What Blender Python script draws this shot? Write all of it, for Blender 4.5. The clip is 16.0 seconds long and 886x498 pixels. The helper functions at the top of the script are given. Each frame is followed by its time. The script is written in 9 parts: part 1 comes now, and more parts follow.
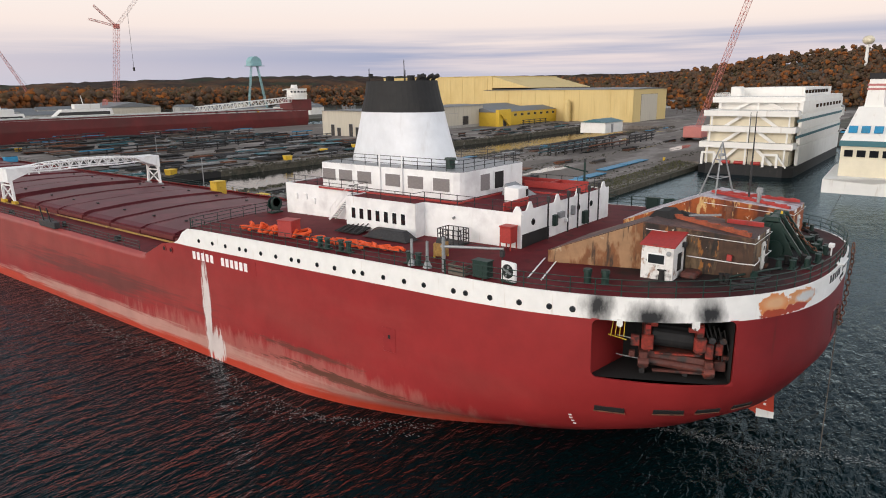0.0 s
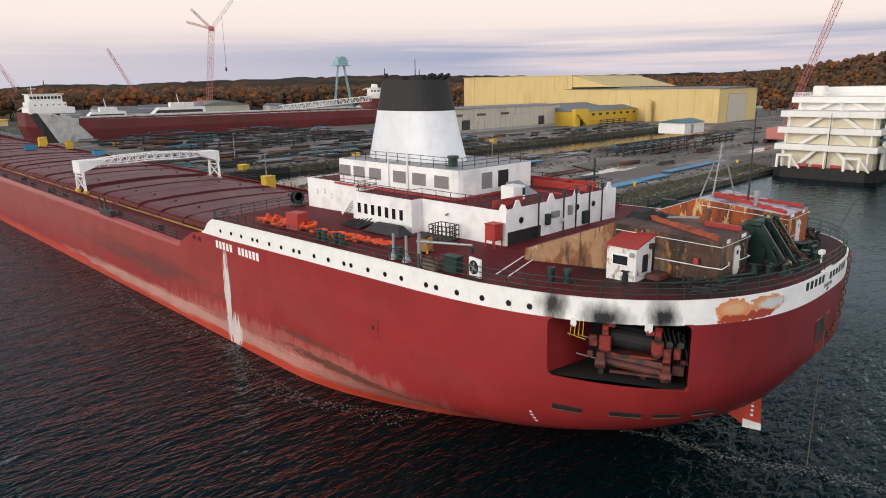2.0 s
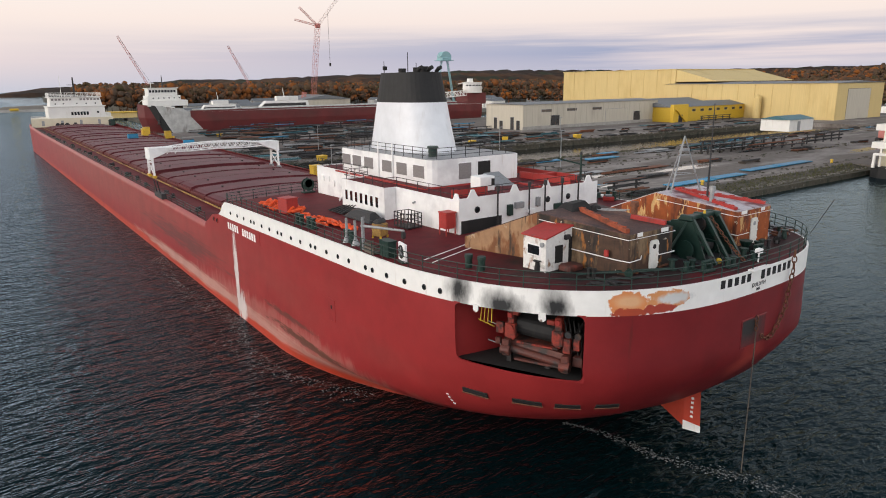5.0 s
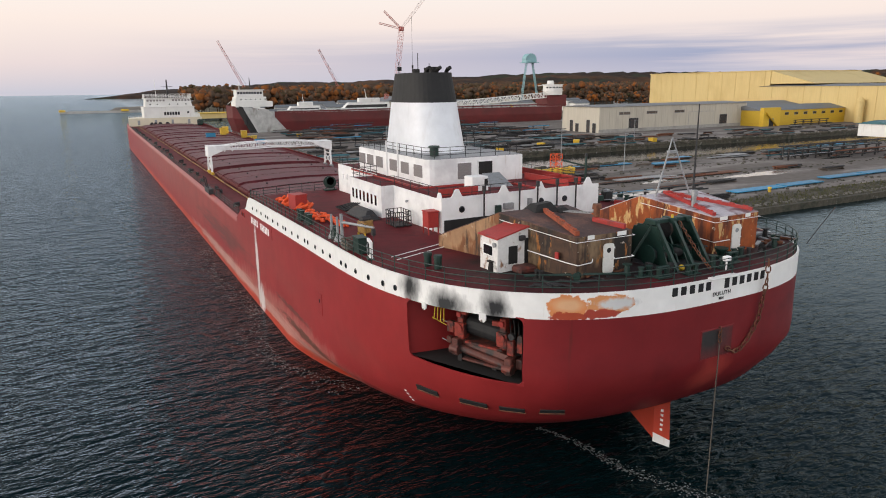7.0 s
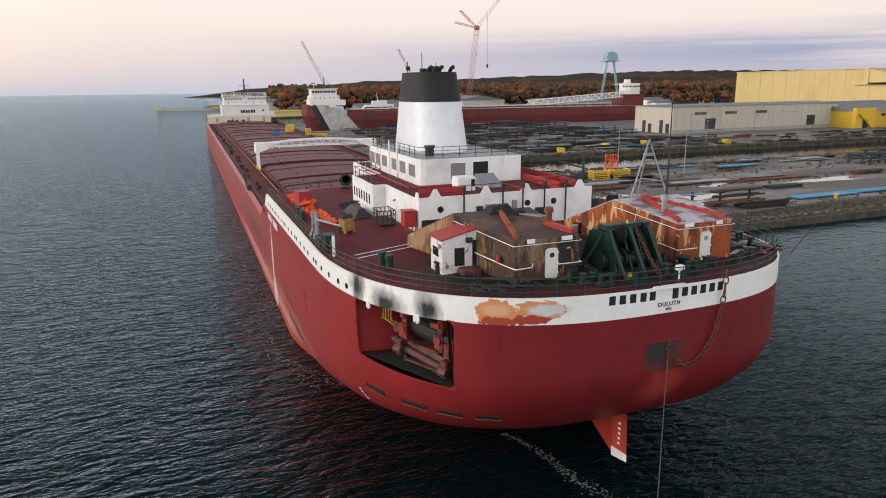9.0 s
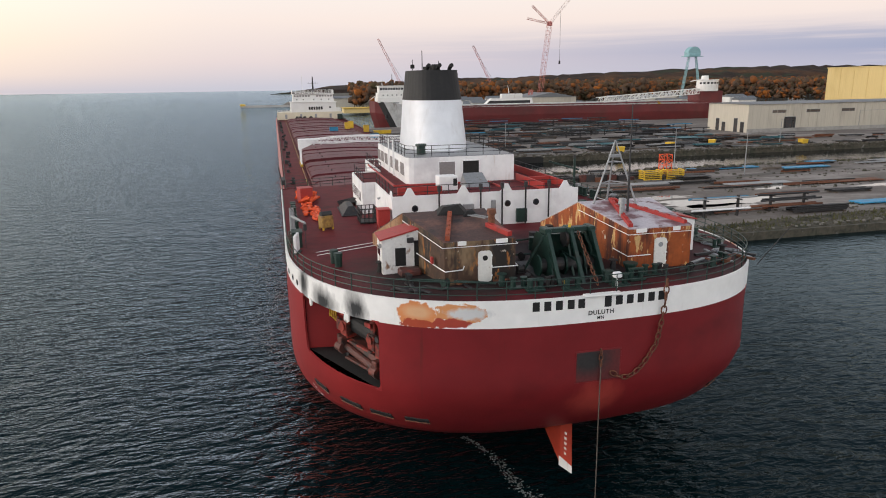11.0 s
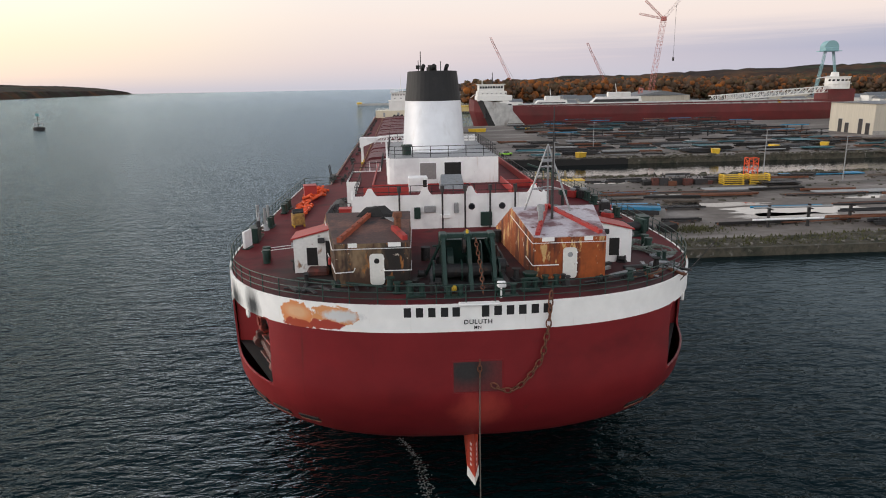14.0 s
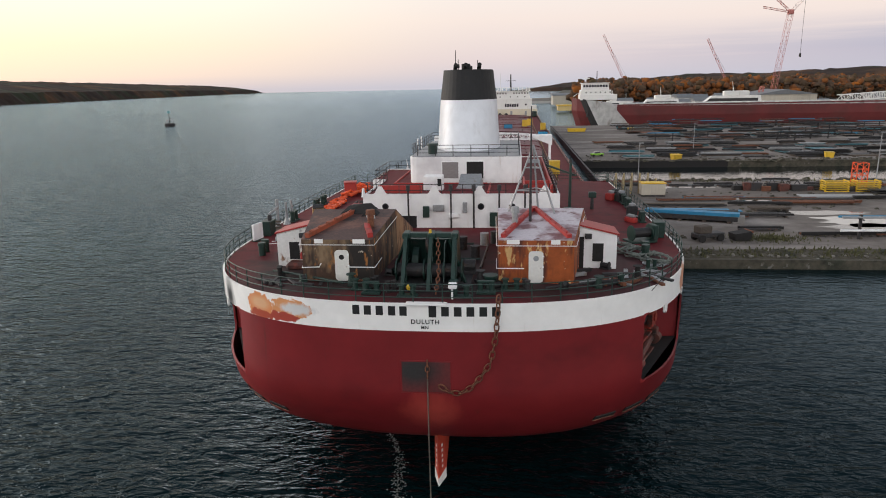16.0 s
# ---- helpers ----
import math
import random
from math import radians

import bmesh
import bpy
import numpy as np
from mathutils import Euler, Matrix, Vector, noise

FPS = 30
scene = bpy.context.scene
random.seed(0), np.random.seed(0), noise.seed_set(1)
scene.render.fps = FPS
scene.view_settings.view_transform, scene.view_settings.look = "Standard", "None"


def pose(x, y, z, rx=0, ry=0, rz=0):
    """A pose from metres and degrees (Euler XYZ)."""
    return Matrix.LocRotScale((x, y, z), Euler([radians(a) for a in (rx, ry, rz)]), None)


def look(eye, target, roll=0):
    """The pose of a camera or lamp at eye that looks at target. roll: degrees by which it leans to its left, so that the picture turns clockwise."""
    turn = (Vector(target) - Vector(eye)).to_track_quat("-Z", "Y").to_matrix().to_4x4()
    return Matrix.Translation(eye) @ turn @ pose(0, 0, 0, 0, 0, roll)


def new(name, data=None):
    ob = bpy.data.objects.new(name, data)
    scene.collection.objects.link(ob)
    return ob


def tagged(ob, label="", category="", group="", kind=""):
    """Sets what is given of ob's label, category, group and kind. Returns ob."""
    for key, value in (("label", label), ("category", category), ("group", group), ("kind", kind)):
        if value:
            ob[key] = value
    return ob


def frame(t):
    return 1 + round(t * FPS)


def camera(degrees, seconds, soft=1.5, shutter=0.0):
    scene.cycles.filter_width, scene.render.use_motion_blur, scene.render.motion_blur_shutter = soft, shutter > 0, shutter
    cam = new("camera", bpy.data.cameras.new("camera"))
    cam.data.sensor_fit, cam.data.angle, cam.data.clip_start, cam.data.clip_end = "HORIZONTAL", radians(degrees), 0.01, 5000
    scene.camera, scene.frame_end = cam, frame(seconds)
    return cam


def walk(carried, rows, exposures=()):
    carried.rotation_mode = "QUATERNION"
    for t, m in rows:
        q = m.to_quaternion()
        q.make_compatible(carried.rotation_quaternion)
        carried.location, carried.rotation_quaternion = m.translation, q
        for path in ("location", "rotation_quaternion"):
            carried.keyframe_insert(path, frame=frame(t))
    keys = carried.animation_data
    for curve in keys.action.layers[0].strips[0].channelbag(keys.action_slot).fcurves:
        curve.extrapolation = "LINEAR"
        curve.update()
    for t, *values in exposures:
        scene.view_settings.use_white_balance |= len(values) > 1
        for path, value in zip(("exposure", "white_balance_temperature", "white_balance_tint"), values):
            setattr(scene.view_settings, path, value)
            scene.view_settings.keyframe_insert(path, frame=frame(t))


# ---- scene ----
cam = camera(67.3, 16.0, soft=1.0)
PATH = [
    (0, (-49.919, -5.282, 25.519), (-48.387, -4.087, 25.045), -0.75),
    (0.5, (-48.903, -6.808, 25.509), (-47.413, -5.56, 25.04), -0.75),
    (1, (-47.843, -8.352, 25.505), (-46.393, -7.056, 25.037), -0.75),
    (1.5, (-46.805, -9.957, 25.494), (-45.398, -8.616, 25.022), -0.75),
    (2, (-45.886, -11.638, 25.426), (-44.521, -10.255, 24.953), -0.75),
    (2.5, (-44.925, -13.334, 25.352), (-43.599, -11.912, 24.883), -0.75),
    (3, (-43.835, -14.994, 25.283), (-42.553, -13.535, 24.807), -0.75),
    (3.5, (-42.57, -16.551, 25.224), (-41.336, -15.049, 24.753), -0.75),
    (4, (-41.138, -17.948, 25.172), (-39.949, -16.412, 24.695), -0.75),
    (6.5, (-32.99, -23.965, 24.754), (-32.013, -22.285, 24.28), -0.75),
    (7, (-31.256, -25.007, 24.71), (-30.356, -23.285, 24.237), -0.75),
    (7.5, (-29.38, -25.893, 24.717), (-28.539, -24.142, 24.242), -0.75),
    (8, (-27.52, -26.726, 24.69), (-26.735, -24.948, 24.216), -0.75),
    (8.5, (-25.639, -27.454, 24.649), (-24.908, -25.654, 24.176), -0.75),
    (9, (-23.821, -28.131, 24.66), (-23.14, -26.311, 24.187), -0.75),
    (11.5, (-13.987, -30.685, 24.711), (-13.582, -28.786, 24.232), -0.89),
    (12, (-11.979, -31.092, 24.731), (-11.627, -29.182, 24.253), -0.92),
    (12.5, (-9.954, -31.369, 24.729), (-9.654, -29.45, 24.251), -0.95),
    (13, (-7.931, -31.631, 24.769), (-7.686, -29.704, 24.29), -0.98),
    (13.5, (-5.878, -31.812, 24.77), (-5.696, -29.879, 24.291), -1.01),
    (14, (-3.81, -31.923, 24.749), (-3.691, -29.984, 24.27), -1.04),
    (14.5, (-1.755, -31.917, 24.706), (-1.701, -29.975, 24.228), -1.06),
    (15, (0.277, -31.906, 24.669), (0.252, -29.964, 24.192), -1.09),
    (15.5, (2.296, -31.836, 24.64), (2.179, -29.897, 24.164), -1.12),
    (16, (4.31, -31.65, 24.61), (4.1, -29.719, 24.134), -1.15),
]
walk(cam, [(t, look(eye, target, roll)) for t, eye, target, roll in PATH], exposures=[(0, 0.0), (8, 0.0), (12, -0.02), (16, -0.05)])

# ---------------------------------------------------------------- light
# Clear sky just after sundown: the glow lies beyond the port bow.
world = bpy.data.worlds.new("dusk_sky")
scene.world = world
world.use_nodes = True
wn, wl = world.node_tree.nodes, world.node_tree.links
wn.clear()


def wnode(kind, **kw):
    n = wn.new(kind)
    for k, v in kw.items():
        n.inputs[k].default_value = v
    return n


w_out = wnode("ShaderNodeOutputWorld")
w_bg = wnode("ShaderNodeBackground", Strength=1.0)
w_tc = wnode("ShaderNodeTexCoord")
w_sep = wnode("ShaderNodeSeparateXYZ")
wl.new(w_tc.outputs["Generated"], w_sep.inputs[0])


def wramp(stops):
    n = wn.new("ShaderNodeValToRGB")
    el = n.color_ramp.elements
    while len(el) < len(stops):
        el.new(0.5)
    for e, (p, c) in zip(el, stops):
        e.position, e.color = p, (*c, 1)
    return n


def wmath(op, a, b):
    n = wn.new("ShaderNodeMath")
    n.operation = op
    for i, v in enumerate((a, b)):
        if isinstance(v, (int, float)):
            n.inputs[i].default_value = v
        else:
            wl.new(v, n.inputs[i])
    return n.outputs[0]


def wmix(fac, a, b, kind="MIX"):
    n = wn.new("ShaderNodeMix")
    n.data_type, n.blend_type = "RGBA", kind
    for i, v in ((0, fac), (6, a), (7, b)):
        if isinstance(v, (int, float)):
            n.inputs[i].default_value = v
        elif isinstance(v, tuple):
            n.inputs[i].default_value = (*v, 1)
        else:
            wl.new(v, n.inputs[i])
    return n.outputs[2]


# height gradients: away from the glow, towards it, and the unseen sky to the south, raised to light the stern
far_side = wramp([(0.0, (0.58, 0.59, 0.68)), (0.035, (0.76, 0.67, 0.70)), (0.09, (0.92, 0.79, 0.75)), (0.14, (0.95, 0.87, 0.83)),
                  (0.19, (1.00, 0.94, 0.92)), (0.30, (0.92, 0.90, 0.91)), (0.45, (0.48, 0.51, 0.57)), (0.62, (0.29, 0.33, 0.40)), (1.0, (0.25, 0.29, 0.36))])
glow_side = wramp([(0.0, (0.66, 0.62, 0.66)), (0.02, (0.95, 0.80, 0.68)), (0.06, (1.08, 0.92, 0.70)), (0.14, (1.16, 1.10, 0.94)),
                   (0.19, (1.50, 1.42, 1.26)), (0.30, (2.20, 2.10, 1.96)), (0.45, (1.70, 1.68, 1.66)), (0.62, (0.80, 0.84, 0.88)), (1.0, (0.25, 0.29, 0.36))])
south_side = wramp([(0.0, (0.60, 0.60, 0.68)), (0.09, (0.95, 0.84, 0.80)), (0.19, (1.30, 1.22, 1.18)), (0.32, (2.10, 2.02, 1.98)), (0.48, (1.75, 1.74, 1.76)),
                    (0.66, (0.55, 0.59, 0.66)), (1.0, (0.25, 0.29, 0.36))])
wl.new(w_sep.outputs["Z"], south_side.inputs[0])
wl.new(w_sep.outputs["Z"], far_side.inputs[0])
wl.new(w_sep.outputs["Z"], glow_side.inputs[0])
GLOW = Vector((-0.86, 0.50, 0.0)).normalized()
dot = wn.new("ShaderNodeVectorMath")
dot.operation = "DOT_PRODUCT"
dot.inputs[1].default_value = GLOW
wl.new(w_tc.outputs["Generated"], dot.inputs[0])
to_glow = wn.new("ShaderNodeMapRange")
to_glow.interpolation_type = "SMOOTHSTEP"
wl.new(dot.outputs["Value"], to_glow.inputs["Value"])
to_glow.inputs["From Min"].default_value, to_glow.inputs["From Max"].default_value = 0.52, 0.96
to_south = wn.new("ShaderNodeMapRange")
to_south.interpolation_type = "SMOOTHSTEP"
wl.new(w_sep.outputs["Y"], to_south.inputs["Value"])
to_south.inputs["From Min"].default_value, to_south.inputs["From Max"].default_value = 0.15, -0.6
north_sky = wmix(to_glow.outputs[0], far_side.outputs[0], glow_side.outputs[0])
base_sky = wmix(to_south.outputs[0], north_sky, south_side.outputs[0])
# long flat cloud bank low over the land
w_map = wn.new("ShaderNodeMapping")
w_map.inputs["Scale"].default_value = (1.2, 1.2, 30.0)
wl.new(w_tc.outputs["Generated"], w_map.inputs[0])
w_noise = wnode("ShaderNodeTexNoise", Scale=1.3, Detail=5.0, Roughness=0.55)
wl.new(w_map.outputs[0], w_noise.inputs["Vector"])
band = wramp([(0.0, (0.2, 0.2, 0.2)), (0.015, (0.5, 0.5, 0.5)), (0.04, (0.95, 0.95, 0.95)), (0.062, (0.75, 0.75, 0.75)), (0.082, (0, 0, 0))])
wl.new(w_sep.outputs["Z"], band.inputs[0])
side = wn.new("ShaderNodeMapRange")
wl.new(w_sep.outputs["X"], side.inputs["Value"])
side.inputs["From Min"].default_value, side.inputs["From Max"].default_value = 0.0, 0.8
puff = wn.new("ShaderNodeMapRange")
wl.new(w_noise.outputs[0], puff.inputs["Value"])
puff.inputs["From Min"].default_value, puff.inputs["From Max"].default_value = 0.33, 0.54
amount = wmath("MULTIPLY", wmath("MULTIPLY", band.outputs[0], puff.outputs[0]), side.outputs[0])
clouded = wmix(amount, base_sky, (0.28, 0.35, 0.55))
# a physical twilight sky underneath the colours
nishita = wn.new("ShaderNodeTexSky")
nishita.sky_type, nishita.sun_disc = "NISHITA", False
nishita.sun_elevation, nishita.sun_rotation = radians(2.0), math.atan2(GLOW.x, GLOW.y)
total = wmix(0.03, clouded, nishita.outputs[0], "ADD")
wl.new(total, w_bg.inputs["Color"])
wl.new(w_bg.outputs[0], w_out.inputs[0])

sun_data = bpy.data.lights.new("low_sun", "SUN")
sun_data.energy, sun_data.angle, sun_data.color = 1.7, radians(35), (1.0, 0.90, 0.82)
sun = new("low_sun", sun_data)
sun.matrix_world = look((-290, 108, 78), (0, 30, 0))
scene.view_settings.exposure = 0.0

# ---------------------------------------------------------------- materials
def material(name, color, rough=0.6, metal=0.0, spots=(), bump=0.0, bump_scale=8.0, grain=0.12, grain_scale=6.0,
             stretch=(1, 1, 1), rand=0.0, spec=0.5, masks=()):
    """A painted or bare surface. spots: rows of (colour, scale, low, high, stretch) laid on by noise; grain: fine
    variation of the value;
    rand: how far each object differs in value; masks: stains and painted tones with a shape of their own, rows of
    (colour, centre, half sizes, softness, noise scale, noise stretch, raggedness)."""
    m = bpy.data.materials.new(name)
    m.use_nodes = True
    nodes, links = m.node_tree.nodes, m.node_tree.links
    bsdf = nodes["Principled BSDF"]
    bsdf.inputs["Roughness"].default_value, bsdf.inputs["Metallic"].default_value = rough, metal
    bsdf.inputs["Specular IOR Level"].default_value = spec
    co = nodes.new("ShaderNodeTexCoord")

    def noise_at(scale, st=(1, 1, 1), detail=4.0):
        mp = nodes.new("ShaderNodeMapping")
        mp.inputs["Scale"].default_value = st
        links.new(co.outputs["Object"], mp.inputs[0])
        n = nodes.new("ShaderNodeTexNoise")
        n.inputs["Scale"].default_value, n.inputs["Detail"].default_value = scale, detail
        n.inputs["Roughness"].default_value = 0.6
        links.new(mp.outputs[0], n.inputs["Vector"])
        return n.outputs[0]

    def ranged(src, lo, hi, a=0.0, b=1.0):
        r = nodes.new("ShaderNodeMapRange")
        links.new(src, r.inputs["Value"])
        for k, v in (("From Min", lo), ("From Max", hi), ("To Min", a), ("To Max", b)):
            r.inputs[k].default_value = v
        return r.outputs[0]

    def mix(fac, a, b, kind="MIX"):
        n = nodes.new("ShaderNodeMix")
        n.data_type, n.blend_type = "RGBA", kind
        for i, v in ((0, fac), (6, a), (7, b)):
            if isinstance(v, float):
                n.inputs[i].default_value = v
            elif isinstance(v, tuple):
                n.inputs[i].default_value = (*v, 1)
            else:
                links.new(v, n.inputs[i])
        return n.outputs[2]

    def grey(src):
        n = nodes.new("ShaderNodeCombineColor")
        for i in range(3):
            links.new(src, n.inputs[i])
        return n.outputs[0]

    out = tuple(color)
    for col, scale, lo, hi, st in spots:
        out = mix(ranged(noise_at(scale, st), lo, hi), out, tuple(col))
    for col, centre, half, soft, scale, st, ragged in masks:
        away = nodes.new("ShaderNodeVectorMath")
        away.operation = "SUBTRACT"
        links.new(co.outputs["Object"], away.inputs[0])
        away.inputs[1].default_value = centre
        size = nodes.new("ShaderNodeVectorMath")
        size.operation = "DIVIDE"
        links.new(away.outputs[0], size.inputs[0])
        size.inputs[1].default_value = half
        far = nodes.new("ShaderNodeVectorMath")
        far.operation = "LENGTH"
        links.new(size.outputs[0], far.inputs[0])
        edge = nodes.new("ShaderNodeMath")
        edge.operation = "MULTIPLY_ADD"
        links.new(noise_at(scale, st), edge.inputs[0])
        edge.inputs[1].default_value = ragged
        links.new(far.outputs["Value"], edge.inputs[2])
        out = mix(ranged(edge.outputs[0], 1.0 + ragged / 2 + soft, 1.0 + ragged / 2 - soft), out, tuple(col))
    if grain:
        out = mix(1.0, out, grey(ranged(noise_at(grain_scale, stretch), 0.3, 0.7, 1 - grain, 1 + grain)), "MULTIPLY")
    if rand:
        info = nodes.new("ShaderNodeObjectInfo")
        out = mix(1.0, out, grey(ranged(info.outputs["Random"], 0, 1, 1 - rand, 1 + rand)), "MULTIPLY")
    if isinstance(out, tuple):
        bsdf.inputs["Base Color"].default_value = (*out, 1)
    else:
        links.new(out, bsdf.inputs["Base Color"])
    if bump:
        b = nodes.new("ShaderNodeBump")
        b.inputs["Strength"].default_value, b.inputs["Distance"].default_value = 1.0, bump
        links.new(noise_at(bump_scale, stretch), b.inputs["Height"])
        links.new(b.outputs[0], bsdf.inputs["Normal"])
    return m


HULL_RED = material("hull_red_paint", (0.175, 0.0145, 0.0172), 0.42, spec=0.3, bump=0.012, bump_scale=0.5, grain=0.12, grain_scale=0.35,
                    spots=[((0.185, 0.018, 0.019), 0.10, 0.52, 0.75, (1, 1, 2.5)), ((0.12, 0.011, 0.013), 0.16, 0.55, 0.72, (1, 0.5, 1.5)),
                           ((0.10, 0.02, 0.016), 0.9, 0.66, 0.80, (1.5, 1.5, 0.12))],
                    # First mask: the port side's stronger light, painted as a lighter red than the stern.
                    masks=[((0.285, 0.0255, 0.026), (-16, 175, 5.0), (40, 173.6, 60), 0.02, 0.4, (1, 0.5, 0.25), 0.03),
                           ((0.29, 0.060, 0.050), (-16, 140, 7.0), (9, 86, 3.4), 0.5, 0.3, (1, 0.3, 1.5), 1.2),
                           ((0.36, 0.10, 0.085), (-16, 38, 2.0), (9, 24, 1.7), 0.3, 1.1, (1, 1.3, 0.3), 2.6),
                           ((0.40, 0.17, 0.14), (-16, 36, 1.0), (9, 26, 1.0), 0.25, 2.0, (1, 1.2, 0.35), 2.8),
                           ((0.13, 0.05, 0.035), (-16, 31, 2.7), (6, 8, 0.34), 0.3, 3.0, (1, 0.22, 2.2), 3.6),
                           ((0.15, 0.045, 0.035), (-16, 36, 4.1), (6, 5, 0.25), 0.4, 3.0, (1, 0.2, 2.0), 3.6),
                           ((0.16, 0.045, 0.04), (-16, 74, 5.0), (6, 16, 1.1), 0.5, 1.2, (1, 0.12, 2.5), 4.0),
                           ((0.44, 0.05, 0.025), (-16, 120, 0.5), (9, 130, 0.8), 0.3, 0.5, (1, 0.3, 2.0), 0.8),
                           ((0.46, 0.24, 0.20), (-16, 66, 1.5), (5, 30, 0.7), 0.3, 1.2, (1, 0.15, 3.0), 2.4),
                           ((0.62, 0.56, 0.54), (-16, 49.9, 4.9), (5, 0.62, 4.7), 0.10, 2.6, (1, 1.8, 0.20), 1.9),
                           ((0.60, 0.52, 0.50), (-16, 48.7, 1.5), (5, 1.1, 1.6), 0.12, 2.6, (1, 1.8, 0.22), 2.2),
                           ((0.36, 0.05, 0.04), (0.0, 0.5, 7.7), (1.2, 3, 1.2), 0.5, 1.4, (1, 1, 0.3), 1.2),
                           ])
# Red with the same painted brightening, for fittings that the hull's mask misses.
HULL_SIDE = material("hull_fitting_red_paint", (0.27, 0.025, 0.026), 0.42, spec=0.3, grain=0.14, grain_scale=0.8, spots=[((0.17, 0.02, 0.02), 0.9, 0.6, 0.75, (1, 1, 0.3))])
HULL_WHITE = material("hull_white_paint", (0.85, 0.84, 0.82), 0.45, grain=0.05, grain_scale=1.0,
                      spots=[((0.62, 0.56, 0.48), 1.4, 0.64, 0.85, (2, 2, 0.2))], bump=0.006, bump_scale=0.6,
                      masks=[((0.66, 0.25, 0.09), (-9.6, 2.05, 13.08), (1.0, 1.4, 0.70), 0.05, 2.6, (1, 1, 1), 0.8),
                             ((0.70, 0.40, 0.22), (-9.6, 2.0, 13.2), (0.66, 1.1, 0.34), 0.4, 2.0, (1, 1, 1), 0.9),
                             ((0.64, 0.28, 0.11), (-7.5, 1.05, 13.25), (1.35, 1.4, 0.52), 0.05, 3.0, (1, 1, 1), 1.2),
                             ((0.62, 0.62, 0.62), (-7.1, 0.9, 13.25), (1.0, 1.0, 0.30), 0.3, 2.6, (1, 1, 1), 1.6),
                             ((0.38, 0.06, 0.025), (-9.5, 2.0, 12.58), (1.0, 1.3, 0.24), 0.08, 3.4, (1, 1, 1), 1.8),
                             ((0.36, 0.05, 0.03), (-8.0, 1.2, 12.72), (0.95, 1.2, 0.26), 0.08, 3.0, (1, 1, 1), 1.5),
                             ((0.60, 0.28, 0.16), (14.6, 9.3, 12.9), (0.9, 1.3, 0.9), 0.12, 1.3, (1, 1, 1), 1.0),
                             ((0.03, 0.025, 0.025), (15.2, 11.2, 12.6), (0.8, 0.9, 0.9), 0.3, 1.2, (1, 1, 1), 0.8),
                             ((0.022, 0.022, 0.024), (-15.1, 10.4, 12.9), (0.9, 0.75, 0.95), 0.6, 1.6, (1, 1, 0.5), 1.5),
                             ((0.022, 0.022, 0.024), (-14.1, 7.5, 12.45), (1.0, 1.15, 0.75), 0.6, 1.6, (1, 1, 0.5), 1.5),
                             ((0.022, 0.022, 0.024), (-12.6, 4.75, 12.75), (0.8, 0.65, 1.0), 0.6, 1.6, (1, 1, 0.5), 1.5)])
WHITE = material("white_paint", (0.84, 0.84, 0.84), 0.5, grain=0.05, grain_scale=1.2, bump=0.004, bump_scale=2.0,
                 spots=[((0.60, 0.52, 0.44), 1.6, 0.64, 0.82, (2.5, 2.5, 0.25)), ((0.34, 0.27, 0.22), 2.4, 0.70, 0.80, (3, 3, 0.18)), ((0.66, 0.65, 0.66), 0.35, 0.5, 0.7, (1, 1, 1))])
WHITE_BURNT = material("scorched_white_paint", (0.74, 0.73, 0.71), 0.55, grain=0.08, bump=0.004,
                       spots=[((0.30, 0.16, 0.09), 1.8, 0.58, 0.68, (1, 1, 0.6)), ((0.03, 0.028, 0.026), 1.1, 0.56, 0.66, (1, 1, 1))])
FUNNEL_GREY = material("funnel_silver_paint", (0.72, 0.74, 0.78), 0.38, 0.0, grain=0.06, grain_scale=0.8, bump=0.01, bump_scale=0.5,
                       spots=[((0.60, 0.60, 0.62), 0.6, 0.55, 0.8, (2, 2, 0.3))])
BLACK = material("black_paint", (0.008, 0.008, 0.009), 0.7, grain=0.3, grain_scale=1.5, bump=0.005,
                 spots=[((0.022, 0.020, 0.019), 0.8, 0.55, 0.75, (1, 1, 0.4))])
# Black for sooty steel and for shade painted into openings.
SOOT_SHADE = material("soot_shade_black_steel", (0.012, 0.011, 0.011), 0.8, grain=0.3)
DECK_RED = material("deck_red_paint", (0.118, 0.0125, 0.017), 0.66, spec=0.13, grain=0.15, grain_scale=0.9, bump=0.006, bump_scale=1.5,
                    masks=[((0.025, 0.02, 0.02), (-7.5, 8, 13.7), (4.5, 5.5, 2), 0.4, 0.5, (1, 1, 1), 1.4), ((0.03, 0.02, 0.02), (2, 3.5, 13.7), (11, 2.6, 2), 0.5, 0.6, (1, 1, 1), 1.8), ((0.03, 0.018, 0.02), (0.5, 9, 13.7), (3.4, 7, 2), 0.5, 0.7, (1, 1, 1), 1.4), ((0.06, 0.022, 0.024), (9, 9, 13.7), (5, 6, 2), 0.6, 0.5, (1, 1, 1), 2.0)],
                    spots=[((0.145, 0.026, 0.027), 0.22, 0.5, 0.75, (1, 1, 1)), ((0.055, 0.013, 0.014), 0.5, 0.56, 0.75, (1, 1, 1)),
                           ((0.03, 0.02, 0.02), 0.13, 0.66, 0.80, (1, 1, 1))])
HATCH_RED = material("hatch_red_paint", (0.095, 0.012, 0.019), 0.5, spec=0.3, grain=0.12, grain_scale=0.7, bump=0.01, bump_scale=0.4,
                     spots=[((0.15, 0.028, 0.036), 0.3, 0.5, 0.75, (1, 1, 1))])
BRIGHT_RED = material("bright_red_paint", (0.36, 0.03, 0.025), 0.5, grain=0.12, bump=0.003,
                      spots=[((0.20, 0.04, 0.03), 1.4, 0.58, 0.72, (1, 1, 0.4))])
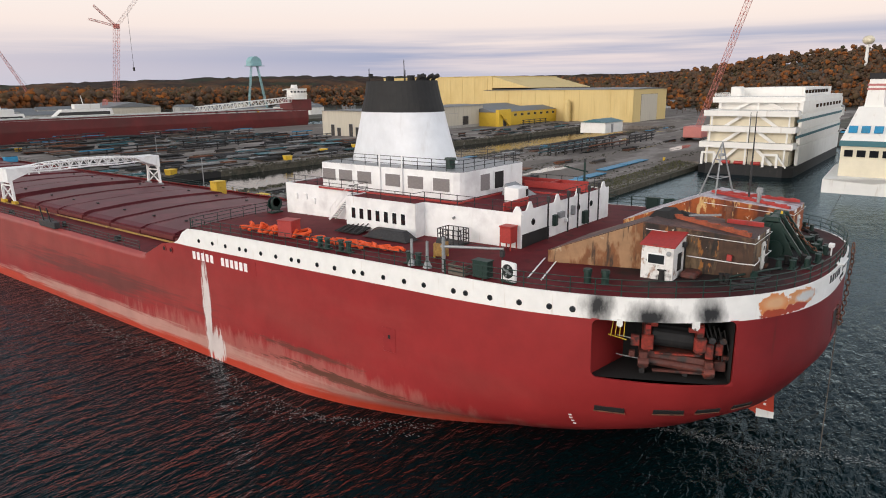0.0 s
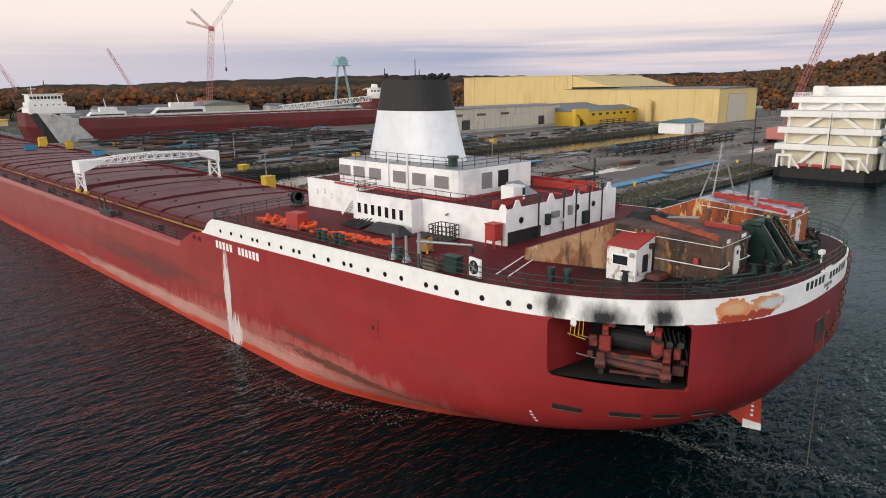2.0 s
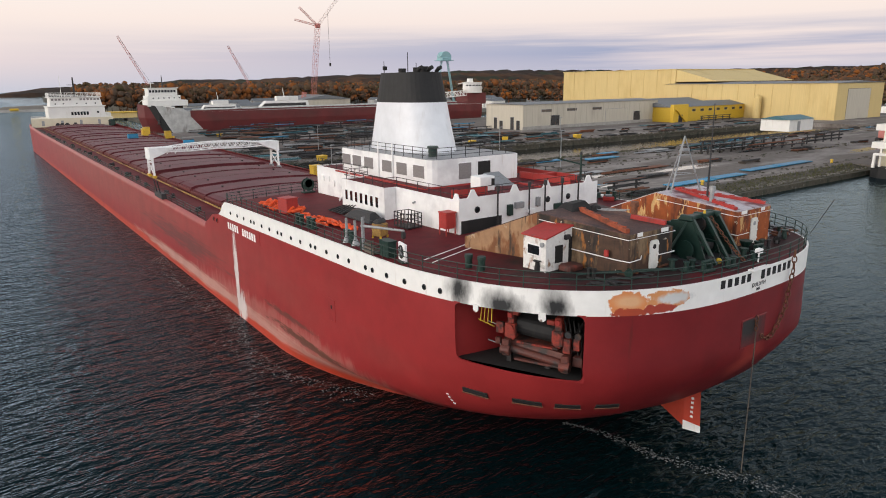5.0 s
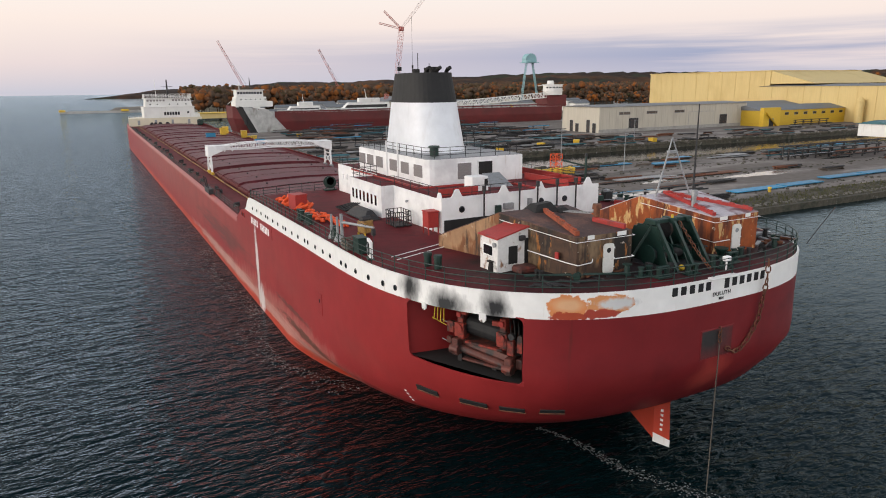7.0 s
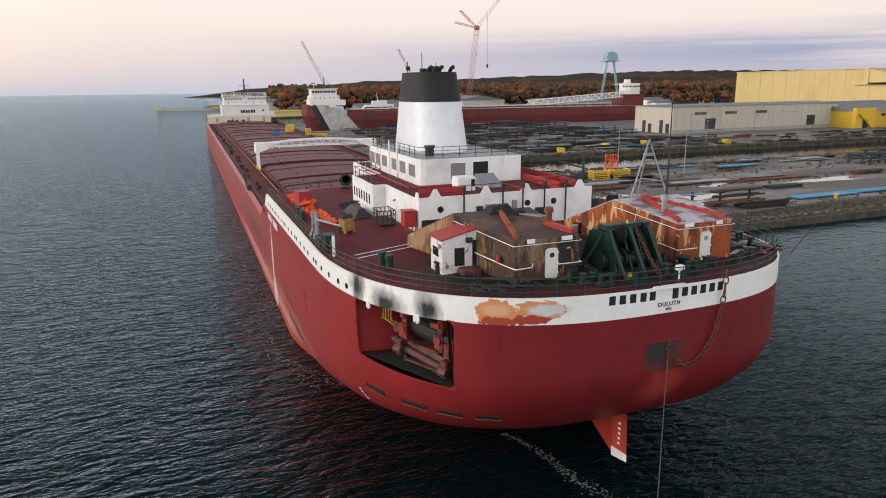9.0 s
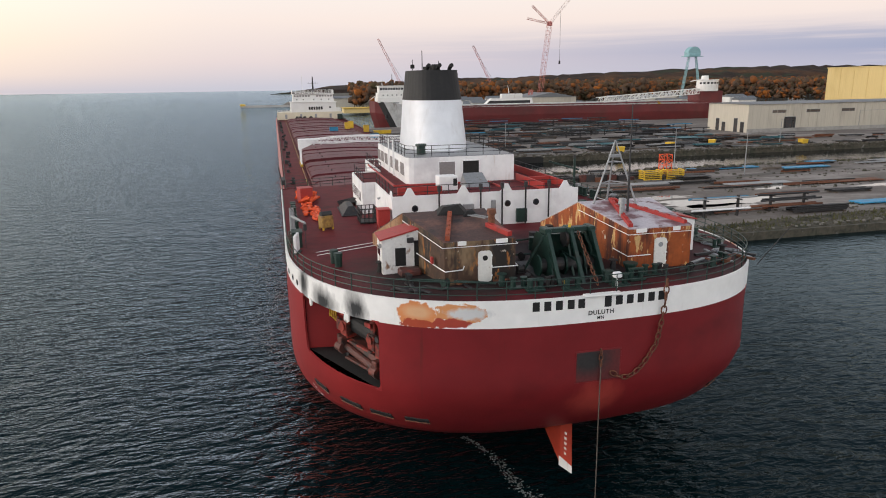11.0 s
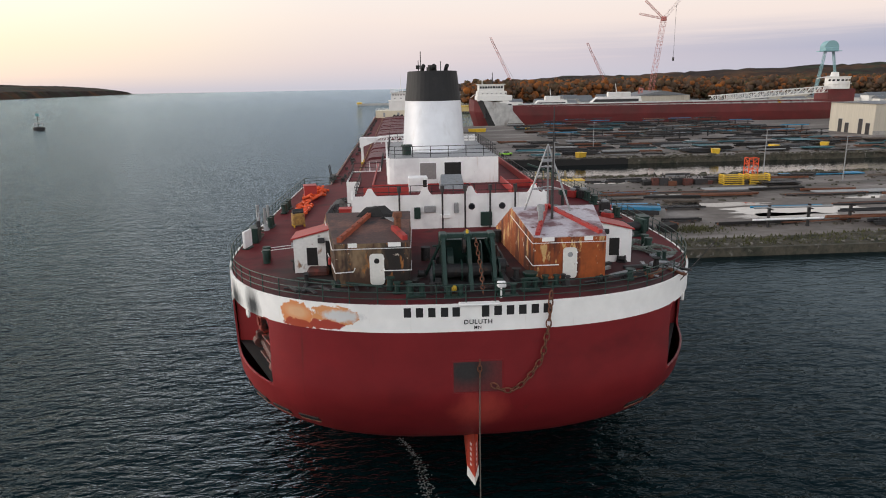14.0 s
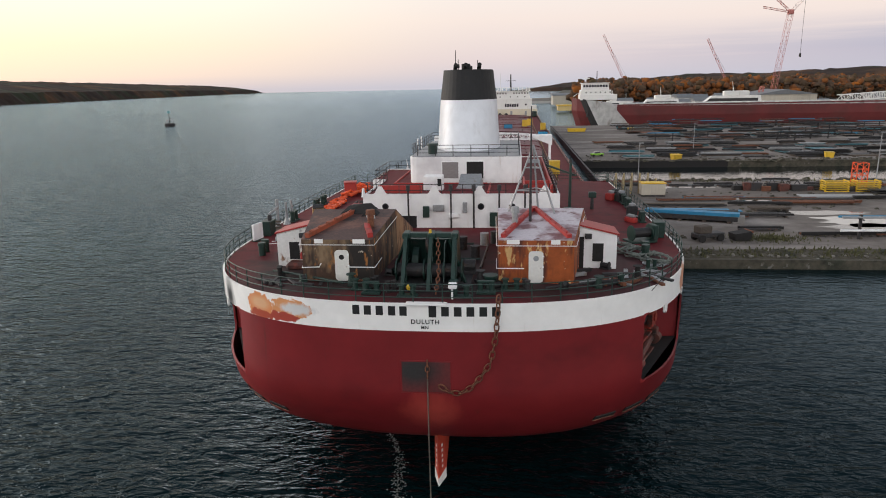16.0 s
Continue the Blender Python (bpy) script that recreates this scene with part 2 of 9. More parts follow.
RUST_DARK = material("scorched_rusty_plate", (0.060, 0.030, 0.017), 0.75, grain=0.3, grain_scale=1.8, bump=0.012, bump_scale=2.5,
                     spots=[((0.19, 0.125, 0.07), 0.7, 0.51, 0.62, (1, 1, 0.45)), ((0.016, 0.012, 0.010), 0.8, 0.50, 0.60, (1.2, 1.2, 0.22)),
                            ((0.33, 0.13, 0.03), 1.6, 0.60, 0.66, (1.5, 1.5, 0.5)), ((0.55, 0.48, 0.40), 2.4, 0.69, 0.72, (1, 1, 1))])
RUST_ORANGE = material("orange_rusty_plate", (0.30, 0.068, 0.012), 0.75, grain=0.25, grain_scale=1.8, bump=0.012, bump_scale=3.0,
                       spots=[((0.085, 0.020, 0.010), 0.9, 0.48, 0.62, (1.2, 1.2, 0.22)), ((0.58, 0.36, 0.15), 1.3, 0.58, 0.63, (1.3, 1.3, 0.5)),
                              ((0.66, 0.58, 0.46), 1.9, 0.67, 0.70, (1, 1, 0.8))])
RUST_TAN = material("tan_rusty_plate", (0.33, 0.19, 0.10), 0.75, grain=0.2, grain_scale=1.2, bump=0.01, bump_scale=2.0,
                    spots=[((0.20, 0.08, 0.03), 0.8, 0.50, 0.58, (1, 1, 0.4)), ((0.06, 0.035, 0.022), 1.3, 0.56, 0.64, (1.5, 1.5, 0.22)), ((0.48, 0.36, 0.24), 1.8, 0.62, 0.68, (1, 1, 0.6))])
RUST = material("rusty_steel", (0.16, 0.06, 0.03), 0.8, grain=0.3, bump=0.006, spots=[((0.08, 0.03, 0.02), 2.0, 0.5, 0.7, (1, 1, 1))])
GREEN = material("dark_green_paint", (0.006, 0.029, 0.022), 0.5, grain=0.2, bump=0.003,
                 spots=[((0.03, 0.03, 0.025), 1.5, 0.60, 0.75, (1, 1, 1))])
DARK_STEEL = material("dark_steel", (0.035, 0.034, 0.036), 0.6, 0.3, grain=0.3, rand=0.3,
                      spots=[((0.09, 0.05, 0.035), 1.2, 0.58, 0.7, (1, 1, 1))])
GREY_STEEL = material("grey_steel", (0.30, 0.31, 0.32), 0.5, 0.4, grain=0.15, spots=[((0.2, 0.13, 0.09), 2.0, 0.62, 0.75, (1, 1, 1))])
GLASS = material("dark_window_glass", (0.012, 0.014, 0.017), 0.08, grain=0.0)
LOUVRE = material("grey_louvre", (0.22, 0.20, 0.20), 0.6, grain=0.15, grain_scale=3.0, stretch=(1, 1, 8), bump=0.01, bump_scale=4.0)
ORANGE = material("orange_boom_fabric", (0.72, 0.085, 0.015), 0.6, grain=0.2, grain_scale=2.0, bump=0.02, bump_scale=2.0)
YELLOW = material("yellow_paint", (0.62, 0.40, 0.03), 0.5, grain=0.15, rand=0.2, spots=[((0.3, 0.16, 0.05), 1.5, 0.6, 0.75, (1, 1, 1))])
BLUE = material("bright_blue_paint", (0.02, 0.23, 0.43), 0.5, grain=0.15, grain_scale=0.6, rand=0.2, spots=[((0.04, 0.17, 0.26), 0.5, 0.5, 0.7, (1, 1, 1))])
MACHINE_RED = material("machinery_red_paint", (0.26, 0.03, 0.018), 0.6, grain=0.3, spots=[((0.035, 0.018, 0.015), 1.4, 0.44, 0.58, (1, 1, 1))])
RUDDER_RED = material("rudder_orange_red_paint", (0.48, 0.05, 0.022), 0.5, grain=0.12, grain_scale=0.8)
YARD = material("yard_gravel", (0.135, 0.115, 0.102), 0.9, grain=0.2, grain_scale=0.6, bump=0.05, bump_scale=0.8,
                spots=[((0.24, 0.215, 0.20), 0.05, 0.5, 0.62, (0.5, 1.4, 1)), ((0.06, 0.052, 0.046), 0.07, 0.54, 0.68, (0.4, 1.6, 1)),
                       ((0.34, 0.31, 0.29), 0.03, 0.64, 0.72, (0.5, 1.5, 1))])
BANK = material("stony_bank", (0.070, 0.062, 0.045), 0.9, grain=0.35, grain_scale=1.2, bump=0.15, bump_scale=0.9,
                spots=[((0.032, 0.034, 0.022), 0.35, 0.5, 0.65, (1, 1, 1)), ((0.20, 0.19, 0.17), 0.8, 0.62, 0.7, (1, 1, 1))])
CONCRETE = material("concrete", (0.34, 0.33, 0.31), 0.85, grain=0.15, grain_scale=0.8, bump=0.01, spots=[((0.22, 0.21, 0.2), 0.2, 0.5, 0.7, (1, 1, 1))])
CREAM = material("cream_metal_cladding", (0.50, 0.46, 0.38), 0.6, grain=0.08, grain_scale=0.3, stretch=(6, 6, 0.3),
                 spots=[((0.40, 0.36, 0.30), 0.1, 0.55, 0.75, (1, 1, 0.4))])
YELLOW_CLAD = material("pale_yellow_cladding", (0.62, 0.47, 0.20), 0.6, grain=0.07, grain_scale=0.25, stretch=(8, 8, 0.2),
                       spots=[((0.54, 0.39, 0.15), 0.06, 0.52, 0.72, (1, 1, 0.5))])
ROOF_GREY = material("grey_roof_sheet", (0.16, 0.17, 0.18), 0.55, 0.2, grain=0.12, grain_scale=0.3, stretch=(6, 0.4, 1))
SHIP_WHITE = material("ship_white_paint", (0.76, 0.75, 0.72), 0.5, grain=0.05, grain_scale=0.3, spots=[((0.55, 0.50, 0.44), 0.35, 0.62, 0.8, (2, 2, 0.3))])
FERRY_CREAM = material("ferry_cream_paint", (0.66, 0.60, 0.46), 0.5, grain=0.06, grain_scale=0.4)
FERRY_GREEN = material("ferry_green_stripe_paint", (0.03, 0.13, 0.16), 0.5, grain=0.1)
CRANE_RED = material("crane_red_paint", (0.46, 0.17, 0.16), 0.6, grain=0.15)
TEAL = material("teal_paint", (0.14, 0.34, 0.36), 0.6, grain=0.15, grain_scale=0.3)
OLD_HULL = material("old_freighter_red", (0.125, 0.0145, 0.015), 0.6, grain=0.2, grain_scale=0.12, spots=[((0.10, 0.02, 0.018), 0.06, 0.5, 0.7, (1, 1, 2))])
OLD_GREY = material("weathered_grey_paint", (0.42, 0.42, 0.41), 0.6, grain=0.2, grain_scale=0.4, spots=[((0.14, 0.12, 0.1), 0.2, 0.55, 0.7, (1, 1, 0.3))])
ASPHALT = material("grassy_ground", (0.05, 0.05, 0.035), 1.0, grain=0.3, grain_scale=0.05, spots=[((0.09, 0.08, 0.07), 0.02, 0.5, 0.6, (1, 1, 1))])
RAIL_OCHRE = material("worn_ochre_paint", (0.34, 0.20, 0.05), 0.6, grain=0.3, spots=[((0.12, 0.04, 0.03), 0.6, 0.45, 0.6, (1, 0.4, 1))])
ROCK = material("grey_rock", (0.15, 0.14, 0.125), 0.9, grain=0.35, grain_scale=1.0, rand=0.35, bump=0.05, bump_scale=2.0)
TIMBER = material("weathered_timber", (0.10, 0.08, 0.065), 0.85, grain=0.25, rand=0.3, stretch=(1, 6, 1))


def water_material(name, tint, ior, ruffle):
    """Ruffled lake water: a dark body colour below, and a gloss that grows towards a level view."""
    m = bpy.data.materials.new(name)
    m.use_nodes = True
    nodes, links = m.node_tree.nodes, m.node_tree.links
    nodes.remove(nodes["Principled BSDF"])
    out = nodes["Material Output"]
    body = nodes.new("ShaderNodeBsdfDiffuse")
    body.inputs["Color"].default_value = (0.0009, 0.0072, 0.0086, 1)
    gloss = nodes.new("ShaderNodeBsdfGlossy")
    gloss.inputs["Color"].default_value, gloss.inputs["Roughness"].default_value = (*tint, 1), 0.06
    fres = nodes.new("ShaderNodeFresnel")
    fres.inputs["IOR"].default_value = ior
    mix = nodes.new("ShaderNodeMixShader")
    level = nodes.new("ShaderNodeFresnel")
    level.inputs["IOR"].default_value = ior
    share = nodes.new("ShaderNodeMix")
    share.inputs[0].default_value = 0.65
    links.new(level.outputs[0], share.inputs[2])
    links.new(fres.outputs[0], share.inputs[3])
    links.new(share.outputs[0], mix.inputs[0])
    links.new(body.outputs[0], mix.inputs[1])
    links.new(gloss.outputs[0], mix.inputs[2])
    links.new(mix.outputs[0], out.inputs["Surface"])
    co = nodes.new("ShaderNodeTexCoord")
    height = None
    for scale, st, amp in ((0.06, (1, 1.8, 1), 0.7), (0.22, (1.0, 2.3, 1), 1.2), (0.7, (1, 2.2, 1), 0.70), (2.4, (1, 1.8, 1), 0.16)):
        mp = nodes.new("ShaderNodeMapping")
        mp.inputs["Scale"].default_value, mp.inputs["Rotation"].default_value = st, (0, 0, radians(14))
        links.new(co.outputs["Object"], mp.inputs[0])
        n = nodes.new("ShaderNodeTexNoise")
        n.inputs["Scale"].default_value, n.inputs["Detail"].default_value = scale, 2.0
        n.inputs["Distortion"].default_value = 0.7
        links.new(mp.outputs[0], n.inputs["Vector"])
        mul = nodes.new("ShaderNodeMath")
        mul.operation = "MULTIPLY"
        mul.inputs[1].default_value = amp
        links.new(n.outputs[0], mul.inputs[0])
        if height is None:
            height = mul.outputs[0]
        else:
            add = nodes.new("ShaderNodeMath")
            links.new(height, add.inputs[0])
            links.new(mul.outputs[0], add.inputs[1])
            height = add.outputs[0]
    b = nodes.new("ShaderNodeBump")
    b.inputs["Strength"].default_value, b.inputs["Distance"].default_value = 1.0, ruffle
    # the basin between ship and piers lies calmer than the open lake
    place = nodes.new("ShaderNodeSeparateXYZ")
    links.new(co.outputs["Object"], place.inputs[0])
    calm = nodes.new("ShaderNodeMapRange")
    calm.interpolation_type = "SMOOTHSTEP"
    links.new(place.outputs["X"], calm.inputs["Value"])
    for key, val in (("From Min", 6.0), ("From Max", 48.0), ("To Min", 1.0), ("To Max", 0.24)):
        calm.inputs[key].default_value = val
    sheltered = nodes.new("ShaderNodeMath")
    sheltered.operation = "MULTIPLY"
    links.new(height, sheltered.inputs[0])
    links.new(calm.outputs[0], sheltered.inputs[1])
    links.new(sheltered.outputs[0], b.inputs["Height"])
    for node in (body, gloss, fres):
        links.new(b.outputs[0], node.inputs["Normal"])
    return m


WATER = water_material("lake_water", (0.70, 0.87, 0.98), 1.18, 0.55)
SLIP_WATER = water_material("sheltered_slip_water", (0.92, 0.90, 0.90), 1.33, 0.10)


def leaf_material():
    """Autumn woods: each clump its own colour, from dull green over brown to orange."""
    m = bpy.data.materials.new("autumn_leaves")
    m.use_nodes = True
    nodes, links = m.node_tree.nodes, m.node_tree.links
    geo = nodes.new("ShaderNodeNewGeometry")
    ramp = nodes.new("ShaderNodeValToRGB")
    el = ramp.color_ramp.elements
    rows = [(0.0, (0.026, 0.036, 0.019)), (0.25, (0.054, 0.052, 0.028)), (0.42, (0.098, 0.060, 0.034)), (0.55, (0.082, 0.060, 0.046)), (0.66, (0.20, 0.075, 0.026)), (0.80, (0.31, 0.105, 0.022)), (1.0, (0.27, 0.16, 0.034))]
    while len(el) < len(rows):
        el.new(0.5)
    for e, (p, c) in zip(el, rows):
        e.position, e.color = p, (*c, 1)
    co = nodes.new("ShaderNodeTexCoord")
    n = nodes.new("ShaderNodeTexNoise")
    n.inputs["Scale"].default_value, n.inputs["Detail"].default_value = 0.055, 2.0
    links.new(co.outputs["Object"], n.inputs["Vector"])
    mix = nodes.new("ShaderNodeMath")
    mix.operation = "MULTIPLY_ADD"
    links.new(n.outputs[0], mix.inputs[0])
    mix.inputs[1].default_value = 2.6
    links.new(geo.outputs["Random Per Island"], mix.inputs[2])
    half = nodes.new("ShaderNodeMath")
    half.operation = "MULTIPLY"
    half.inputs[1].default_value = 0.29
    links.new(mix.outputs[0], half.inputs[0])
    links.new(half.outputs[0], ramp.inputs[0])
    bsdf = nodes["Principled BSDF"]
    bsdf.inputs["Roughness"].default_value = 0.9
    bsdf.inputs["Specular IOR Level"].default_value = 0.1
    links.new(ramp.outputs[0], bsdf.inputs["Base Color"])
    return m


LEAVES = leaf_material()
HILL = material("far_wooded_hill", (0.036, 0.026, 0.022), 0.95, grain=0.35, grain_scale=0.02, spec=0.1, spots=[((0.085, 0.045, 0.025), 0.006, 0.5, 0.62, (1, 1, 1)), ((0.03, 0.034, 0.022), 0.01, 0.52, 0.6, (1, 1, 1))])
PUDDLE = material("still_puddle_water", (0.05, 0.05, 0.05), 0.05, grain=0.0)
LIME = material("lime_green_paint", (0.25, 0.55, 0.05), 0.5, grain=0.1)

# ---------------------------------------------------------------- building helpers
class Geo:
    """Vertices and faces gathered for one mesh."""

    def __init__(self):
        self.v, self.f, self.mi = [], [], []

    def add(self, verts, faces, mi=0):
        k = len(self.v)
        self.v.extend(tuple(p) for p in verts)
        self.f.extend(tuple(i + k for i in f) for f in faces)
        self.mi.extend([mi] * len(faces))
        return self

    def hexa(self, p, mi=0):
        return self.add(p, [(3, 2, 1, 0), (4, 5, 6, 7), (0, 1, 5, 4), (1, 2, 6, 5), (2, 3, 7, 6), (3, 0, 4, 7)], mi)

    def box(self, x0, x1, y0, y1, z0, z1, b=0.0, mi=0):
        if b <= 0:
            return self.hexa([(x0, y0, z0), (x1, y0, z0), (x1, y1, z0), (x0, y1, z0),
                              (x0, y0, z1), (x1, y0, z1), (x1, y1, z1), (x0, y1, z1)], mi)
        b = min(b, (x1 - x0) * 0.45, (y1 - y0) * 0.45, (z1 - z0) * 0.45)
        rings = []
        for z, i in ((z0, b), (z0 + b, 0), (z1 - b, 0), (z1, b)):
            a, c, d, e = x0 + i, x1 - i, y0 + i, y1 - i
            k = b if i == 0 else b * 0.4
            rings.append([(a + k, d, z), (c - k, d, z), (c, d + k, z), (c, e - k, z), (c - k, e, z), (a + k, e, z), (a, e - k, z), (a, d + k, z)])
        return self.loft(rings, caps=True, mi=mi)

    def loft(self, rings, caps=False, closed=True, mi=0):
        n = len(rings[0])
        faces = []
        for r in range(len(rings) - 1):
            for i in range(n if closed else n - 1):
                j = (i + 1) % n
                faces.append((r * n + i, r * n + j, r * n + n + j, r * n + n + i))
        if caps:
            faces.append(tuple(reversed(range(n))))
            faces.append(tuple((len(rings) - 1) * n + i for i in range(n)))
        return self.add([p for r in rings for p in r], faces, mi)

    def prism(self, pts, z0, z1, mi=0):
        return self.loft([[(x, y, z0) for x, y in pts], [(x, y, z1) for x, y in pts]], caps=True, mi=mi)

    def cyl(self, a, b, r0, r1=None, n=10, mi=0, caps=True):
        a, b = Vector(a), Vector(b)
        r1 = r0 if r1 is None else r1
        q = (b - a).to_track_quat("Z", "Y")
        rings = []
        for c, r in ((a, r0), (b, r1)):
            rings.append([c + q @ Vector((r * math.cos(2 * math.pi * i / n), r * math.sin(2 * math.pi * i / n), 0)) for i in range(n)])
        return self.loft(rings, caps=caps, mi=mi)

    def tube(self, pts, r, n=6, mi=0):
        pts = [Vector(p) for p in pts]
        rings = []
        for i, p in enumerate(pts):
            d = (pts[min(i + 1, len(pts) - 1)] - pts[max(i - 1, 0)])
            q = d.to_track_quat("Z", "Y") if abs(d.normalized().z) < 0.999 else Euler((0, 0, 0)).to_quaternion()
            rings.append([p + q @ Vector((r * math.cos(2 * math.pi * k / n), r * math.sin(2 * math.pi * k / n), 0)) for k in range(n)])
        return self.loft(rings, caps=True, mi=mi)

    def beam(self, a, b, w, h=None):
        """A square bar from a to b."""
        a, b = Vector(a), Vector(b)
        h = w if h is None else h
        q = (b - a).to_track_quat("Z", "Y")
        rings = [[c + q @ Vector((sx * w / 2, sy * h / 2, 0)) for sx, sy in ((-1, -1), (1, -1), (1, 1), (-1, 1))] for c in (a, b)]
        return self.loft(rings, caps=True)

    def sphere(self, c, r, n=8, m=6, sz=1.0):
        rings = []
        for j in range(1, m):
            a = math.pi * j / m
            rings.append([(c[0] + r * math.sin(a) * math.cos(2 * math.pi * i / n), c[1] + r * math.sin(a) * math.sin(2 * math.pi * i / n),
                           c[2] - r * sz * math.cos(a)) for i in range(n)])
        return self.loft(rings, caps=True)

    def mesh(self, name, mats, smooth=False):
        me = bpy.data.meshes.new(name)
        me.from_pydata(self.v, [], self.f)
        for m in (mats if isinstance(mats, (list, tuple)) else [mats]):
            me.materials.append(m)
        me.polygons.foreach_set("material_index", self.mi)
        if smooth:
            me.polygons.foreach_set("use_smooth", [True] * len(me.polygons))
        me.update()
        return me


def fixed(ob, parent):
    if parent is not None:
        ob.parent = parent
    return ob


def part(name, geo, mat, parent, label="", smooth=False, at=None):
    """One mesh under a thing or a part. Its mesh is in the parent's space; at: its own pose there."""
    ob = new(name, geo if isinstance(geo, bpy.types.Mesh) else geo.mesh(name, mat, smooth))
    fixed(ob, parent)
    if at is not None:
        ob.matrix_basis = at
    if label:
        ob["label"] = label
    return ob


def thing(name, label, category, m=None, geo=None, mat=None, group="", kind="", smooth=False):
    ob = new(name, geo.mesh(name, mat, smooth) if geo else None)
    if m is not None:
        ob.matrix_world = m
    return tagged(ob, label, category, group, kind)


def lerp_table(t, rows):
    """Piecewise linear reading of rows (key, values...)."""
    if t <= rows[0][0]:
        return rows[0][1:]
    for a, b in zip(rows, rows[1:]):
        if t <= b[0]:
            u = (t - a[0]) / (b[0] - a[0])
            return tuple(p + (q - p) * u for p, q in zip(a[1:], b[1:]))
    return rows[-1][1:]

# ---------------------------------------------------------------- the setting: lake, yard, hills
WATER_Z = 0.1
g = Geo()
g.add([(-9000, -3000, WATER_Z), (9000, -3000, WATER_Z), (9000, 14000, WATER_Z), (-9000, 14000, WATER_Z)], [(0, 1, 2, 3)])
thing("water", "dark blue-green rippled lake water round the moored ship", "water", geo=g, mat=WATER, kind="structure")
g = Geo().add([(24.6, 128.6, WATER_Z + 0.03), (330, 128.6, WATER_Z + 0.03), (330, 168.9, WATER_Z + 0.03), (24.6, 168.9, WATER_Z + 0.03)], [(0, 1, 2, 3)])
thing("water_slip", "pale still water in the narrow slip between the piers", "water", geo=g, mat=SLIP_WATER, kind="structure")


def slab(name, label, pts, z0, z1, mat, category="ground"):
    return thing(name, label, category, geo=Geo().prism(pts, z0, z1), mat=mat, kind="structure")


slab("ground_yard_near", "grey gravel shipyard pier strewn with puddles", [(24.5, 60.3), (55, 61.6), (90, 65.0), (161, 65.0), (161, 58), (700, 58), (700, 128), (24.5, 128)], -4, 2.0, YARD)
slab("ground_yard_far", "grey gravel shipyard storage ground", [(25, 171), (700, 171), (700, 344), (25, 344)], -4, 2.0, YARD)
slab("ground_yard_side", "gravel ground behind the slip", [(330, 127), (900, 127), (900, 172), (330, 172)], -4, 1.98, YARD)
slab("ground_shore", "flat wooded shore behind the shipyard", [(60, 410), (3000, 410), (4500, 2700), (200, 2700), (95, 1500), (62, 870), (76, 700)], -4, 1.9, ASPHALT)
slab("ground_town", "flat ground behind the ferry slip", [(262, -400), (3000, -900), (3000, 57), (262, 57)], -4, 1.94, ASPHALT)
slab("ground_east", "flat ground behind the yellow sheds", [(690, 50), (3000, 50), (3000, 412), (690, 412)], -4, 1.9, ASPHALT)
# stony bank and capped edge of the pier
def bank_top(x):
    """Where the flat of the pier begins behind its sloping bank."""
    return lerp_table(x, [(24, 60.4), (55, 61.7), (90, 65.1), (161, 65.1)])[0]


g = Geo()
rnd = random.Random(5)
cols_x = [24.5 + 1.5 * i for i in range(92)]
pts = []
for x in cols_x:
    for v in range(6):
        u = v / 5
        pts.append((x, bank_top(x) * (1 - u) + 58.2 * u + rnd.uniform(-.3, .3) * (0 < v < 5), 2.01 - 0.75 * u ** 1.4 + rnd.uniform(-.14, .14) * (0 < v < 5)))
g.add(pts, [(i * 6 + k, i * 6 + k + 1, i * 6 + 7 + k, i * 6 + 6 + k) for i in range(len(cols_x) - 1) for k in range(5)])
thing("ground_bank", "rough stony bank sloping to the pier edge", "ground", geo=g, mat=BANK, kind="structure")
slab("pier_edge", "dark capped pier wall along the water", [(24.3, 57.6), (161, 57.6), (161, 58.3), (24.3, 58.3)], -3, 1.36, BANK, "pier wall")
slab("pier_wall_west", "dark sheet-piled pier wall beside the ship", [(24.0, 57.6), (24.55, 57.6), (24.55, 344), (24.0, 344)], -3, 2.15, DARK_STEEL, "pier wall")
slab("canal_wall_near", "timber-faced edge of the slip", [(24.5, 128), (330, 128), (330, 128.6), (24.5, 128.6)], -3, 2.02, BANK, "pier wall")
slab("canal_wall_far", "dark edge of the slip", [(24.5, 169.4), (330, 169.4), (330, 171), (24.5, 171)], -3, 1.9, BANK, "pier wall")
slab("canal_piles_far", "black sheet-piled quay along the slip", [(24.5, 168.9), (66, 168.9), (66, 169.4), (24.5, 169.4)], -3, 2.1, SOOT_SHADE, "pier wall")

# ---------------------------------------------------------------- the moored freighter: hull
L_STERN, N_STERN, HALF = 21.0, 2.75, 16.0
TOP = [(0, 13.95), (8, 13.6), (16, 13.34), (35, 13.1), (50, 12.8), (52, 12.7), (53, 12.2), (53.8, 11.4), (54.6, 11.0), (57, 10.6), (58.5, 9.9), (60.5, 9.0), (62, 8.95), (75, 9.1), (262, 9.6), (300, 10.3), (340, 10.6)]
BAND = [(0, 12.47), (16, 11.85), (31, 11.3), (42, 11.05), (56, 11.0), (60, 10.0), (262, 10.0), (340, 10.8)]
# height: place of the stern, length of the rounded part, its fullness
RINGS = [(-2.0, 16, 27, 1.95), (0.3, 11.6, 26.8, 1.72), (1.5, 9.8, 26.6, 1.82), (2.8, 6.9, 23.2, 2.42), (4.2, 4.25, 20.6, 2.64), (5.6, 2.0, 21.2, 2.72), (7.0, 1.0, 21.8, 2.92),
         (8.5, 0.0, 22.4, 2.86), (10.5, 0.03, 21, 2.76), (14.0, 0.0, 21, 2.75)]


def ztop(y):
    return lerp_table(y, TOP)[0]


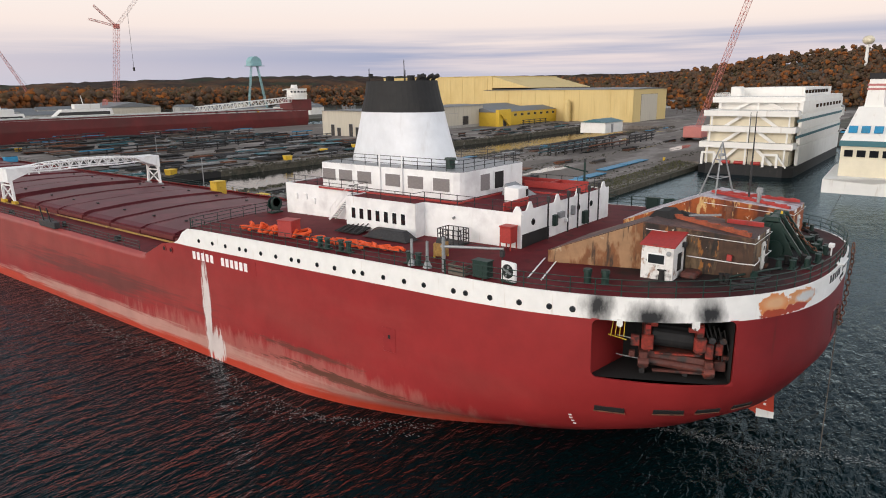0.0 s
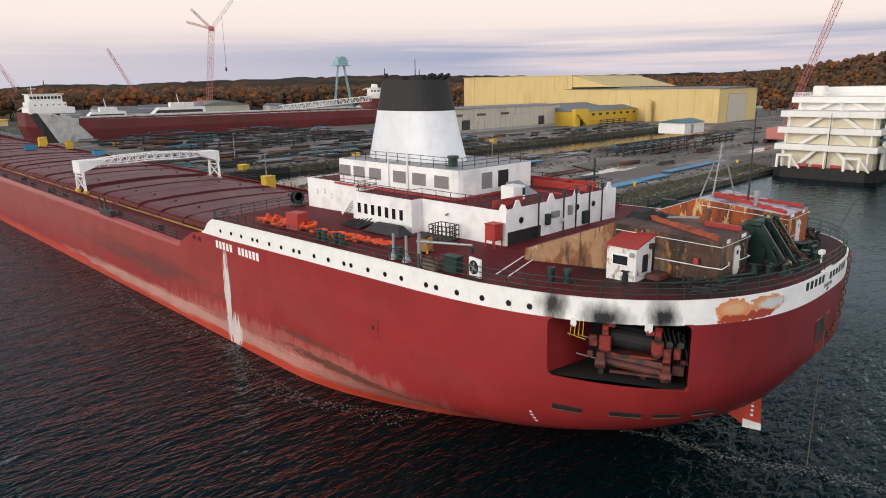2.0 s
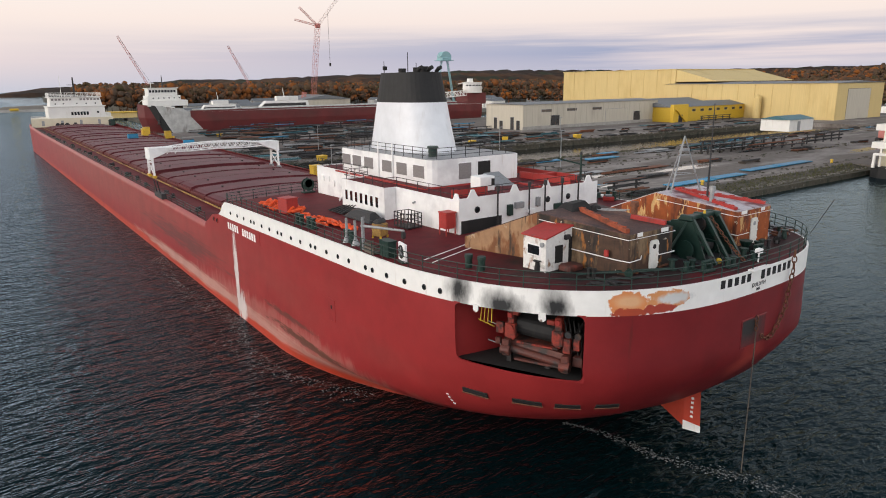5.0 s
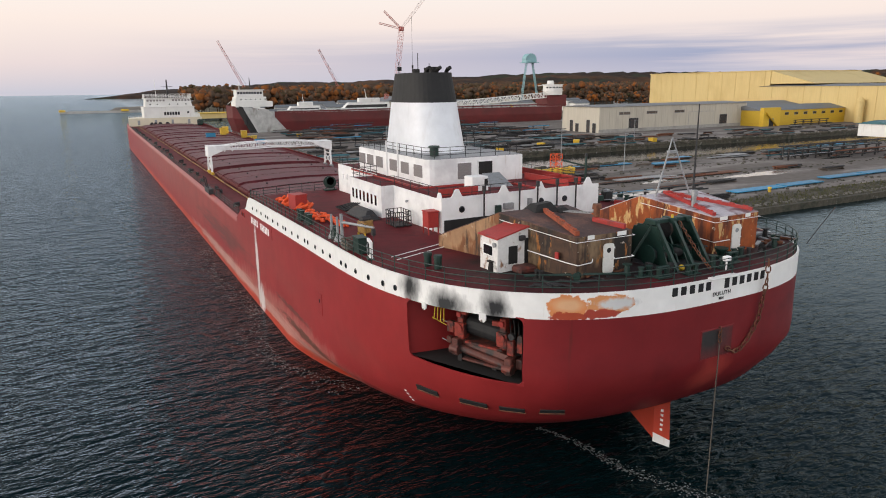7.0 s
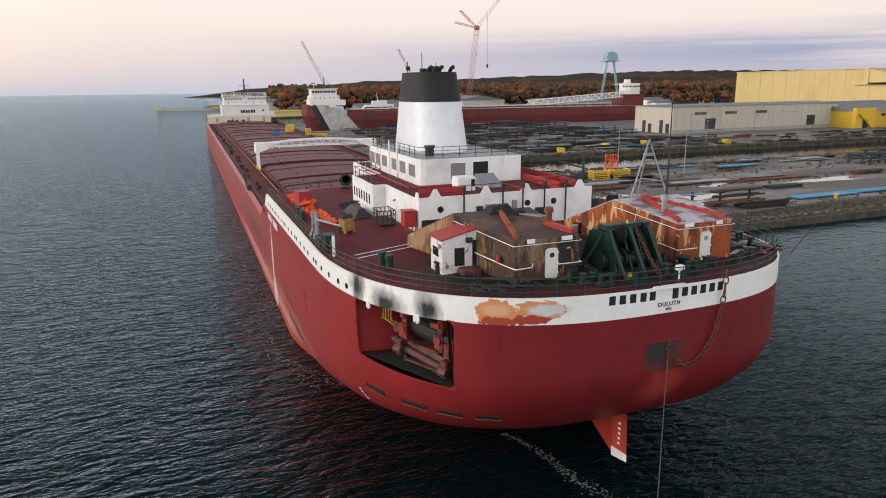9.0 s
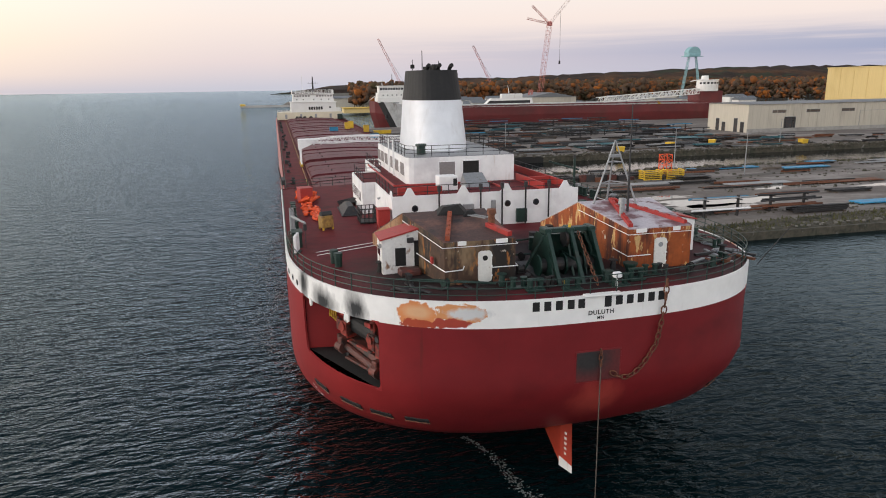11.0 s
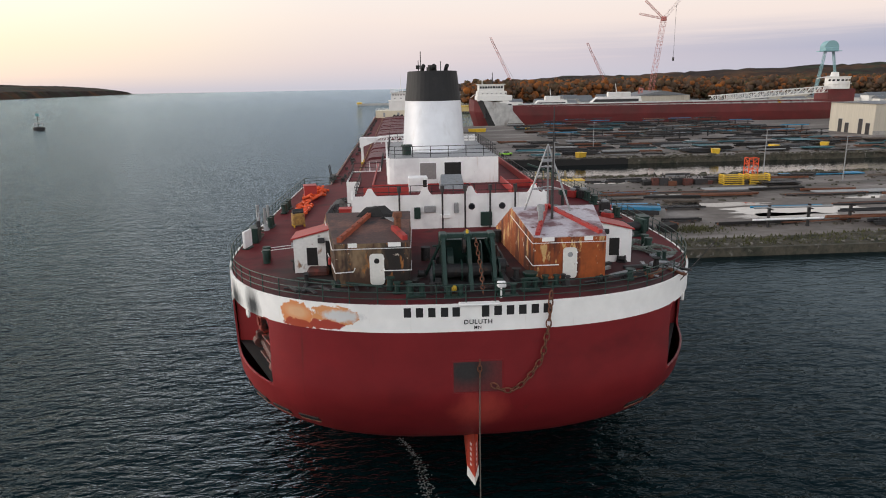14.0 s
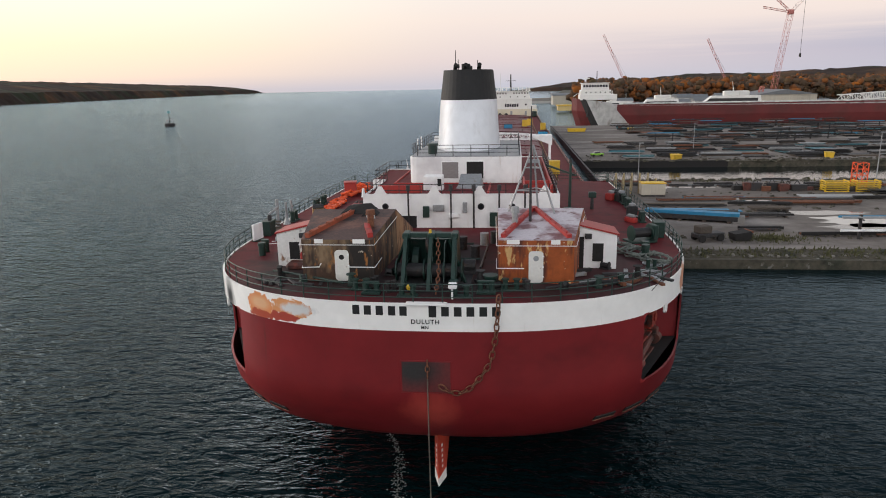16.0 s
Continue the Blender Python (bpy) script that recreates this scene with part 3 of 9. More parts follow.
def zband(y):
    return min(lerp_table(y, BAND)[0], ztop(y))


def stern_point(s, z):
    """A point of the rounded stern: s from 0 (centre line) to 90 degrees (full breadth), at height z: half-breadth and y."""
    ys, ln, n = lerp_table(z, RINGS)
    c, q = max(math.cos(radians(s)), 0.0), math.sin(radians(s))
    return HALF * q ** (2 / n), ys + ln * (1 - c ** (2 / n))


def breadth_at(y, z):
    """Half-breadth of the rounded stern at y and height z."""
    ys, ln, n = lerp_table(z, RINGS)
    c = max(0.0, 1 - max(0.0, y - ys) / ln) ** (n / 2)
    return HALF * max(0.0, 1 - c * c) ** (1 / n)


STATIONS = [39.0 * i / 14 for i in range(15)] + [39.0 + 29.0 * i / 8 for i in range(1, 9)] + [68.0 + 22.0 * i / 8 for i in range(1, 9)]
LONG = [50, 51, 52, 52.5, 53, 53.4, 53.8, 54.2, 54.6, 55.5, 57, 57.8, 58.5, 59.2, 60, 60.5, 61.2, 62] + [70 + 8 * i for i in range(30)]
BOW = [(310, 15.4), (316, 13.6), (322, 10.2), (326, 6.4), (328, 2.6), (328.4, 0.0)]
LOW = [-2.0, 0.3, 1.5, 2.8, 4.2, 5.6, 7.0, 8.35]


def level_z(k, y):
    """Height of hull level k at y: eight fixed levels, then five up to the white strake, then four up to the rail."""
    if k < 8:
        return min(LOW[k], ztop(y))
    b = max(zband(y), min(8.35, ztop(y)))
    if k <= 12:
        lo = min(8.35, ztop(y))
        return lo + (b - lo) * (k - 7) / 5
    return b + (ztop(y) - b) * (k - 12) / 4


N_LEVEL = 17


def hull_rows():
    rows = []
    for k in range(N_LEVEL):
        side_pts = []
        for s in STATIONS:
            x, y = stern_point(s, 13.0)
            z = level_z(k, y)
            if k >= 7 and s > 25:
                z = level_z(k, y)
                x = breadth_at(y, z)
            else:
                x, y = stern_point(s, z)
                z = level_z(k, y)
            side_pts.append((x, y, z))
        for y in LONG:
            z = level_z(k, y)
            xs, ys = side_pts[len(STATIONS) - 1][:2]
            inset = 0.55 * max(0.0, 1 - (ztop(y) - z) / 0.6) ** 2 if y > 61 else 0.0
            side_pts.append((HALF - inset, max(y, ys + 0.2 * (y - 49)), z))
        for y, x in BOW:
            z = level_z(k, y)
            side_pts.append((x - 0.06 * (9.5 - z) * (1 if y > 314 else 0) * (x > 0), y + 0.15 * (z - 2), z))
        rows.append(side_pts)
    return rows


ROWS_HULL = hull_rows()
I_OPEN0, I_OPEN1 = 14, 22
K_OPEN0, K_OPEN1 = 7, 12
ship = thing("bulk_freighter", "long red-hulled lake freighter with a white strake, moored at a pier", "ship")
g = Geo()
n_st = len(ROWS_HULL[0])
verts, faces, mats = [], [], []
for side_sign in (-1, 1):
    k0 = len(verts)
    for row in ROWS_HULL:
        verts.extend((side_sign * x, y, z) for x, y, z in row)
    for k in range(N_LEVEL - 1):
        for i in range(n_st - 1):
            if I_OPEN0 <= i < I_OPEN1 and K_OPEN0 <= k < K_OPEN1:
                continue
            a, b, c, d = (k0 + k * n_st + i, k0 + k * n_st + i + 1, k0 + (k + 1) * n_st + i + 1, k0 + (k + 1) * n_st + i)
            f = (a, d, c, b) if side_sign < 0 else (a, b, c, d)
            if (Vector(verts[a]) - Vector(verts[d])).length < 1e-4 and (Vector(verts[b]) - Vector(verts[c])).length < 1e-4:
                continue
            faces.append(f)
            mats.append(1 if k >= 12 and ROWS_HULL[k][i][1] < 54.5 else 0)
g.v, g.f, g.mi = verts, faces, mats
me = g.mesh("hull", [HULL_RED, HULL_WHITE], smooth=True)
bm = bmesh.new()
bm.from_mesh(me)
bmesh.ops.remove_doubles(bm, verts=bm.verts, dist=0.002)
bmesh.ops.dissolve_degenerate(bm, dist=0.001, edges=bm.edges)
bmesh.ops.recalc_face_normals(bm, faces=bm.faces)
bm.to_mesh(me)
bm.free()
hull = part("hull", me, None, ship)
solid = hull.modifiers.new("plate", "SOLIDIFY")
solid.thickness, solid.offset = 0.12, -1
split = hull.modifiers.new("sharp_rims", "EDGE_SPLIT")
split.split_angle = radians(38)


def half_at(y):
    """Half-breadth of the poop deck at y."""
    u = max(0.0, 1 - max(y, 0.0) / L_STERN)
    return HALF * max(1 - u ** N_STERN, 0.0) ** (1 / N_STERN)


def deck_z(x, y):
    w = max(half_at(y), 0.5)
    return ztop(min(y, 52)) - 0.04 + 0.35 * max(0.0, 1 - (x / w) ** 2) * min(1.0, max(y, 0) / 5)


# poop deck, cambered
g = Geo()
ring = [(x, y) for x, y, z in ROWS_HULL[-1] if y <= 52.01]
cols = [-1, -0.8, -0.6, -0.4, -0.2, 0, 0.2, 0.4, 0.6, 0.8, 1]
pts = []
for x, y in ring:
    for c in cols:
        xx = c * max(x - 0.04, 0)
        pts.append((xx, y + 0.03, deck_z(xx, y + 0.03) if abs(c) < 1 else ztop(y) - 0.04))
n = len(cols)
fs = [(r * n + i, r * n + i + 1, r * n + n + i + 1, r * n + n + i) for r in range(len(ring) - 1) for i in range(n - 1)]
g.add(pts, fs)
part("poop_deck", g, DECK_RED, ship, "dull red painted steel deck, scorched aft", smooth=True)
# poop front and main deck
part("poop_front", Geo().box(-15.8, 15.8, 51.9, 52.1, 8.6, 12.75), DECK_RED, ship)
g = Geo()
ys = [52.1] + [60 + 10 * i for i in range(25)] + [310, 318, 324]
pts, fs = [], []
for y in ys:
    w = 15.5 if y < 312 else (12.5 if y < 320 else 8)
    for c in (-1, -0.6, 0, 0.6, 1):
        pts.append((c * w, y, 8.75 + 0.25 * (1 - c * c) + 0.4 * max(0, (y - 60) / 200)))
for r in range(len(ys) - 1):
    for i in range(4):
        fs.append((r * 5 + i, r * 5 + i + 1, r * 5 + 6 + i, r * 5 + 5 + i))
part("main_deck", Geo().add(pts, fs), DECK_RED, ship)

# ---------------------------------------------------------------- hull fittings
def outward(s, z, sgn=-1):
    """A place on the rounded stern and the way out of it."""
    x, y = stern_point(s, z)
    x1, y1 = stern_point(s + 0.4, z)
    x0, y0 = stern_point(max(s - 0.4, 0.0), z)
    d = Vector((sgn * (x1 - x0), y1 - y0, 0)).normalized()
    out = Vector((-d.y, d.x, 0)) if sgn < 0 else Vector((d.y, -d.x, 0))
    if out.dot(Vector((sgn * x, y - 20, 0))) < 0:
        out = -out
    return Vector((sgn * x, y, z)), out


def facing(p, out, up=(0, 0, 1)):
    """A pose whose y points out of the surface and z up."""
    out = Vector(out).normalized()
    side_v = out.cross(Vector(up)).normalized()
    upv = side_v.cross(out)
    m = Matrix((side_v, out, upv)).transposed().to_4x4()
    return Matrix.Translation(p) @ m


# portholes of the white strake, with rims
g = Geo()
g.cyl((0, -0.05, 0), (0, 0.035, 0), 0.21, 0.19, 14)
PORT_MESH = g.mesh("porthole", DARK_STEEL, True)
PORT_GLASS = Geo().cyl((0, 0.0, 0), (0, 0.045, 0), 0.14, 0.14, 12).mesh("port_glass", GLASS)
for y, z in ((50.2, 11.75), (48, 11.8), (46, 11.82), (43.9, 11.85), (43, 11.86), (40.9, 11.88), (38.9, 11.9), (36.9, 11.94), (36, 11.96), (33.8, 11.98),
             (31.8, 12.02), (29.7, 12.08), (28.8, 12.1), (26.7, 12.14), (24.7, 12.18), (22.9, 12.22)):
    for sgn in (-1, 1):
        o = part("porthole", PORT_MESH, None, ship, at=facing((sgn * HALF, y, z), (sgn, 0, 0)))
        part("port_glass", PORT_GLASS, None, o)
for y, z in ((21.3, 12.26), (19.4, 12.28), (17.4, 12.32), (15.3, 12.38), (13.3, 12.45), (11.9, 12.5)):
    for sgn in (-1, 1):
        s = min(((abs(stern_point(a * 0.25, z)[1] - y), a * 0.25) for a in range(200, 361)))[1]
        p, out = outward(min(s, 89.5), z, sgn)
        o = part("porthole", PORT_MESH, None, ship, at=facing(p, out))
        part("port_glass", PORT_GLASS, None, o)


def plate(name, s, z, w, h, mat, t=0.03, label="", sgn=-1, deep=0.03):
    p, out = outward(s, z, sgn)
    a, b = outward(s, z + 0.2, sgn)[0], outward(s, z - 0.2, sgn)[0]
    along = out.cross(Vector((0, 0, 1)))
    out = along.cross(a - b).normalized() * (1 if along.cross(a - b).dot(out) > 0 else -1)
    return part(name, Geo().box(-w / 2, w / 2, -deep, t, -h / 2, h / 2, 0.01), mat, ship, label, at=facing(p, out))


def station_at(y, z):
    return min((abs(stern_point(a * 0.2, z)[1] - y), a * 0.2) for a in range(1, 450))[1]


# drain slots low on the quarter, lipped; the shade inside is a flat black plate
for y, z, w in ((9.7, 6.2, 1.8), (6.6, 6.3, 1.8), (4.75, 6.32, 1.5), (3.3, 6.4, 1.4)):
    s = station_at(y, z)
    for sgn in (-1, 1):
        o = plate("drain_slot", s, z, w, 0.36, SOOT_SHADE, 0.05, sgn=sgn)
        part("lip", Geo().box(-w / 2 - 0.05, w / 2 + 0.05, 0.0, 0.09, -0.25, -0.19, 0.01), RUST, o)
# shell door and scuppers on the port side
door = part("shell_door", Geo().box(-0.62, 0.62, -0.02, 0.035, -0.95, 0.95, 0.03), HULL_SIDE, ship, "flush red steel shell door", at=facing((-HALF, 26.3, 7.4), (-1, 0, 0)))
part("door_port", Geo().box(-0.12, 0.12, 0.03, 0.05, 0.1, 0.4, 0.01), SOOT_SHADE, door)
# Scupper mouth: shade inside painted as a black plate.
part("scupper", Geo().box(-0.14, 0.14, -0.02, 0.03, -0.08, 0.08, 0.01), SOOT_SHADE, ship, at=facing((-15.9, 17.7, 10.45), (-1, -0.05, 0)))
for yy, z0, z1 in ((41.8, 8.5, 11.0),):
    p, out = Vector((-HALF, yy, 9.0)), Vector((-1, 0, 0))
    part("weld_seam", Geo().box(-0.04, 0.04, -0.02, 0.025, z0 - 9.0 + 1.2, z1 - 9.0, 0.005), HULL_SIDE, ship, at=facing(p, out))
# two mooring chocks ahead of the white strake
for y in (55.2, 56.4):
    o = part("mooring_chock", Geo().cyl((0, -0.1, 0), (0, 0.08, 0), 0.34, 0.30, 14), HULL_SIDE, ship, at=facing((-HALF, y, 10.2), (-1, 0, 0)))
    # Black disc painted for the shade in the chock.
    part("chock_mouth", Geo().cyl((0, 0, 0), (0, 0.09, 0), 0.2, 0.2, 12), SOOT_SHADE, o)

# lettering on the stern and the quarter; the name is kept as plain bars, the home port is lettered
for x0, x1, n in ((-3.94, -1.0, 5), (0.0, 3.72, 6)):
    step = (x1 - x0 + 0.16) / n
    for i in range(n):
        xc = x0 + step * (i + 0.5) - 0.08
        s = min((abs(stern_point(a * 0.1, 13.5)[0] - abs(xc)), a * 0.1) for a in range(1, 400))[1]
        p, out = outward(s, 13.55, -1 if xc < 0 else 1)
        tall = 0.62 if i == 0 and n == 6 else 0.5
        part("lettering_bar", Geo().box(-step * 0.30, step * 0.30, -0.02, 0.012, -tall / 2, tall / 2), BLACK, ship, at=facing(p, out))
for y0, y1, n in ((51.6, 48.0, 5), (47.0, 42.9, 6)):
    for i in range(n):
        y = y0 + (y1 - y0) * (i + 0.5) / n
        part("lettering_bar", Geo().box(-0.23, 0.23, -0.02, 0.012, -0.38, 0.38), HULL_WHITE, ship, at=facing((-HALF, y, 10.25), (-1, 0, 0)))


def lettering(word, size, m, mat, parent):
    curve = bpy.data.curves.new("lettering", "FONT")
    curve.body, curve.size, curve.extrude, curve.offset, curve.space_character = word, size, 0.006, 0.004, 1.15
    curve.align_x, curve.align_y = "CENTER", "CENTER"
    tmp = bpy.data.objects.new("lettering", curve)
    me = bpy.data.meshes.new_from_object(tmp)
    bpy.data.objects.remove(tmp)
    me.materials.clear()
    me.materials.append(mat)
    return part("lettering", me, None, parent, at=m)


lettering("DULUTH", 0.34, pose(-0.12, -0.012, 12.98, 90, 0, 0), BLACK, ship)
lettering("MN", 0.24, pose(-0.14, -0.012, 12.68, 90, 0, 0), BLACK, ship)
for i in range(4):
    s = station_at(12.2, 5.2 - 0.28 * i)
    plate("draft_mark", s, 5.25 - 0.26 * i, 0.2, 0.13, HULL_WHITE, 0.012)

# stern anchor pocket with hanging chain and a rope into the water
pocket = part("anchor_pocket", Geo().box(-1.36, 1.36, -0.06, 0.02, -0.92, 0.92, 0.02), HULL_RED, ship, "dark square stern plate painted with the shade of a recess", at=pose(-0.15, 0.03, 9.95, 0, 0, 180))
# The plate is flat; the recess's shade is painted on as a dark upper mask.
part("pocket_face", Geo().box(-1.28, 1.28, -0.02, 0.03, -0.85, 0.85, 0.02), material("shaded_pocket_plate", (0.10, 0.014, 0.015), 0.6, grain=0.2,
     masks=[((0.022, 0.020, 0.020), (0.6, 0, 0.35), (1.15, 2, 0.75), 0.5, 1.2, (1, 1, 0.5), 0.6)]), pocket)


def chain(name, label, pts, link, parent=None):
    """A hanging chain: links turned by quarters along the line."""
    rings = []
    for r in range(11):
        a = 2 * math.pi * r / 10
        c, s = math.cos(a), math.sin(a)
        rings.append([(link * 0.1 * math.cos(b), s * (link * 0.32 + link * 0.1 * math.sin(b)), c * (link * 0.58 + link * 0.1 * math.sin(b))) for b in (0.0, 1.26, 2.51, 3.77, 5.03)])
    me = Geo().loft(rings).mesh("link", RUST, True)
    top = thing(name, label, "chain")
    pts = [Vector(p) for p in pts]
    k, left = 0, 0.0
    for a, b in zip(pts, pts[1:]):
        d = (b - a).length
        s = left
        while s < d:
            q = (b - a).to_track_quat("Z", "Y").to_matrix().to_4x4()
            part("link", me, None, top, at=Matrix.Translation(a + (b - a) * (s / d)) @ q @ pose(0, 0, 0, 0, 0, 90 * (k % 2)))
            k += 1
            s += link * 0.9
        left = s - d
    return top


hang = [(3.6, -0.12, 14.3), (3.55, -0.16, 13.3), (3.45, -0.1, 12.2), (3.2, -0.10, 10.9)]
for i in range(1, 11):
    u = i / 10
    hang.append((3.2 - 2.5 * u, -0.10, 10.9 - 2.0 * math.sin(math.pi * (0.12 + 0.62 * u)) + 0.73 * (1 - u)))
chain("anchor_chain", "rusty heavy anchor chain hanging down the stern plating", hang, 0.42)
chain("shackle_chain", "short rusty orange chain hanging at the stern pocket", [(-0.06, -0.08, 10.75), (-0.06, -0.12, 9.9)], 0.34)
thing("mooring_line", "thin pale rope hanging from the stern into the water", "rope",
      geo=Geo().tube([(-0.06, -0.12, 9.9), (-0.07, -0.12, 6.5), (-0.05, -0.12, 3.0), (-0.05, -0.12, 0.0)], 0.035, 6), mat=TIMBER)
thing("mooring_hawser", "thin dark mooring wire running off the quarter", "rope", geo=Geo().tube([(11.6, 2.9, 13.9), (12.3, 2.6, 15.0), (13.2, 2.2, 16.4)], 0.025, 6), mat=DARK_STEEL)
# rudder with draft marks, its head in the counter
rud = part("rudder", Geo().loft([[(0, 3.1, 1.7), (0.33, 4.2, 1.7), (0.30, 7.8, 3.2), (-0.30, 7.8, 3.2), (-0.33, 4.2, 1.7)],
                                 [(0, 3.25, 4.6), (0.33, 4.3, 4.7), (0.30, 7.8, 4.9), (-0.30, 7.8, 4.9), (-0.33, 4.3, 4.7)],
                                 [(0, 3.35, 6.2), (0.3, 4.3, 6.2), (0.28, 7.8, 6.2), (-0.28, 7.8, 6.2), (-0.3, 4.3, 6.2)]], caps=True), RUDDER_RED, ship, "orange-red steel rudder with a white foot")
part("rudder_foot", Geo().loft([[(0, 3.08, 1.5), (0.36, 4.22, 1.5), (-0.36, 4.22, 1.5)], [(0, 3.08, 1.7), (0.355, 4.22, 1.72), (-0.355, 4.22, 1.72)],
                                [(0, 3.085, 2.0), (0.352, 4.24, 2.15), (-0.352, 4.24, 2.15)]], caps=True), HULL_WHITE, rud)
for sgn in (-1, 1):
    for i in range(5):
        part("draft_mark", Geo().box(-0.09, 0.09, -0.03, 0.02, -0.08, 0.08), HULL_WHITE, rud, at=facing((sgn * 0.17, 3.72, 2.55 + 0.34 * i), (sgn, -0.3, 0)))

MACHINE_BROWN = material("burnt_machinery_paint", (0.105, 0.030, 0.022), 0.6, grain=0.3, spots=[((0.03, 0.02, 0.018), 1.5, 0.48, 0.62, (1, 1, 1)), ((0.20, 0.04, 0.025), 1.0, 0.60, 0.7, (1, 1, 1))])
# ---------------------------------------------------------------- unloading-boom openings in the quarters
for sgn in (-1, 1):
    p0, p1 = Vector((sgn * 14.98, 11.0, 0)), Vector((sgn * 11.42, 3.65, 0))
    d = (p1 - p0).normalized()
    inn = Vector((-sgn * 0.91, 0.415, 0))
    q0, q1 = p0 + inn * 3.4 + d * 2.2, p1 + inn * 4.2
    bay = part("boom_bay", Geo().add([(p0.x, p0.y, 8.3), (p1.x, p1.y, 8.3), (q1.x, q1.y, 8.3), (q0.x, q0.y, 8.3)], [(0, 1, 2, 3)]), SOOT_SHADE, ship, "dark burnt-out bay inside the hull opening")
    for name, a, b, mat in (("bay_wall", p0, q0, HULL_RED), ("bay_wall", q0, q1, SOOT_SHADE), ("bay_wall", q1, p1, SOOT_SHADE)):
        part(name, Geo().add([(a.x, a.y, 8.25), (b.x, b.y, 8.25), (b.x, b.y, 12.9), (a.x, a.y, 12.9)], [(0, 1, 2, 3)]), mat, bay)
    part("bay_ceiling", Geo().add([(p0.x, p0.y, 12.75), (p1.x, p1.y, 12.75), (q1.x, q1.y, 12.75), (q0.x, q0.y, 12.75)], [(3, 2, 1, 0)]), SOOT_SHADE, bay)
    # white tabs left hanging at the head of the opening, and rounded corners
    for y, w, h in ((9.15, 0.34, 0.20), (5.35, 0.42, 0.26)):
        z = zband(y)
        p, out = outward(station_at(y, z), z - 0.2, sgn)
        part("plating_tab", Geo().prism([(-w / 2, 0.3), (w / 2, 0.3), (w / 2, -h + 0.14), (w / 2 - 0.12, -h + 0.02), (-w / 2 + 0.12, -h + 0.02), (-w / 2, -h + 0.14)], -0.06, 0.04), WHITE_BURNT, ship,
             at=facing(p, out) @ pose(0, 0, 0, 90, 0, 0) @ Matrix.Diagonal((1, 1, -1, 1)))
    for y, z, fx, fz in ((10.70, 8.35, 1, 1), (3.52, 8.35, -1, 1), (10.70, 12.06, 1, -1), (3.52, 12.33, -1, -1)):
        q = 0.42
        arc = [(q - q * math.cos(radians(15 * a)), q - q * math.sin(radians(15 * a))) for a in range(7)]
        outline = [(-0.05, -0.05), (q, -0.05)] + arc[::-1] + [(-0.05, q)]
        p, out = outward(station_at(y, z), z, sgn)
        turn = facing(p, out) @ Matrix.Diagonal((fx * sgn, 1, fz, 1))
        part("corner_plate", Geo().loft([[(px, yy, pz) for px, pz in outline] for yy in (-0.10, 0.012)], caps=True), HULL_SIDE, ship, at=turn)
    # conveyor head: belt drum, side frames, lower tray
    mid = (p0 + p1) / 2
    fm = Matrix((d, inn, Vector((0, 0, 1)))).transposed().to_4x4()
    conv = thing("conveyor_head", "burnt red conveyor head with black belt drum inside the hull", "conveyor", Matrix.Translation((mid.x + 0.95 * d.x, mid.y + 0.95 * d.y, 8.31)) @ fm)
    part("belt_drum", Geo().cyl((-1.3, 1.5, 2.35), (1.1, 1.5, 2.15), 0.62, 0.62, 18), BLACK, conv, smooth=False)
    part("belt", Geo().loft([[(-1.2, 0.95, 2.55), (-1.2, 1.5, 3.05), (-1.2, 3.6, 3.5), (-1.2, 3.6, 3.35), (-1.2, 1.0, 2.4)],
                             [(1.05, 0.95, 2.35), (1.05, 1.5, 2.85), (1.05, 3.6, 3.3), (1.05, 3.6, 3.15), (1.05, 1.0, 2.2)]], caps=True), BLACK, conv)
    for x in (-1.65, 1.35):
        fr = part("side_frame", Geo().box(x - 0.12, x + 0.3, 0.7, 2.2, 1.5, 3.4, 0.05).box(x - 0.25, x + 0.45, 0.55, 0.9, 1.7, 2.6, 0.04), MACHINE_RED, conv)
        part("bearing", Geo().cyl((x + 0.1, 0.45, 2.3), (x + 0.1, 0.62, 2.3), 0.28, 0.24, 12), MACHINE_RED, fr)
        part("bolt_plate", Geo().box(x - 0.05, x + 0.25, 0.5, 0.6, 3.0, 3.3, 0.02), BRIGHT_RED, fr)
    part("lower_tray", Geo().hexa([(-1.9, 0.8, 0.75), (2.2, 0.6, 0.3), (2.2, 2.6, 0.3), (-1.9, 2.8, 0.75), (-1.9, 1.0, 1.55), (2.2, 0.8, 1.15), (2.2, 2.6, 1.3), (-1.9, 2.8, 1.6)]), MACHINE_BROWN, conv)
    part("lower_roller", Geo().cyl((-1.9, 0.75, 1.0), (2.2, 0.6, 0.62), 0.24, 0.24, 12), MACHINE_BROWN, conv)
    for x, z in ((-1.75, 0.95), (2.0, 0.55)):
        part("roller_bracket", Geo().box(x - 0.25, x + 0.25, 0.35, 0.9, z - 0.4, z + 0.65, 0.06).cyl((x - 0.3, 0.45, z), (x + 0.3, 0.45, z), 0.30, 0.30, 12), MACHINE_BROWN, conv)
    for i in range(2):
        part("brace", Geo().beam((1.4 + 0.5 * i, 0.9, 0.8), (2.6 + 0.25 * i, 1.9, 2.9 - 0.3 * i), 0.14), SOOT_SHADE, conv)
    part("drive_box", Geo().box(2.3, 3.0, 0.8, 1.6, 0.5, 1.1, 0.05), MACHINE_BROWN, conv)
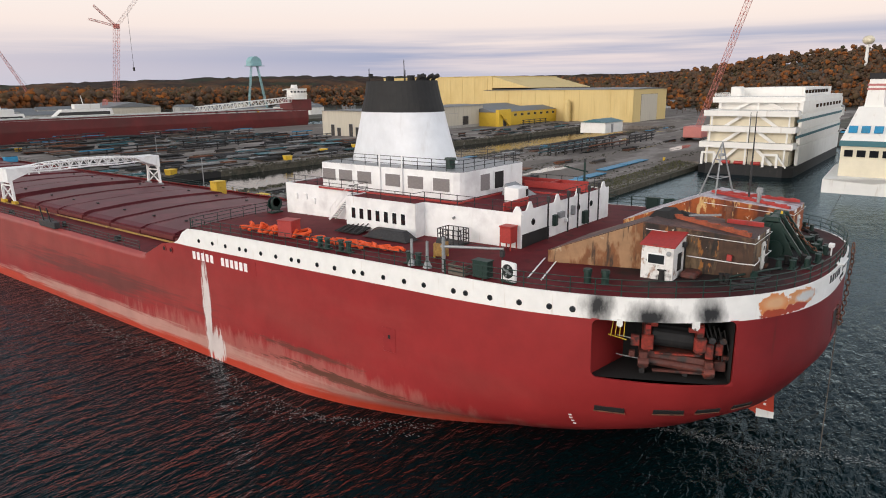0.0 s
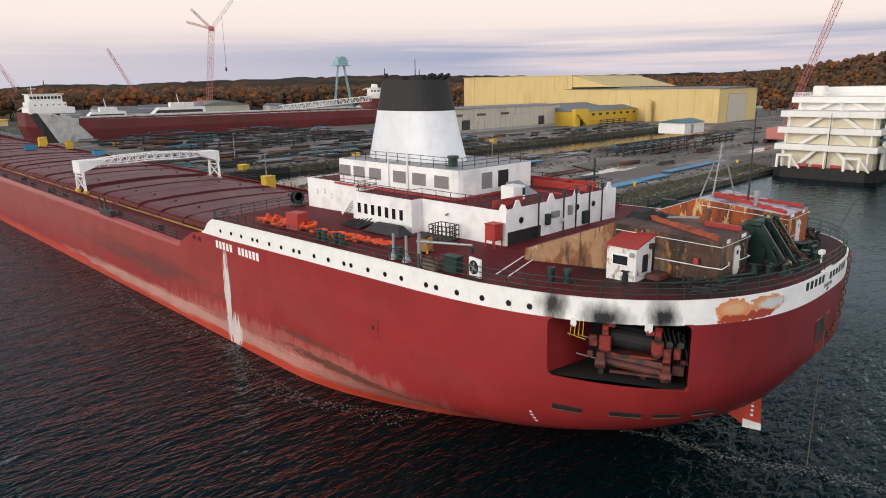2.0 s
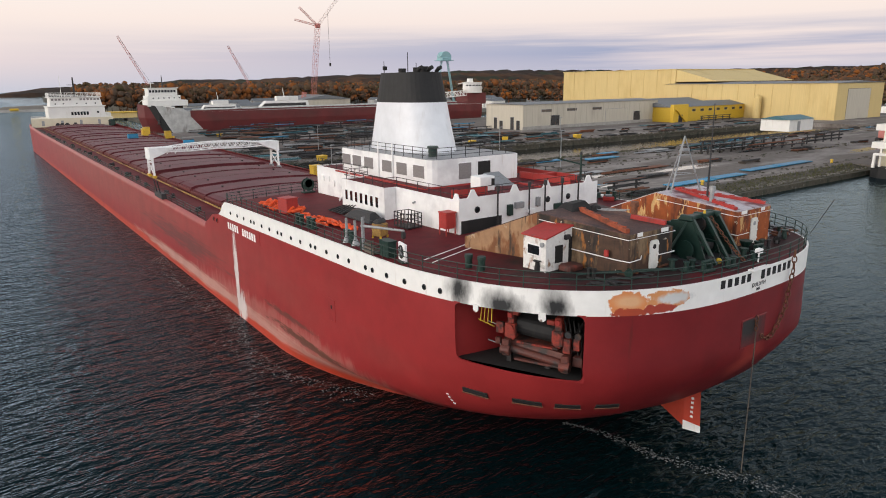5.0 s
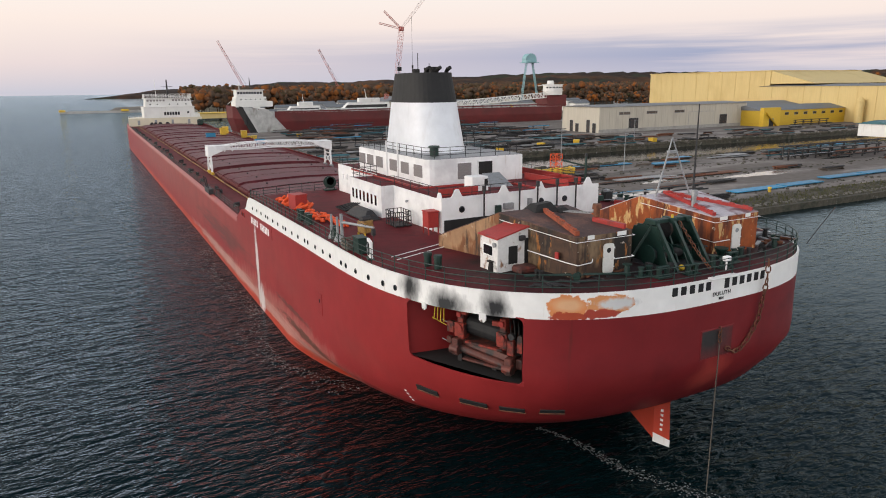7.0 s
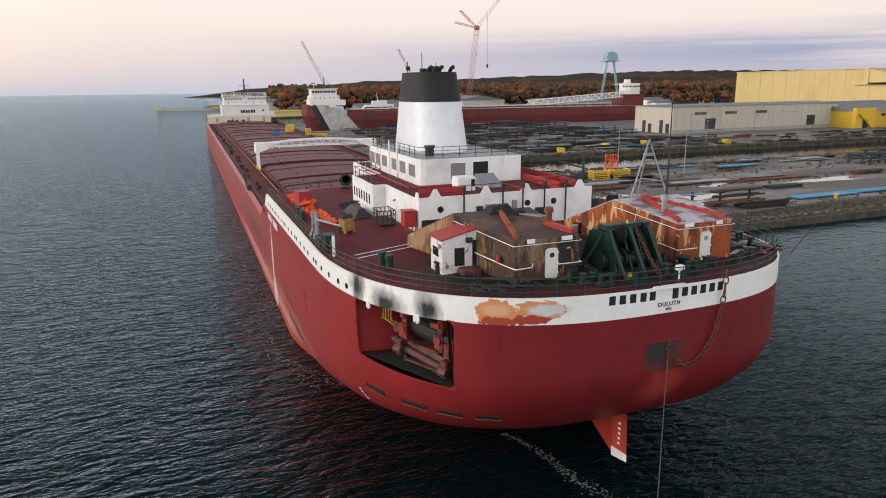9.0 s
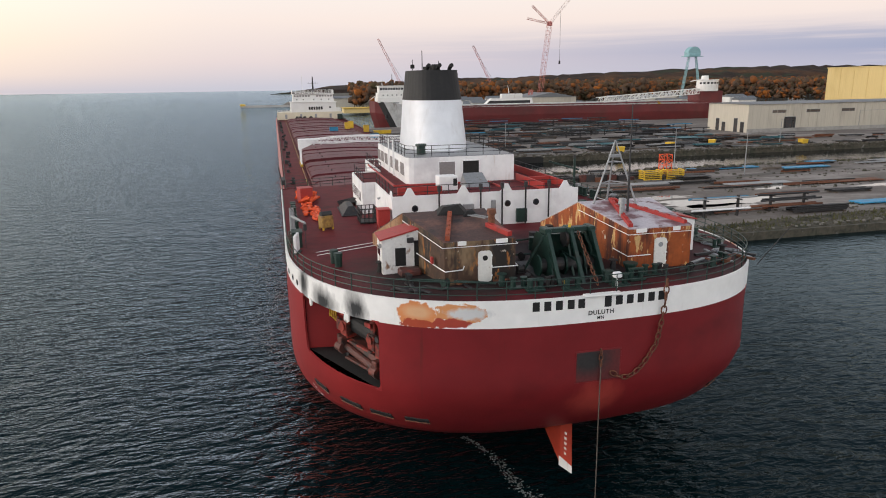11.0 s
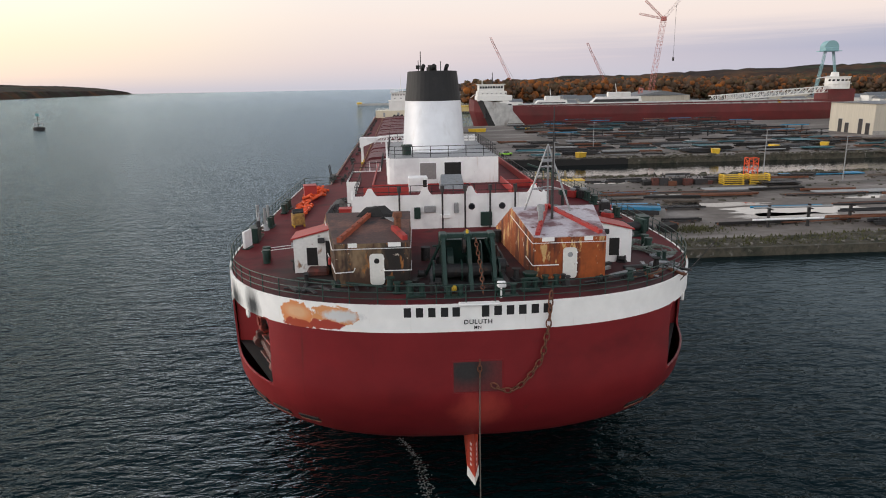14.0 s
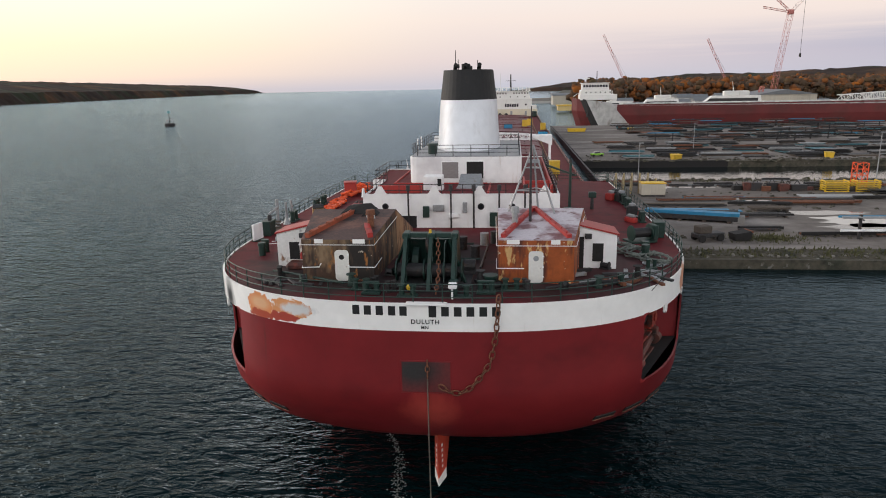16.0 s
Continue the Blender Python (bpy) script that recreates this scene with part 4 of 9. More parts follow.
    # idler blocks, guard plates, hoses and cable runs round the head
    for x, y, z, w, h, mt in ((-2.25, 0.75, 2.2, 0.5, 0.7, MACHINE_RED), (-1.2, 0.7, 3.35, 0.4, 0.35, MACHINE_RED), (2.0, 0.75, 1.75, 0.45, 0.9, MACHINE_RED), (2.55, 0.9, 1.9, 0.4, 0.75, MACHINE_RED), (1.0, 0.75, 3.05, 0.5, 0.3, MACHINE_RED),
                              (-2.4, 0.8, 1.3, 0.35, 0.4, MACHINE_BROWN), (0.2, 0.65, 1.5, 2.6, 0.12, MACHINE_RED), (3.0, 1.1, 1.3, 0.5, 0.25, MACHINE_BROWN), (0.3, 0.5, 0.45, 3.0, 0.14, MACHINE_BROWN)):
        part("guard_plate", Geo().box(x - w / 2, x + w / 2, y - 0.12, y + 0.16, z - h / 2, z + h / 2, 0.03), mt, conv)
    for k in range(5):
        part("hose", Geo().tube([(1.6 + 0.3 * k, 1.2, 3.4 - 0.1 * k), (1.9 + 0.3 * k, 0.9, 2.6 - 0.2 * k), (2.2 + 0.2 * k, 1.0, 1.4 - 0.1 * k)], 0.045, 6), SOOT_SHADE, conv)
    part("cable_tray", Geo().beam((-3.3, 1.2, 1.05), (-1.9, 0.9, 0.95), 0.05).beam((-3.3, 1.2, 2.3), (-2.0, 0.9, 2.15), 0.05), GREY_STEEL, conv)
    for x in (2.1, 2.7):
        part("pulley", Geo().cyl((x, 0.55, 2.5), (x, 0.75, 2.5), 0.2, 0.2, 12), DARK_STEEL, conv)
    part("support_leg", Geo().box(-1.9, -1.6, 0.9, 1.2, 0.0, 0.9), DARK_STEEL, conv)
    part("support_leg", Geo().box(0.6, 0.9, 0.9, 1.2, 0.0, 0.9), DARK_STEEL, conv)
    lad = thing("bay_ladder", "short yellow ladder rails in the burnt bay", "ladder", Matrix.Translation((mid.x, mid.y, 8.31)) @ fm)
    for i in range(4):
        part("rung_bar", Geo().beam((-2.75 + 0.26 * i, 0.9, 2.3), (-2.6 + 0.22 * i, 0.9, 3.5), 0.05), YELLOW, lad)
    part("rail_bar", Geo().beam((-2.9, 0.95, 2.4), (-1.8, 0.95, 2.1), 0.05), YELLOW, lad)

# ---------------------------------------------------------------- railings
POST_MESH = {}


def railing(name, label, pts, h=1.05, rails=3, gap=1.5, mat=GREEN, r=0.028, group="deck railings"):
    """Posts along a line of places, joined by level rails."""
    pts = [Vector(p) for p in pts]
    top = thing(name, label, "railing", group=group)
    key = (h, mat.name)
    if key not in POST_MESH:
        POST_MESH[key] = Geo().cyl((0, 0, 0), (0, 0, h), r * 1.25, r * 1.1, 6).mesh("post", mat)
    left = 0.0
    for a, b in zip(pts, pts[1:]):
        d = (b - a).length
        s = left
        while s <= d:
            part("post", POST_MESH[key], None, top, at=Matrix.Translation(a + (b - a) * (s / d if d else 0)))
            s += gap
        left = s - d
    part("post", POST_MESH[key], None, top, at=Matrix.Translation(pts[-1]))
    for k in range(rails):
        z = h * (k + 1) / rails - 0.02
        part("rail", Geo().tube([p + Vector((0, 0, z)) for p in pts], r, 6), mat, top)
    return top


def edge_at(y):
    if y < 20.8:
        s = station_at(y, 13.5)
        return stern_point(s, 13.5)[0] - 0.12
    return HALF - 0.12


stern_line = []
for s in range(-90, 91, 3):
    x, y = stern_point(abs(s), 13.5)
    x = max(x - 0.15, 0) * (1 if s > 0 else -1)
    y += 0.12
    stern_line.append((x, y, deck_z(x, y)))
railing("deck_railing", "dark green pipe railing round the stern deck edge", stern_line)
for sgn in (-1, 1):
    railing("deck_railing", "dark green pipe railing along the poop deck edge",
            [(sgn * 15.85, y, deck_z(15.85, y)) for y in (21.2, 26, 31, 36, 41, 46, 51.5)])
railing("deck_railing", "dark pipe railing across the poop front", [(x, 51.7, deck_z(x, 51.7)) for x in (-15.8, -12, -9, -6, -2, 2, 6, 10, 15.8)])
railing("deck_railing", "dark pipe railing along the main deck edge", [(-15.2, y, 8.85 + 0.4 * (y - 60) / 200) for y in range(63, 300, 10)], gap=3.3)
railing("deck_railing", "dark pipe railing along the main deck edge", [(15.2, y, 8.85 + 0.4 * (y - 60) / 200) for y in range(63, 300, 10)], gap=3.3)

# ---------------------------------------------------------------- deckhouse
house = thing("deckhouse", "white two-level steel deckhouse with louvres and red roof coamings", "deckhouse")
Z0 = 13.2


def wall_block(name, parent, poly, z0, z1, mat, label=""):
    return part(name, Geo().prism(poly, z0, z1), mat, parent, label)


low_poly = [(-7.7, 20.2), (7.9, 20.2), (7.9, 49.4), (-6.0, 49.4), (-6.0, 37.7), (-8.85, 37.7), (-8.85, 29.6), (-7.7, 29.6)]
lower = wall_block("lower_house", house, low_poly, 12.6, 16.02, WHITE)
part("roof_deck", Geo().prism([(x * 0.985, 34.8 + (y - 34.8) * 0.99) for x, y in low_poly], 16.0, 16.09), DECK_RED, house, "worn red painted roof deck")
# low parapet round the roof with pointed white lugs aft
for a, b in zip(low_poly, low_poly[1:] + low_poly[:1]):
    a, b = Vector((*a, 0)), Vector((*b, 0))
    n = (b - a).normalized().cross(Vector((0, 0, 1)))
    g = Geo()
    i0, i1 = -n * 0.1, n * 0.0
    z1 = 16.32 if a.y < 21 and b.y < 21 else 16.2
    g.hexa([(a.x + n.x * 0.003, a.y + n.y * 0.003, 15.9), (b.x + n.x * 0.003, b.y + n.y * 0.003, 15.9), (b.x - n.x * .1, b.y - n.y * .1, 15.9), (a.x - n.x * .1, a.y - n.y * .1, 15.9),
            (a.x + n.x * 0.003, a.y + n.y * 0.003, z1), (b.x + n.x * 0.003, b.y + n.y * 0.003, z1), (b.x - n.x * .1, b.y - n.y * .1, z1), (a.x - n.x * .1, a.y - n.y * .1, z1)])
    part("parapet", g, WHITE, house)
LUG = Geo().prism([(-0.55, 0), (0.55, 0), (0.42, 0.12), (0.14, 0.62), (-0.14, 0.62), (-0.42, 0.12)], -0.06, 0.06).mesh("pointed_lug", WHITE)
for x in (-6.3, -1.95, 1.65, 6.75):
    part("pointed_lug", LUG, None, house, at=pose(x, 20.28, 16.3, 90, 0, 0))
part("pointed_lug", LUG, None, house, at=pose(-7.72, 20.5, 16.1, 90, 0, 90))
# portholes and black boot on the aft wall
for x in (-5.9, 1.75, 4.2):
    o = part("porthole", PORT_MESH, None, house, at=facing((x, 20.2, 15.3), (0, -1, 0)) @ Matrix.Scale(1.35, 4))
    part("port_glass", PORT_GLASS, None, o)
part("black_boot", Geo().box(-7.5, -3.4, 20.16, 20.22, 13.3, 14.55), BLACK, house, "black painted lower wall panel")
for x, z, w, h, mat in ((-1.6, 15.2, 0.9, 0.5, GREY_STEEL), (0.5, 15.25, 0.35, 0.8, GREY_STEEL), (-2.6, 14.9, 0.5, 0.9, GREEN), (2.9, 14.3, 0.9, 1.1, GREEN), (-0.4, 14.6, 0.8, 0.3, WHITE)):
    part("wall_box", Geo().box(x - w / 2, x + w / 2, 19.9, 20.22, z - h / 2, z + h / 2, 0.03), mat, house)
for x in (-4.0, -0.6, 1.2, 3.2, 5.2):
    pipe = part("vent_pipe", Geo().cyl((x, 19.95, 13.6), (x, 19.95, 16.9), 0.07, 0.07, 8), DARK_STEEL, house)
    part("vent_cap", Geo().cyl((x, 19.95, 16.6), (x, 19.95, 17.05), 0.16, 0.16, 10), DARK_STEEL, pipe)
# seven tall windows in the side bay
WIN = Geo().box(-0.30, 0.30, -0.05, 0.03, -0.53, 0.53, 0.02).mesh("window", WHITE)
PANE = Geo().box(-0.23, 0.23, -0.02, 0.04, -0.46, 0.46, 0.01).mesh("pane", GLASS)
for i in range(7):
    y = 36.75 - 0.97 * i
    o = part("window", WIN, None, house, at=facing((-8.85, y, 14.75), (-1, 0, 0)))
    part("pane", PANE, None, o)
for y, z in ((47.8, 14.9), (46.4, 15.0), (45.2, 14.6)):
    part("wall_box", Geo().box(-6.15, -5.98, y - 0.25, y + 0.25, z - 0.3, z + 0.3, 0.03), WHITE, house)
part("wall_lamp", Geo().cyl((-7.7, 26.4, 15.3), (-7.95, 26.4, 15.2), 0.07, 0.11, 8), GREY_STEEL, house)
# red coamings on the roof
for x0, x1, y0, y1 in ((-6.4, -6.25, 27.2, 44), (-6.4, 2, 26.9, 27.05), (2.2, 2.35, 21.6, 27), (5.2, 7.4, 24.8, 25.0), (7.3, 7.45, 22, 44), (5.1, 5.25, 20.9, 27.6), (-6.9, -3.2, 22.2, 22.35)):
    part("red_coaming", Geo().box(x0, x1, y0, y1, 16.06, 16.24 if y1 > 26 and x1 < 3 else 16.7, 0.03), BRIGHT_RED, house, "bright red steel coaming")
part("roof_locker", Geo().box(-3.2, -1.6, 23.2, 24.6, 16.06, 17.3, 0.05), WHITE, house, "white roof locker with a dark opening")
# Black panel for the shade inside the locker.
part("locker_opening", Geo().box(-2.0, -1.68, 23.15, 23.22, 16.5, 17.1), SOOT_SHADE, house)
part("roof_hatch", Geo().hexa([(-0.6, 24.5, 16.08), (1.6, 24.2, 16.08), (1.7, 26.5, 16.08), (-0.5, 26.6, 16.08), (-0.4, 24.8, 16.35), (1.3, 24.6, 16.35), (1.5, 26.4, 17.1), (-0.3, 26.4, 17.1)]), GREY_STEEL, house)
# upper level
up_poly = [(-4.4, 27.8), (5.0, 27.8), (5.0, 44.8), (-5.05, 44.8), (-5.05, 28.5), (-4.8, 28.0)]
wall_block("upper_house", house, up_poly, 16.06, 18.42, WHITE)
part("upper_roof", Geo().prism([(x * 0.98, 36.3 + (y - 36.3) * 0.99) for x, y in up_poly], 18.4, 18.5), GREY_STEEL, house, "grey weathered roof deck")
for i, y in enumerate((43.8, 41.5, 39.0, 35.4, 32.7, 29.8)):
    lv = part("louvre", Geo().box(-0.98, 0.98, -0.03, 0.03, -0.62, 0.62, 0.02), WHITE, house, at=facing((-5.05, y, 17.3), (-1, 0, 0)))
    part("louvre_face", Geo().box(-0.9, 0.9, -0.01, 0.045, -0.55, 0.55, 0.01), LOUVRE, lv, "weathered grey louvre")
    for k in range(9):
        part("slat", Geo().box(-0.88, 0.88, 0.03, 0.07, -0.5 + 0.118 * k, -0.45 + 0.118 * k), LOUVRE, lv)
lv = part("louvre", Geo().box(-0.8, 0.8, -0.03, 0.03, -0.8, 0.8, 0.02), WHITE, house, at=facing((-1.35, 27.8, 17.25), (0, -1, 0)))
part("louvre_face", Geo().box(-0.72, 0.72, -0.01, 0.045, -0.72, 0.72, 0.01), LOUVRE, lv)
# Closed black panel on the wall, painted as the doorway's shaded inside.
part("open_doorway", Geo().box(0.12, 1.62, 27.74, 27.82, 16.5, 18.0, 0.02), SOOT_SHADE, house, "dark open doorway")
part("door_frame", Geo().box(0.02, 0.12, 27.72, 27.82, 16.45, 18.08).box(1.62, 1.72, 27.72, 27.82, 16.45, 18.08).box(0.02, 1.72, 27.72, 27.82, 18.0, 18.1), WHITE, house)
for x, y in ((-5.15, 34.2), (-5.15, 36.9)):
    part("drain_pipe", Geo().cyl((x, y, 16.1), (x, y, 19.6), 0.07, 0.07, 8), WHITE, house)
part("roof_vent_drum", Geo().cyl((-3.2, 30.2, 18.5), (-3.2, 30.2, 19.3), 0.42, 0.42, 14).cyl((-3.2, 30.2, 19.25), (-3.2, 30.2, 19.45), 0.55, 0.5, 14), GREEN, house, "dark green roof ventilator")
railing("roof_railing", "dark pipe railing round the upper roof", [(4.8, 44.5, 18.48), (4.8, 28.0, 18.48), (-4.3, 28.0, 18.48), (-4.9, 28.7, 18.48), (-4.9, 44.5, 18.48), (4.8, 44.5, 18.48)], h=1.0, mat=DARK_STEEL, gap=1.6)
railing("roof_railing", "dark pipe railing round the lower roof", [(7.7, 48.8, 16.1), (7.7, 20.5, 16.1), (-7.5, 20.5, 16.1), (-7.5, 29.8, 16.1), (-8.65, 29.8, 16.1), (-8.65, 37.5, 16.1), (-5.85, 37.8, 16.1), (-5.85, 49.2, 16.1)], h=0.95, rails=2, mat=DARK_STEEL, gap=1.7)
# outside stair on the port side
st = thing("ship_stair", "white steel stair from the deck to the house roof", "stair")
for dx in (0, 0.75):
    part("stringer", Geo().beam((-6.35 - dx, 41.9, 13.3), (-6.35 - dx, 38.9, 16.1), 0.08, 0.22), WHITE, st)
for i in range(12):
    u = (i + 0.5) / 12
    part("tread", Geo().box(-7.1, -6.35, 41.9 - 3 * u - 0.12, 41.9 - 3 * u + 0.12, 13.3 + 2.8 * u - 0.02, 13.3 + 2.8 * u + 0.02), GREY_STEEL, st)
for dx in (0, 0.75):
    part("handrail", Geo().tube([(-6.35 - dx, 41.9, 14.2), (-6.35 - dx, 38.9, 17.0)], 0.03), WHITE, st)
    for i in range(4):
        u = (i + 0.3) / 4
        part("baluster", Geo().cyl((-6.35 - dx, 41.9 - 3 * u, 13.3 + 2.8 * u), (-6.35 - dx, 41.9 - 3 * u, 14.2 + 2.8 * u), 0.025, n=6), WHITE, st)

# ---------------------------------------------------------------- funnel
def oval(a, b, z, n=40, p=2.3, cy=38.2, cx=-0.3):
    out = []
    for i in range(n):
        t = 2 * math.pi * i / n
        c, s = math.cos(t), math.sin(t)
        out.append((cx + a * abs(c) ** (2 / p) * (1 if c >= 0 else -1), cy + b * abs(s) ** (2 / p) * (1 if s >= 0 else -1), z))
    return out


funnel = thing("funnel", "tapered silver-grey ship funnel with a black top", "funnel")
part("casing", Geo().loft([oval(3.22, 6.1, 18.3), oval(3.12, 5.75, 19.4), oval(2.98, 5.1, 21.3), oval(2.84, 4.5, 23.25)]), FUNNEL_GREY, funnel, "silver-grey painted casing", smooth=True)
part("black_top", Geo().loft([oval(2.855, 4.52, 23.25), oval(2.66, 4.08, 24.7), oval(2.5, 3.75, 26.1), oval(2.3, 3.5, 26.1), oval(2.28, 3.45, 25.7)], caps=True), BLACK, funnel, "sooty black top band", smooth=False)
for y, r, h in ((35.6, 0.42, 0.55), (36.9, 0.36, 0.5), (39.6, 0.4, 0.45)):
    part("exhaust_pipe", Geo().cyl((-0.4, y, 25.6), (-0.4, y, 26.1 + h), r, r, 14), SOOT_SHADE, funnel)
for x, y in ((-1.4, 35.2), (-0.4, 34.9), (0.9, 35.3)):
    part("bent_exhaust", Geo().tube([(x, y, 25.6), (x, y, 26.2), (x + 0.05, y - 0.25, 26.45), (x + 0.1, y - 0.6, 26.55)], 0.2, 8), SOOT_SHADE, funnel)
for x, y, h in ((-1.6, 41.2, 27.3), (-1.5, 36.8, 28.0), (0.6, 38.5, 27.1)):
    part("aerial", Geo().cyl((x, y, 25.6), (x, y, h), 0.05, 0.035, 6), SOOT_SHADE, funnel)
part("aerial_head", Geo().box(-1.85, -1.45, 40.8, 41.1, 26.4, 26.8, 0.04), SOOT_SHADE, funnel)
part("access_hatch", Geo().box(-3.3, -3.1, 36.6, 37.3, 18.6, 19.0, 0.02), DARK_STEEL, funnel)

# ---------------------------------------------------------------- rusty houses over the boom trunks, aft
def trunk_house(sgn, mat, side_mat, label):
    """A steel house with a low sloping roof that runs down forward to the deck; sgn: -1 port, 1 starboard."""
    ho = thing("trunk_house", label, "deck house", group="aft steel houses")
    A, B, C, D = (7.6, 3.9), (3.5, 3.9), (3.3, 10.4), (8.7, 10.4)
    E, F = (9.8, 16.7), (3.2, 16.7)
    za, zr, zf = 16.35, 16.9, 14.35

    def P(p, z):
        return (sgn * p[0], p[1], z)

    def walls(name, a, b, z0a, z0b, z1a, z1b, mat, lab=""):
        a, b = Vector(P(a, 0)), Vector(P(b, 0))
        n = (b - a).normalized().cross(Vector((0, 0, 1))) * (0.08 * sgn)
        g = Geo().hexa([(a.x, a.y, z0a), (b.x, b.y, z0b), (b.x + n.x, b.y + n.y, z0b), (a.x + n.x, a.y + n.y, z0a),
                        (a.x, a.y, z1a), (b.x, b.y, z1b), (b.x + n.x, b.y + n.y, z1b), (a.x + n.x, a.y + n.y, z1a)])
        return part(name, g, mat, ho, lab)

    walls("aft_wall", A, B, 13.3, 13.3, za, za, mat)
    walls("outer_wall", D, A, 13.0, 13.0, zr, za, mat)
    walls("inner_wall", B, C, 13.0, 13.0, za, zr, mat)
    walls("outer_wall", E, D, 13.0, 13.0, zf, zr, side_mat, "rust-streaked tapering side plate")
    walls("inner_wall", C, F, 13.0, 13.0, zr, zf, side_mat)
    walls("front_wall", F, E, 13.0, 13.0, zf, zf, side_mat)
    g = Geo().add([P(A, za), P(B, za), P(C, zr), P(D, zr), P(E, zf), P(F, zf)], [(0, 1, 2, 3), (3, 2, 5, 4)])
    roof = part("roof", g, ROOF_A if sgn < 0 else ROOF_B, ho, "stained flat steel roof")
    roof.modifiers.new("thick", "SOLIDIFY").thickness = 0.06
    # red beams from the ridge to the corners, notched
    apex = Vector(P((5.6, 10.3), 17.0))
    for corner, m in ((A, BEAM_A if sgn < 0 else BRIGHT_RED), (B, BRIGHT_RED)):
        if sgn < 0 and corner is B:
            part("beam_stub", Geo().beam(P((4.35, 6.4), za + 0.32), P((3.7, 4.3), za + 0.16), 0.3, 0.3), m, ho, "bright red stub of a roof beam")
            continue
        c = Vector(P((corner[0] + (-0.25 if corner is A else 0.25), corner[1] + 0.3), za + 0.16))
        bm_ = part("roof_beam", Geo().beam(apex, c, 0.26, 0.26), m, ho, "red painted roof beam")
        for i in range(7):
            u = (i + 0.5) / 7
            part("stiffener", Geo().box(-0.03, 0.03, -0.2, 0.2, -0.05, 0.2), m, bm_, at=Matrix.Translation(apex + (c - apex) * u))
    # pale streaks of peeled paint along the eaves, pipe rail, door
    for x, w in ((6.6, 0.5), (4.3, 0.7)):
        part("peeled_patch", Geo().box(sgn * x - w / 2, sgn * x + w / 2, 3.885, 3.91, za - 0.22, za + 0.03, 0.01), HULL_WHITE, ho)
    part("eaves_pipe", Geo().tube([P((8.75, 10.2), za + 0.1), P((7.72, 3.8), za - 0.28), P((3.4, 3.8), za - 0.28), P((3.2, 10.2), za + 0.1)], 0.022), WHITE, ho)
    if sgn < 0:
        part("grab_pipe", Geo().tube([P((8.4, 7.6), 14.95), P((7.75, 4.6), 14.75), P((7.6, 3.75), 14.75), P((6.6, 3.75), 14.8), P((6.5, 3.8), 15.0)], 0.032), WHITE, ho)
        part("extinguisher_box", Geo().box(-8.1, -7.95, 5.0, 5.3, 14.9, 15.3, 0.03), BRIGHT_RED, ho)
    part("grab_pipe", Geo().tube([P((4.9, 3.78), 14.8), P((3.4, 3.75), 14.8), P((3.35, 5.5), 14.9)], 0.03), WHITE, ho)
    dx = 5.3 if sgn < 0 else 5.55
    d = part("steel_door", Geo().loft([[(x, yv, z) for x, z in door_outline(0.4, 1.78)] for yv in (-0.02, 0.05)], caps=True), DOOR_WHITE, ho, "chipped white steel door with a round port",
             at=pose(sgn * dx, 3.86, 13.98, 0, 0, 180))
    part("door_port", Geo().cyl((0, 0.04, 1.38), (0, 0.065, 1.38), 0.15, 0.15, 12), SOOT_SHADE if sgn < 0 else GREY_STEEL, d)
    for z in (0.35, 0.9, 1.5):
        part("hinge", Geo().box(-0.43, -0.33, 0.05, 0.08, z - 0.04, z + 0.04), WHITE, d)
    return ho


def door_outline(hw, h, r=0.2, n=4):
    out = []
    for cx, cz, a0 in ((hw - r, r, -90), (hw - r, h - r, 0), (-hw + r, h - r, 90), (-hw + r, r, 180)):
        for i in range(n + 1):
            a = radians(a0 + 90 * i / n)
            out.append((cx + r * math.cos(a), cz + r * math.sin(a)))
    return out


ROOF_A = material("burnt_roof_plate", (0.07, 0.035, 0.03), 0.7, grain=0.3, bump=0.01, spots=[((0.16, 0.07, 0.05), 0.5, 0.5, 0.65, (1, 1, 1)), ((0.02, 0.018, 0.018), 0.7, 0.55, 0.68, (1, 1, 1))])
ROOF_B = material("peeling_white_roof_plate", (0.50, 0.46, 0.50), 0.6, grain=0.12, bump=0.008,
                  spots=[((0.17, 0.075, 0.085), 0.45, 0.48, 0.60, (1, 1, 1)), ((0.11, 0.03, 0.03), 1.1, 0.60, 0.70, (1, 1, 1))])
BEAM_A = material("rusty_red_beam", (0.32, 0.07, 0.03), 0.7, grain=0.3, spots=[((0.14, 0.04, 0.02), 1.5, 0.5, 0.62, (1, 1, 1))])
DOOR_WHITE = material("chipped_white_door", (0.72, 0.71, 0.67), 0.55, grain=0.06, spots=[((0.25, 0.12, 0.06), 2.6, 0.63, 0.70, (1, 1, 1))])
trunk_house(-1, RUST_DARK, RUST_TAN, "scorched rusty steel deck house with a white door")
trunk_house(1, RUST_ORANGE, RUST_ORANGE, "orange rusty steel deck house with a white door")
pile = thing("scrap_on_roof", "charred black tarpaulin heap on the burnt roof", "scrap")
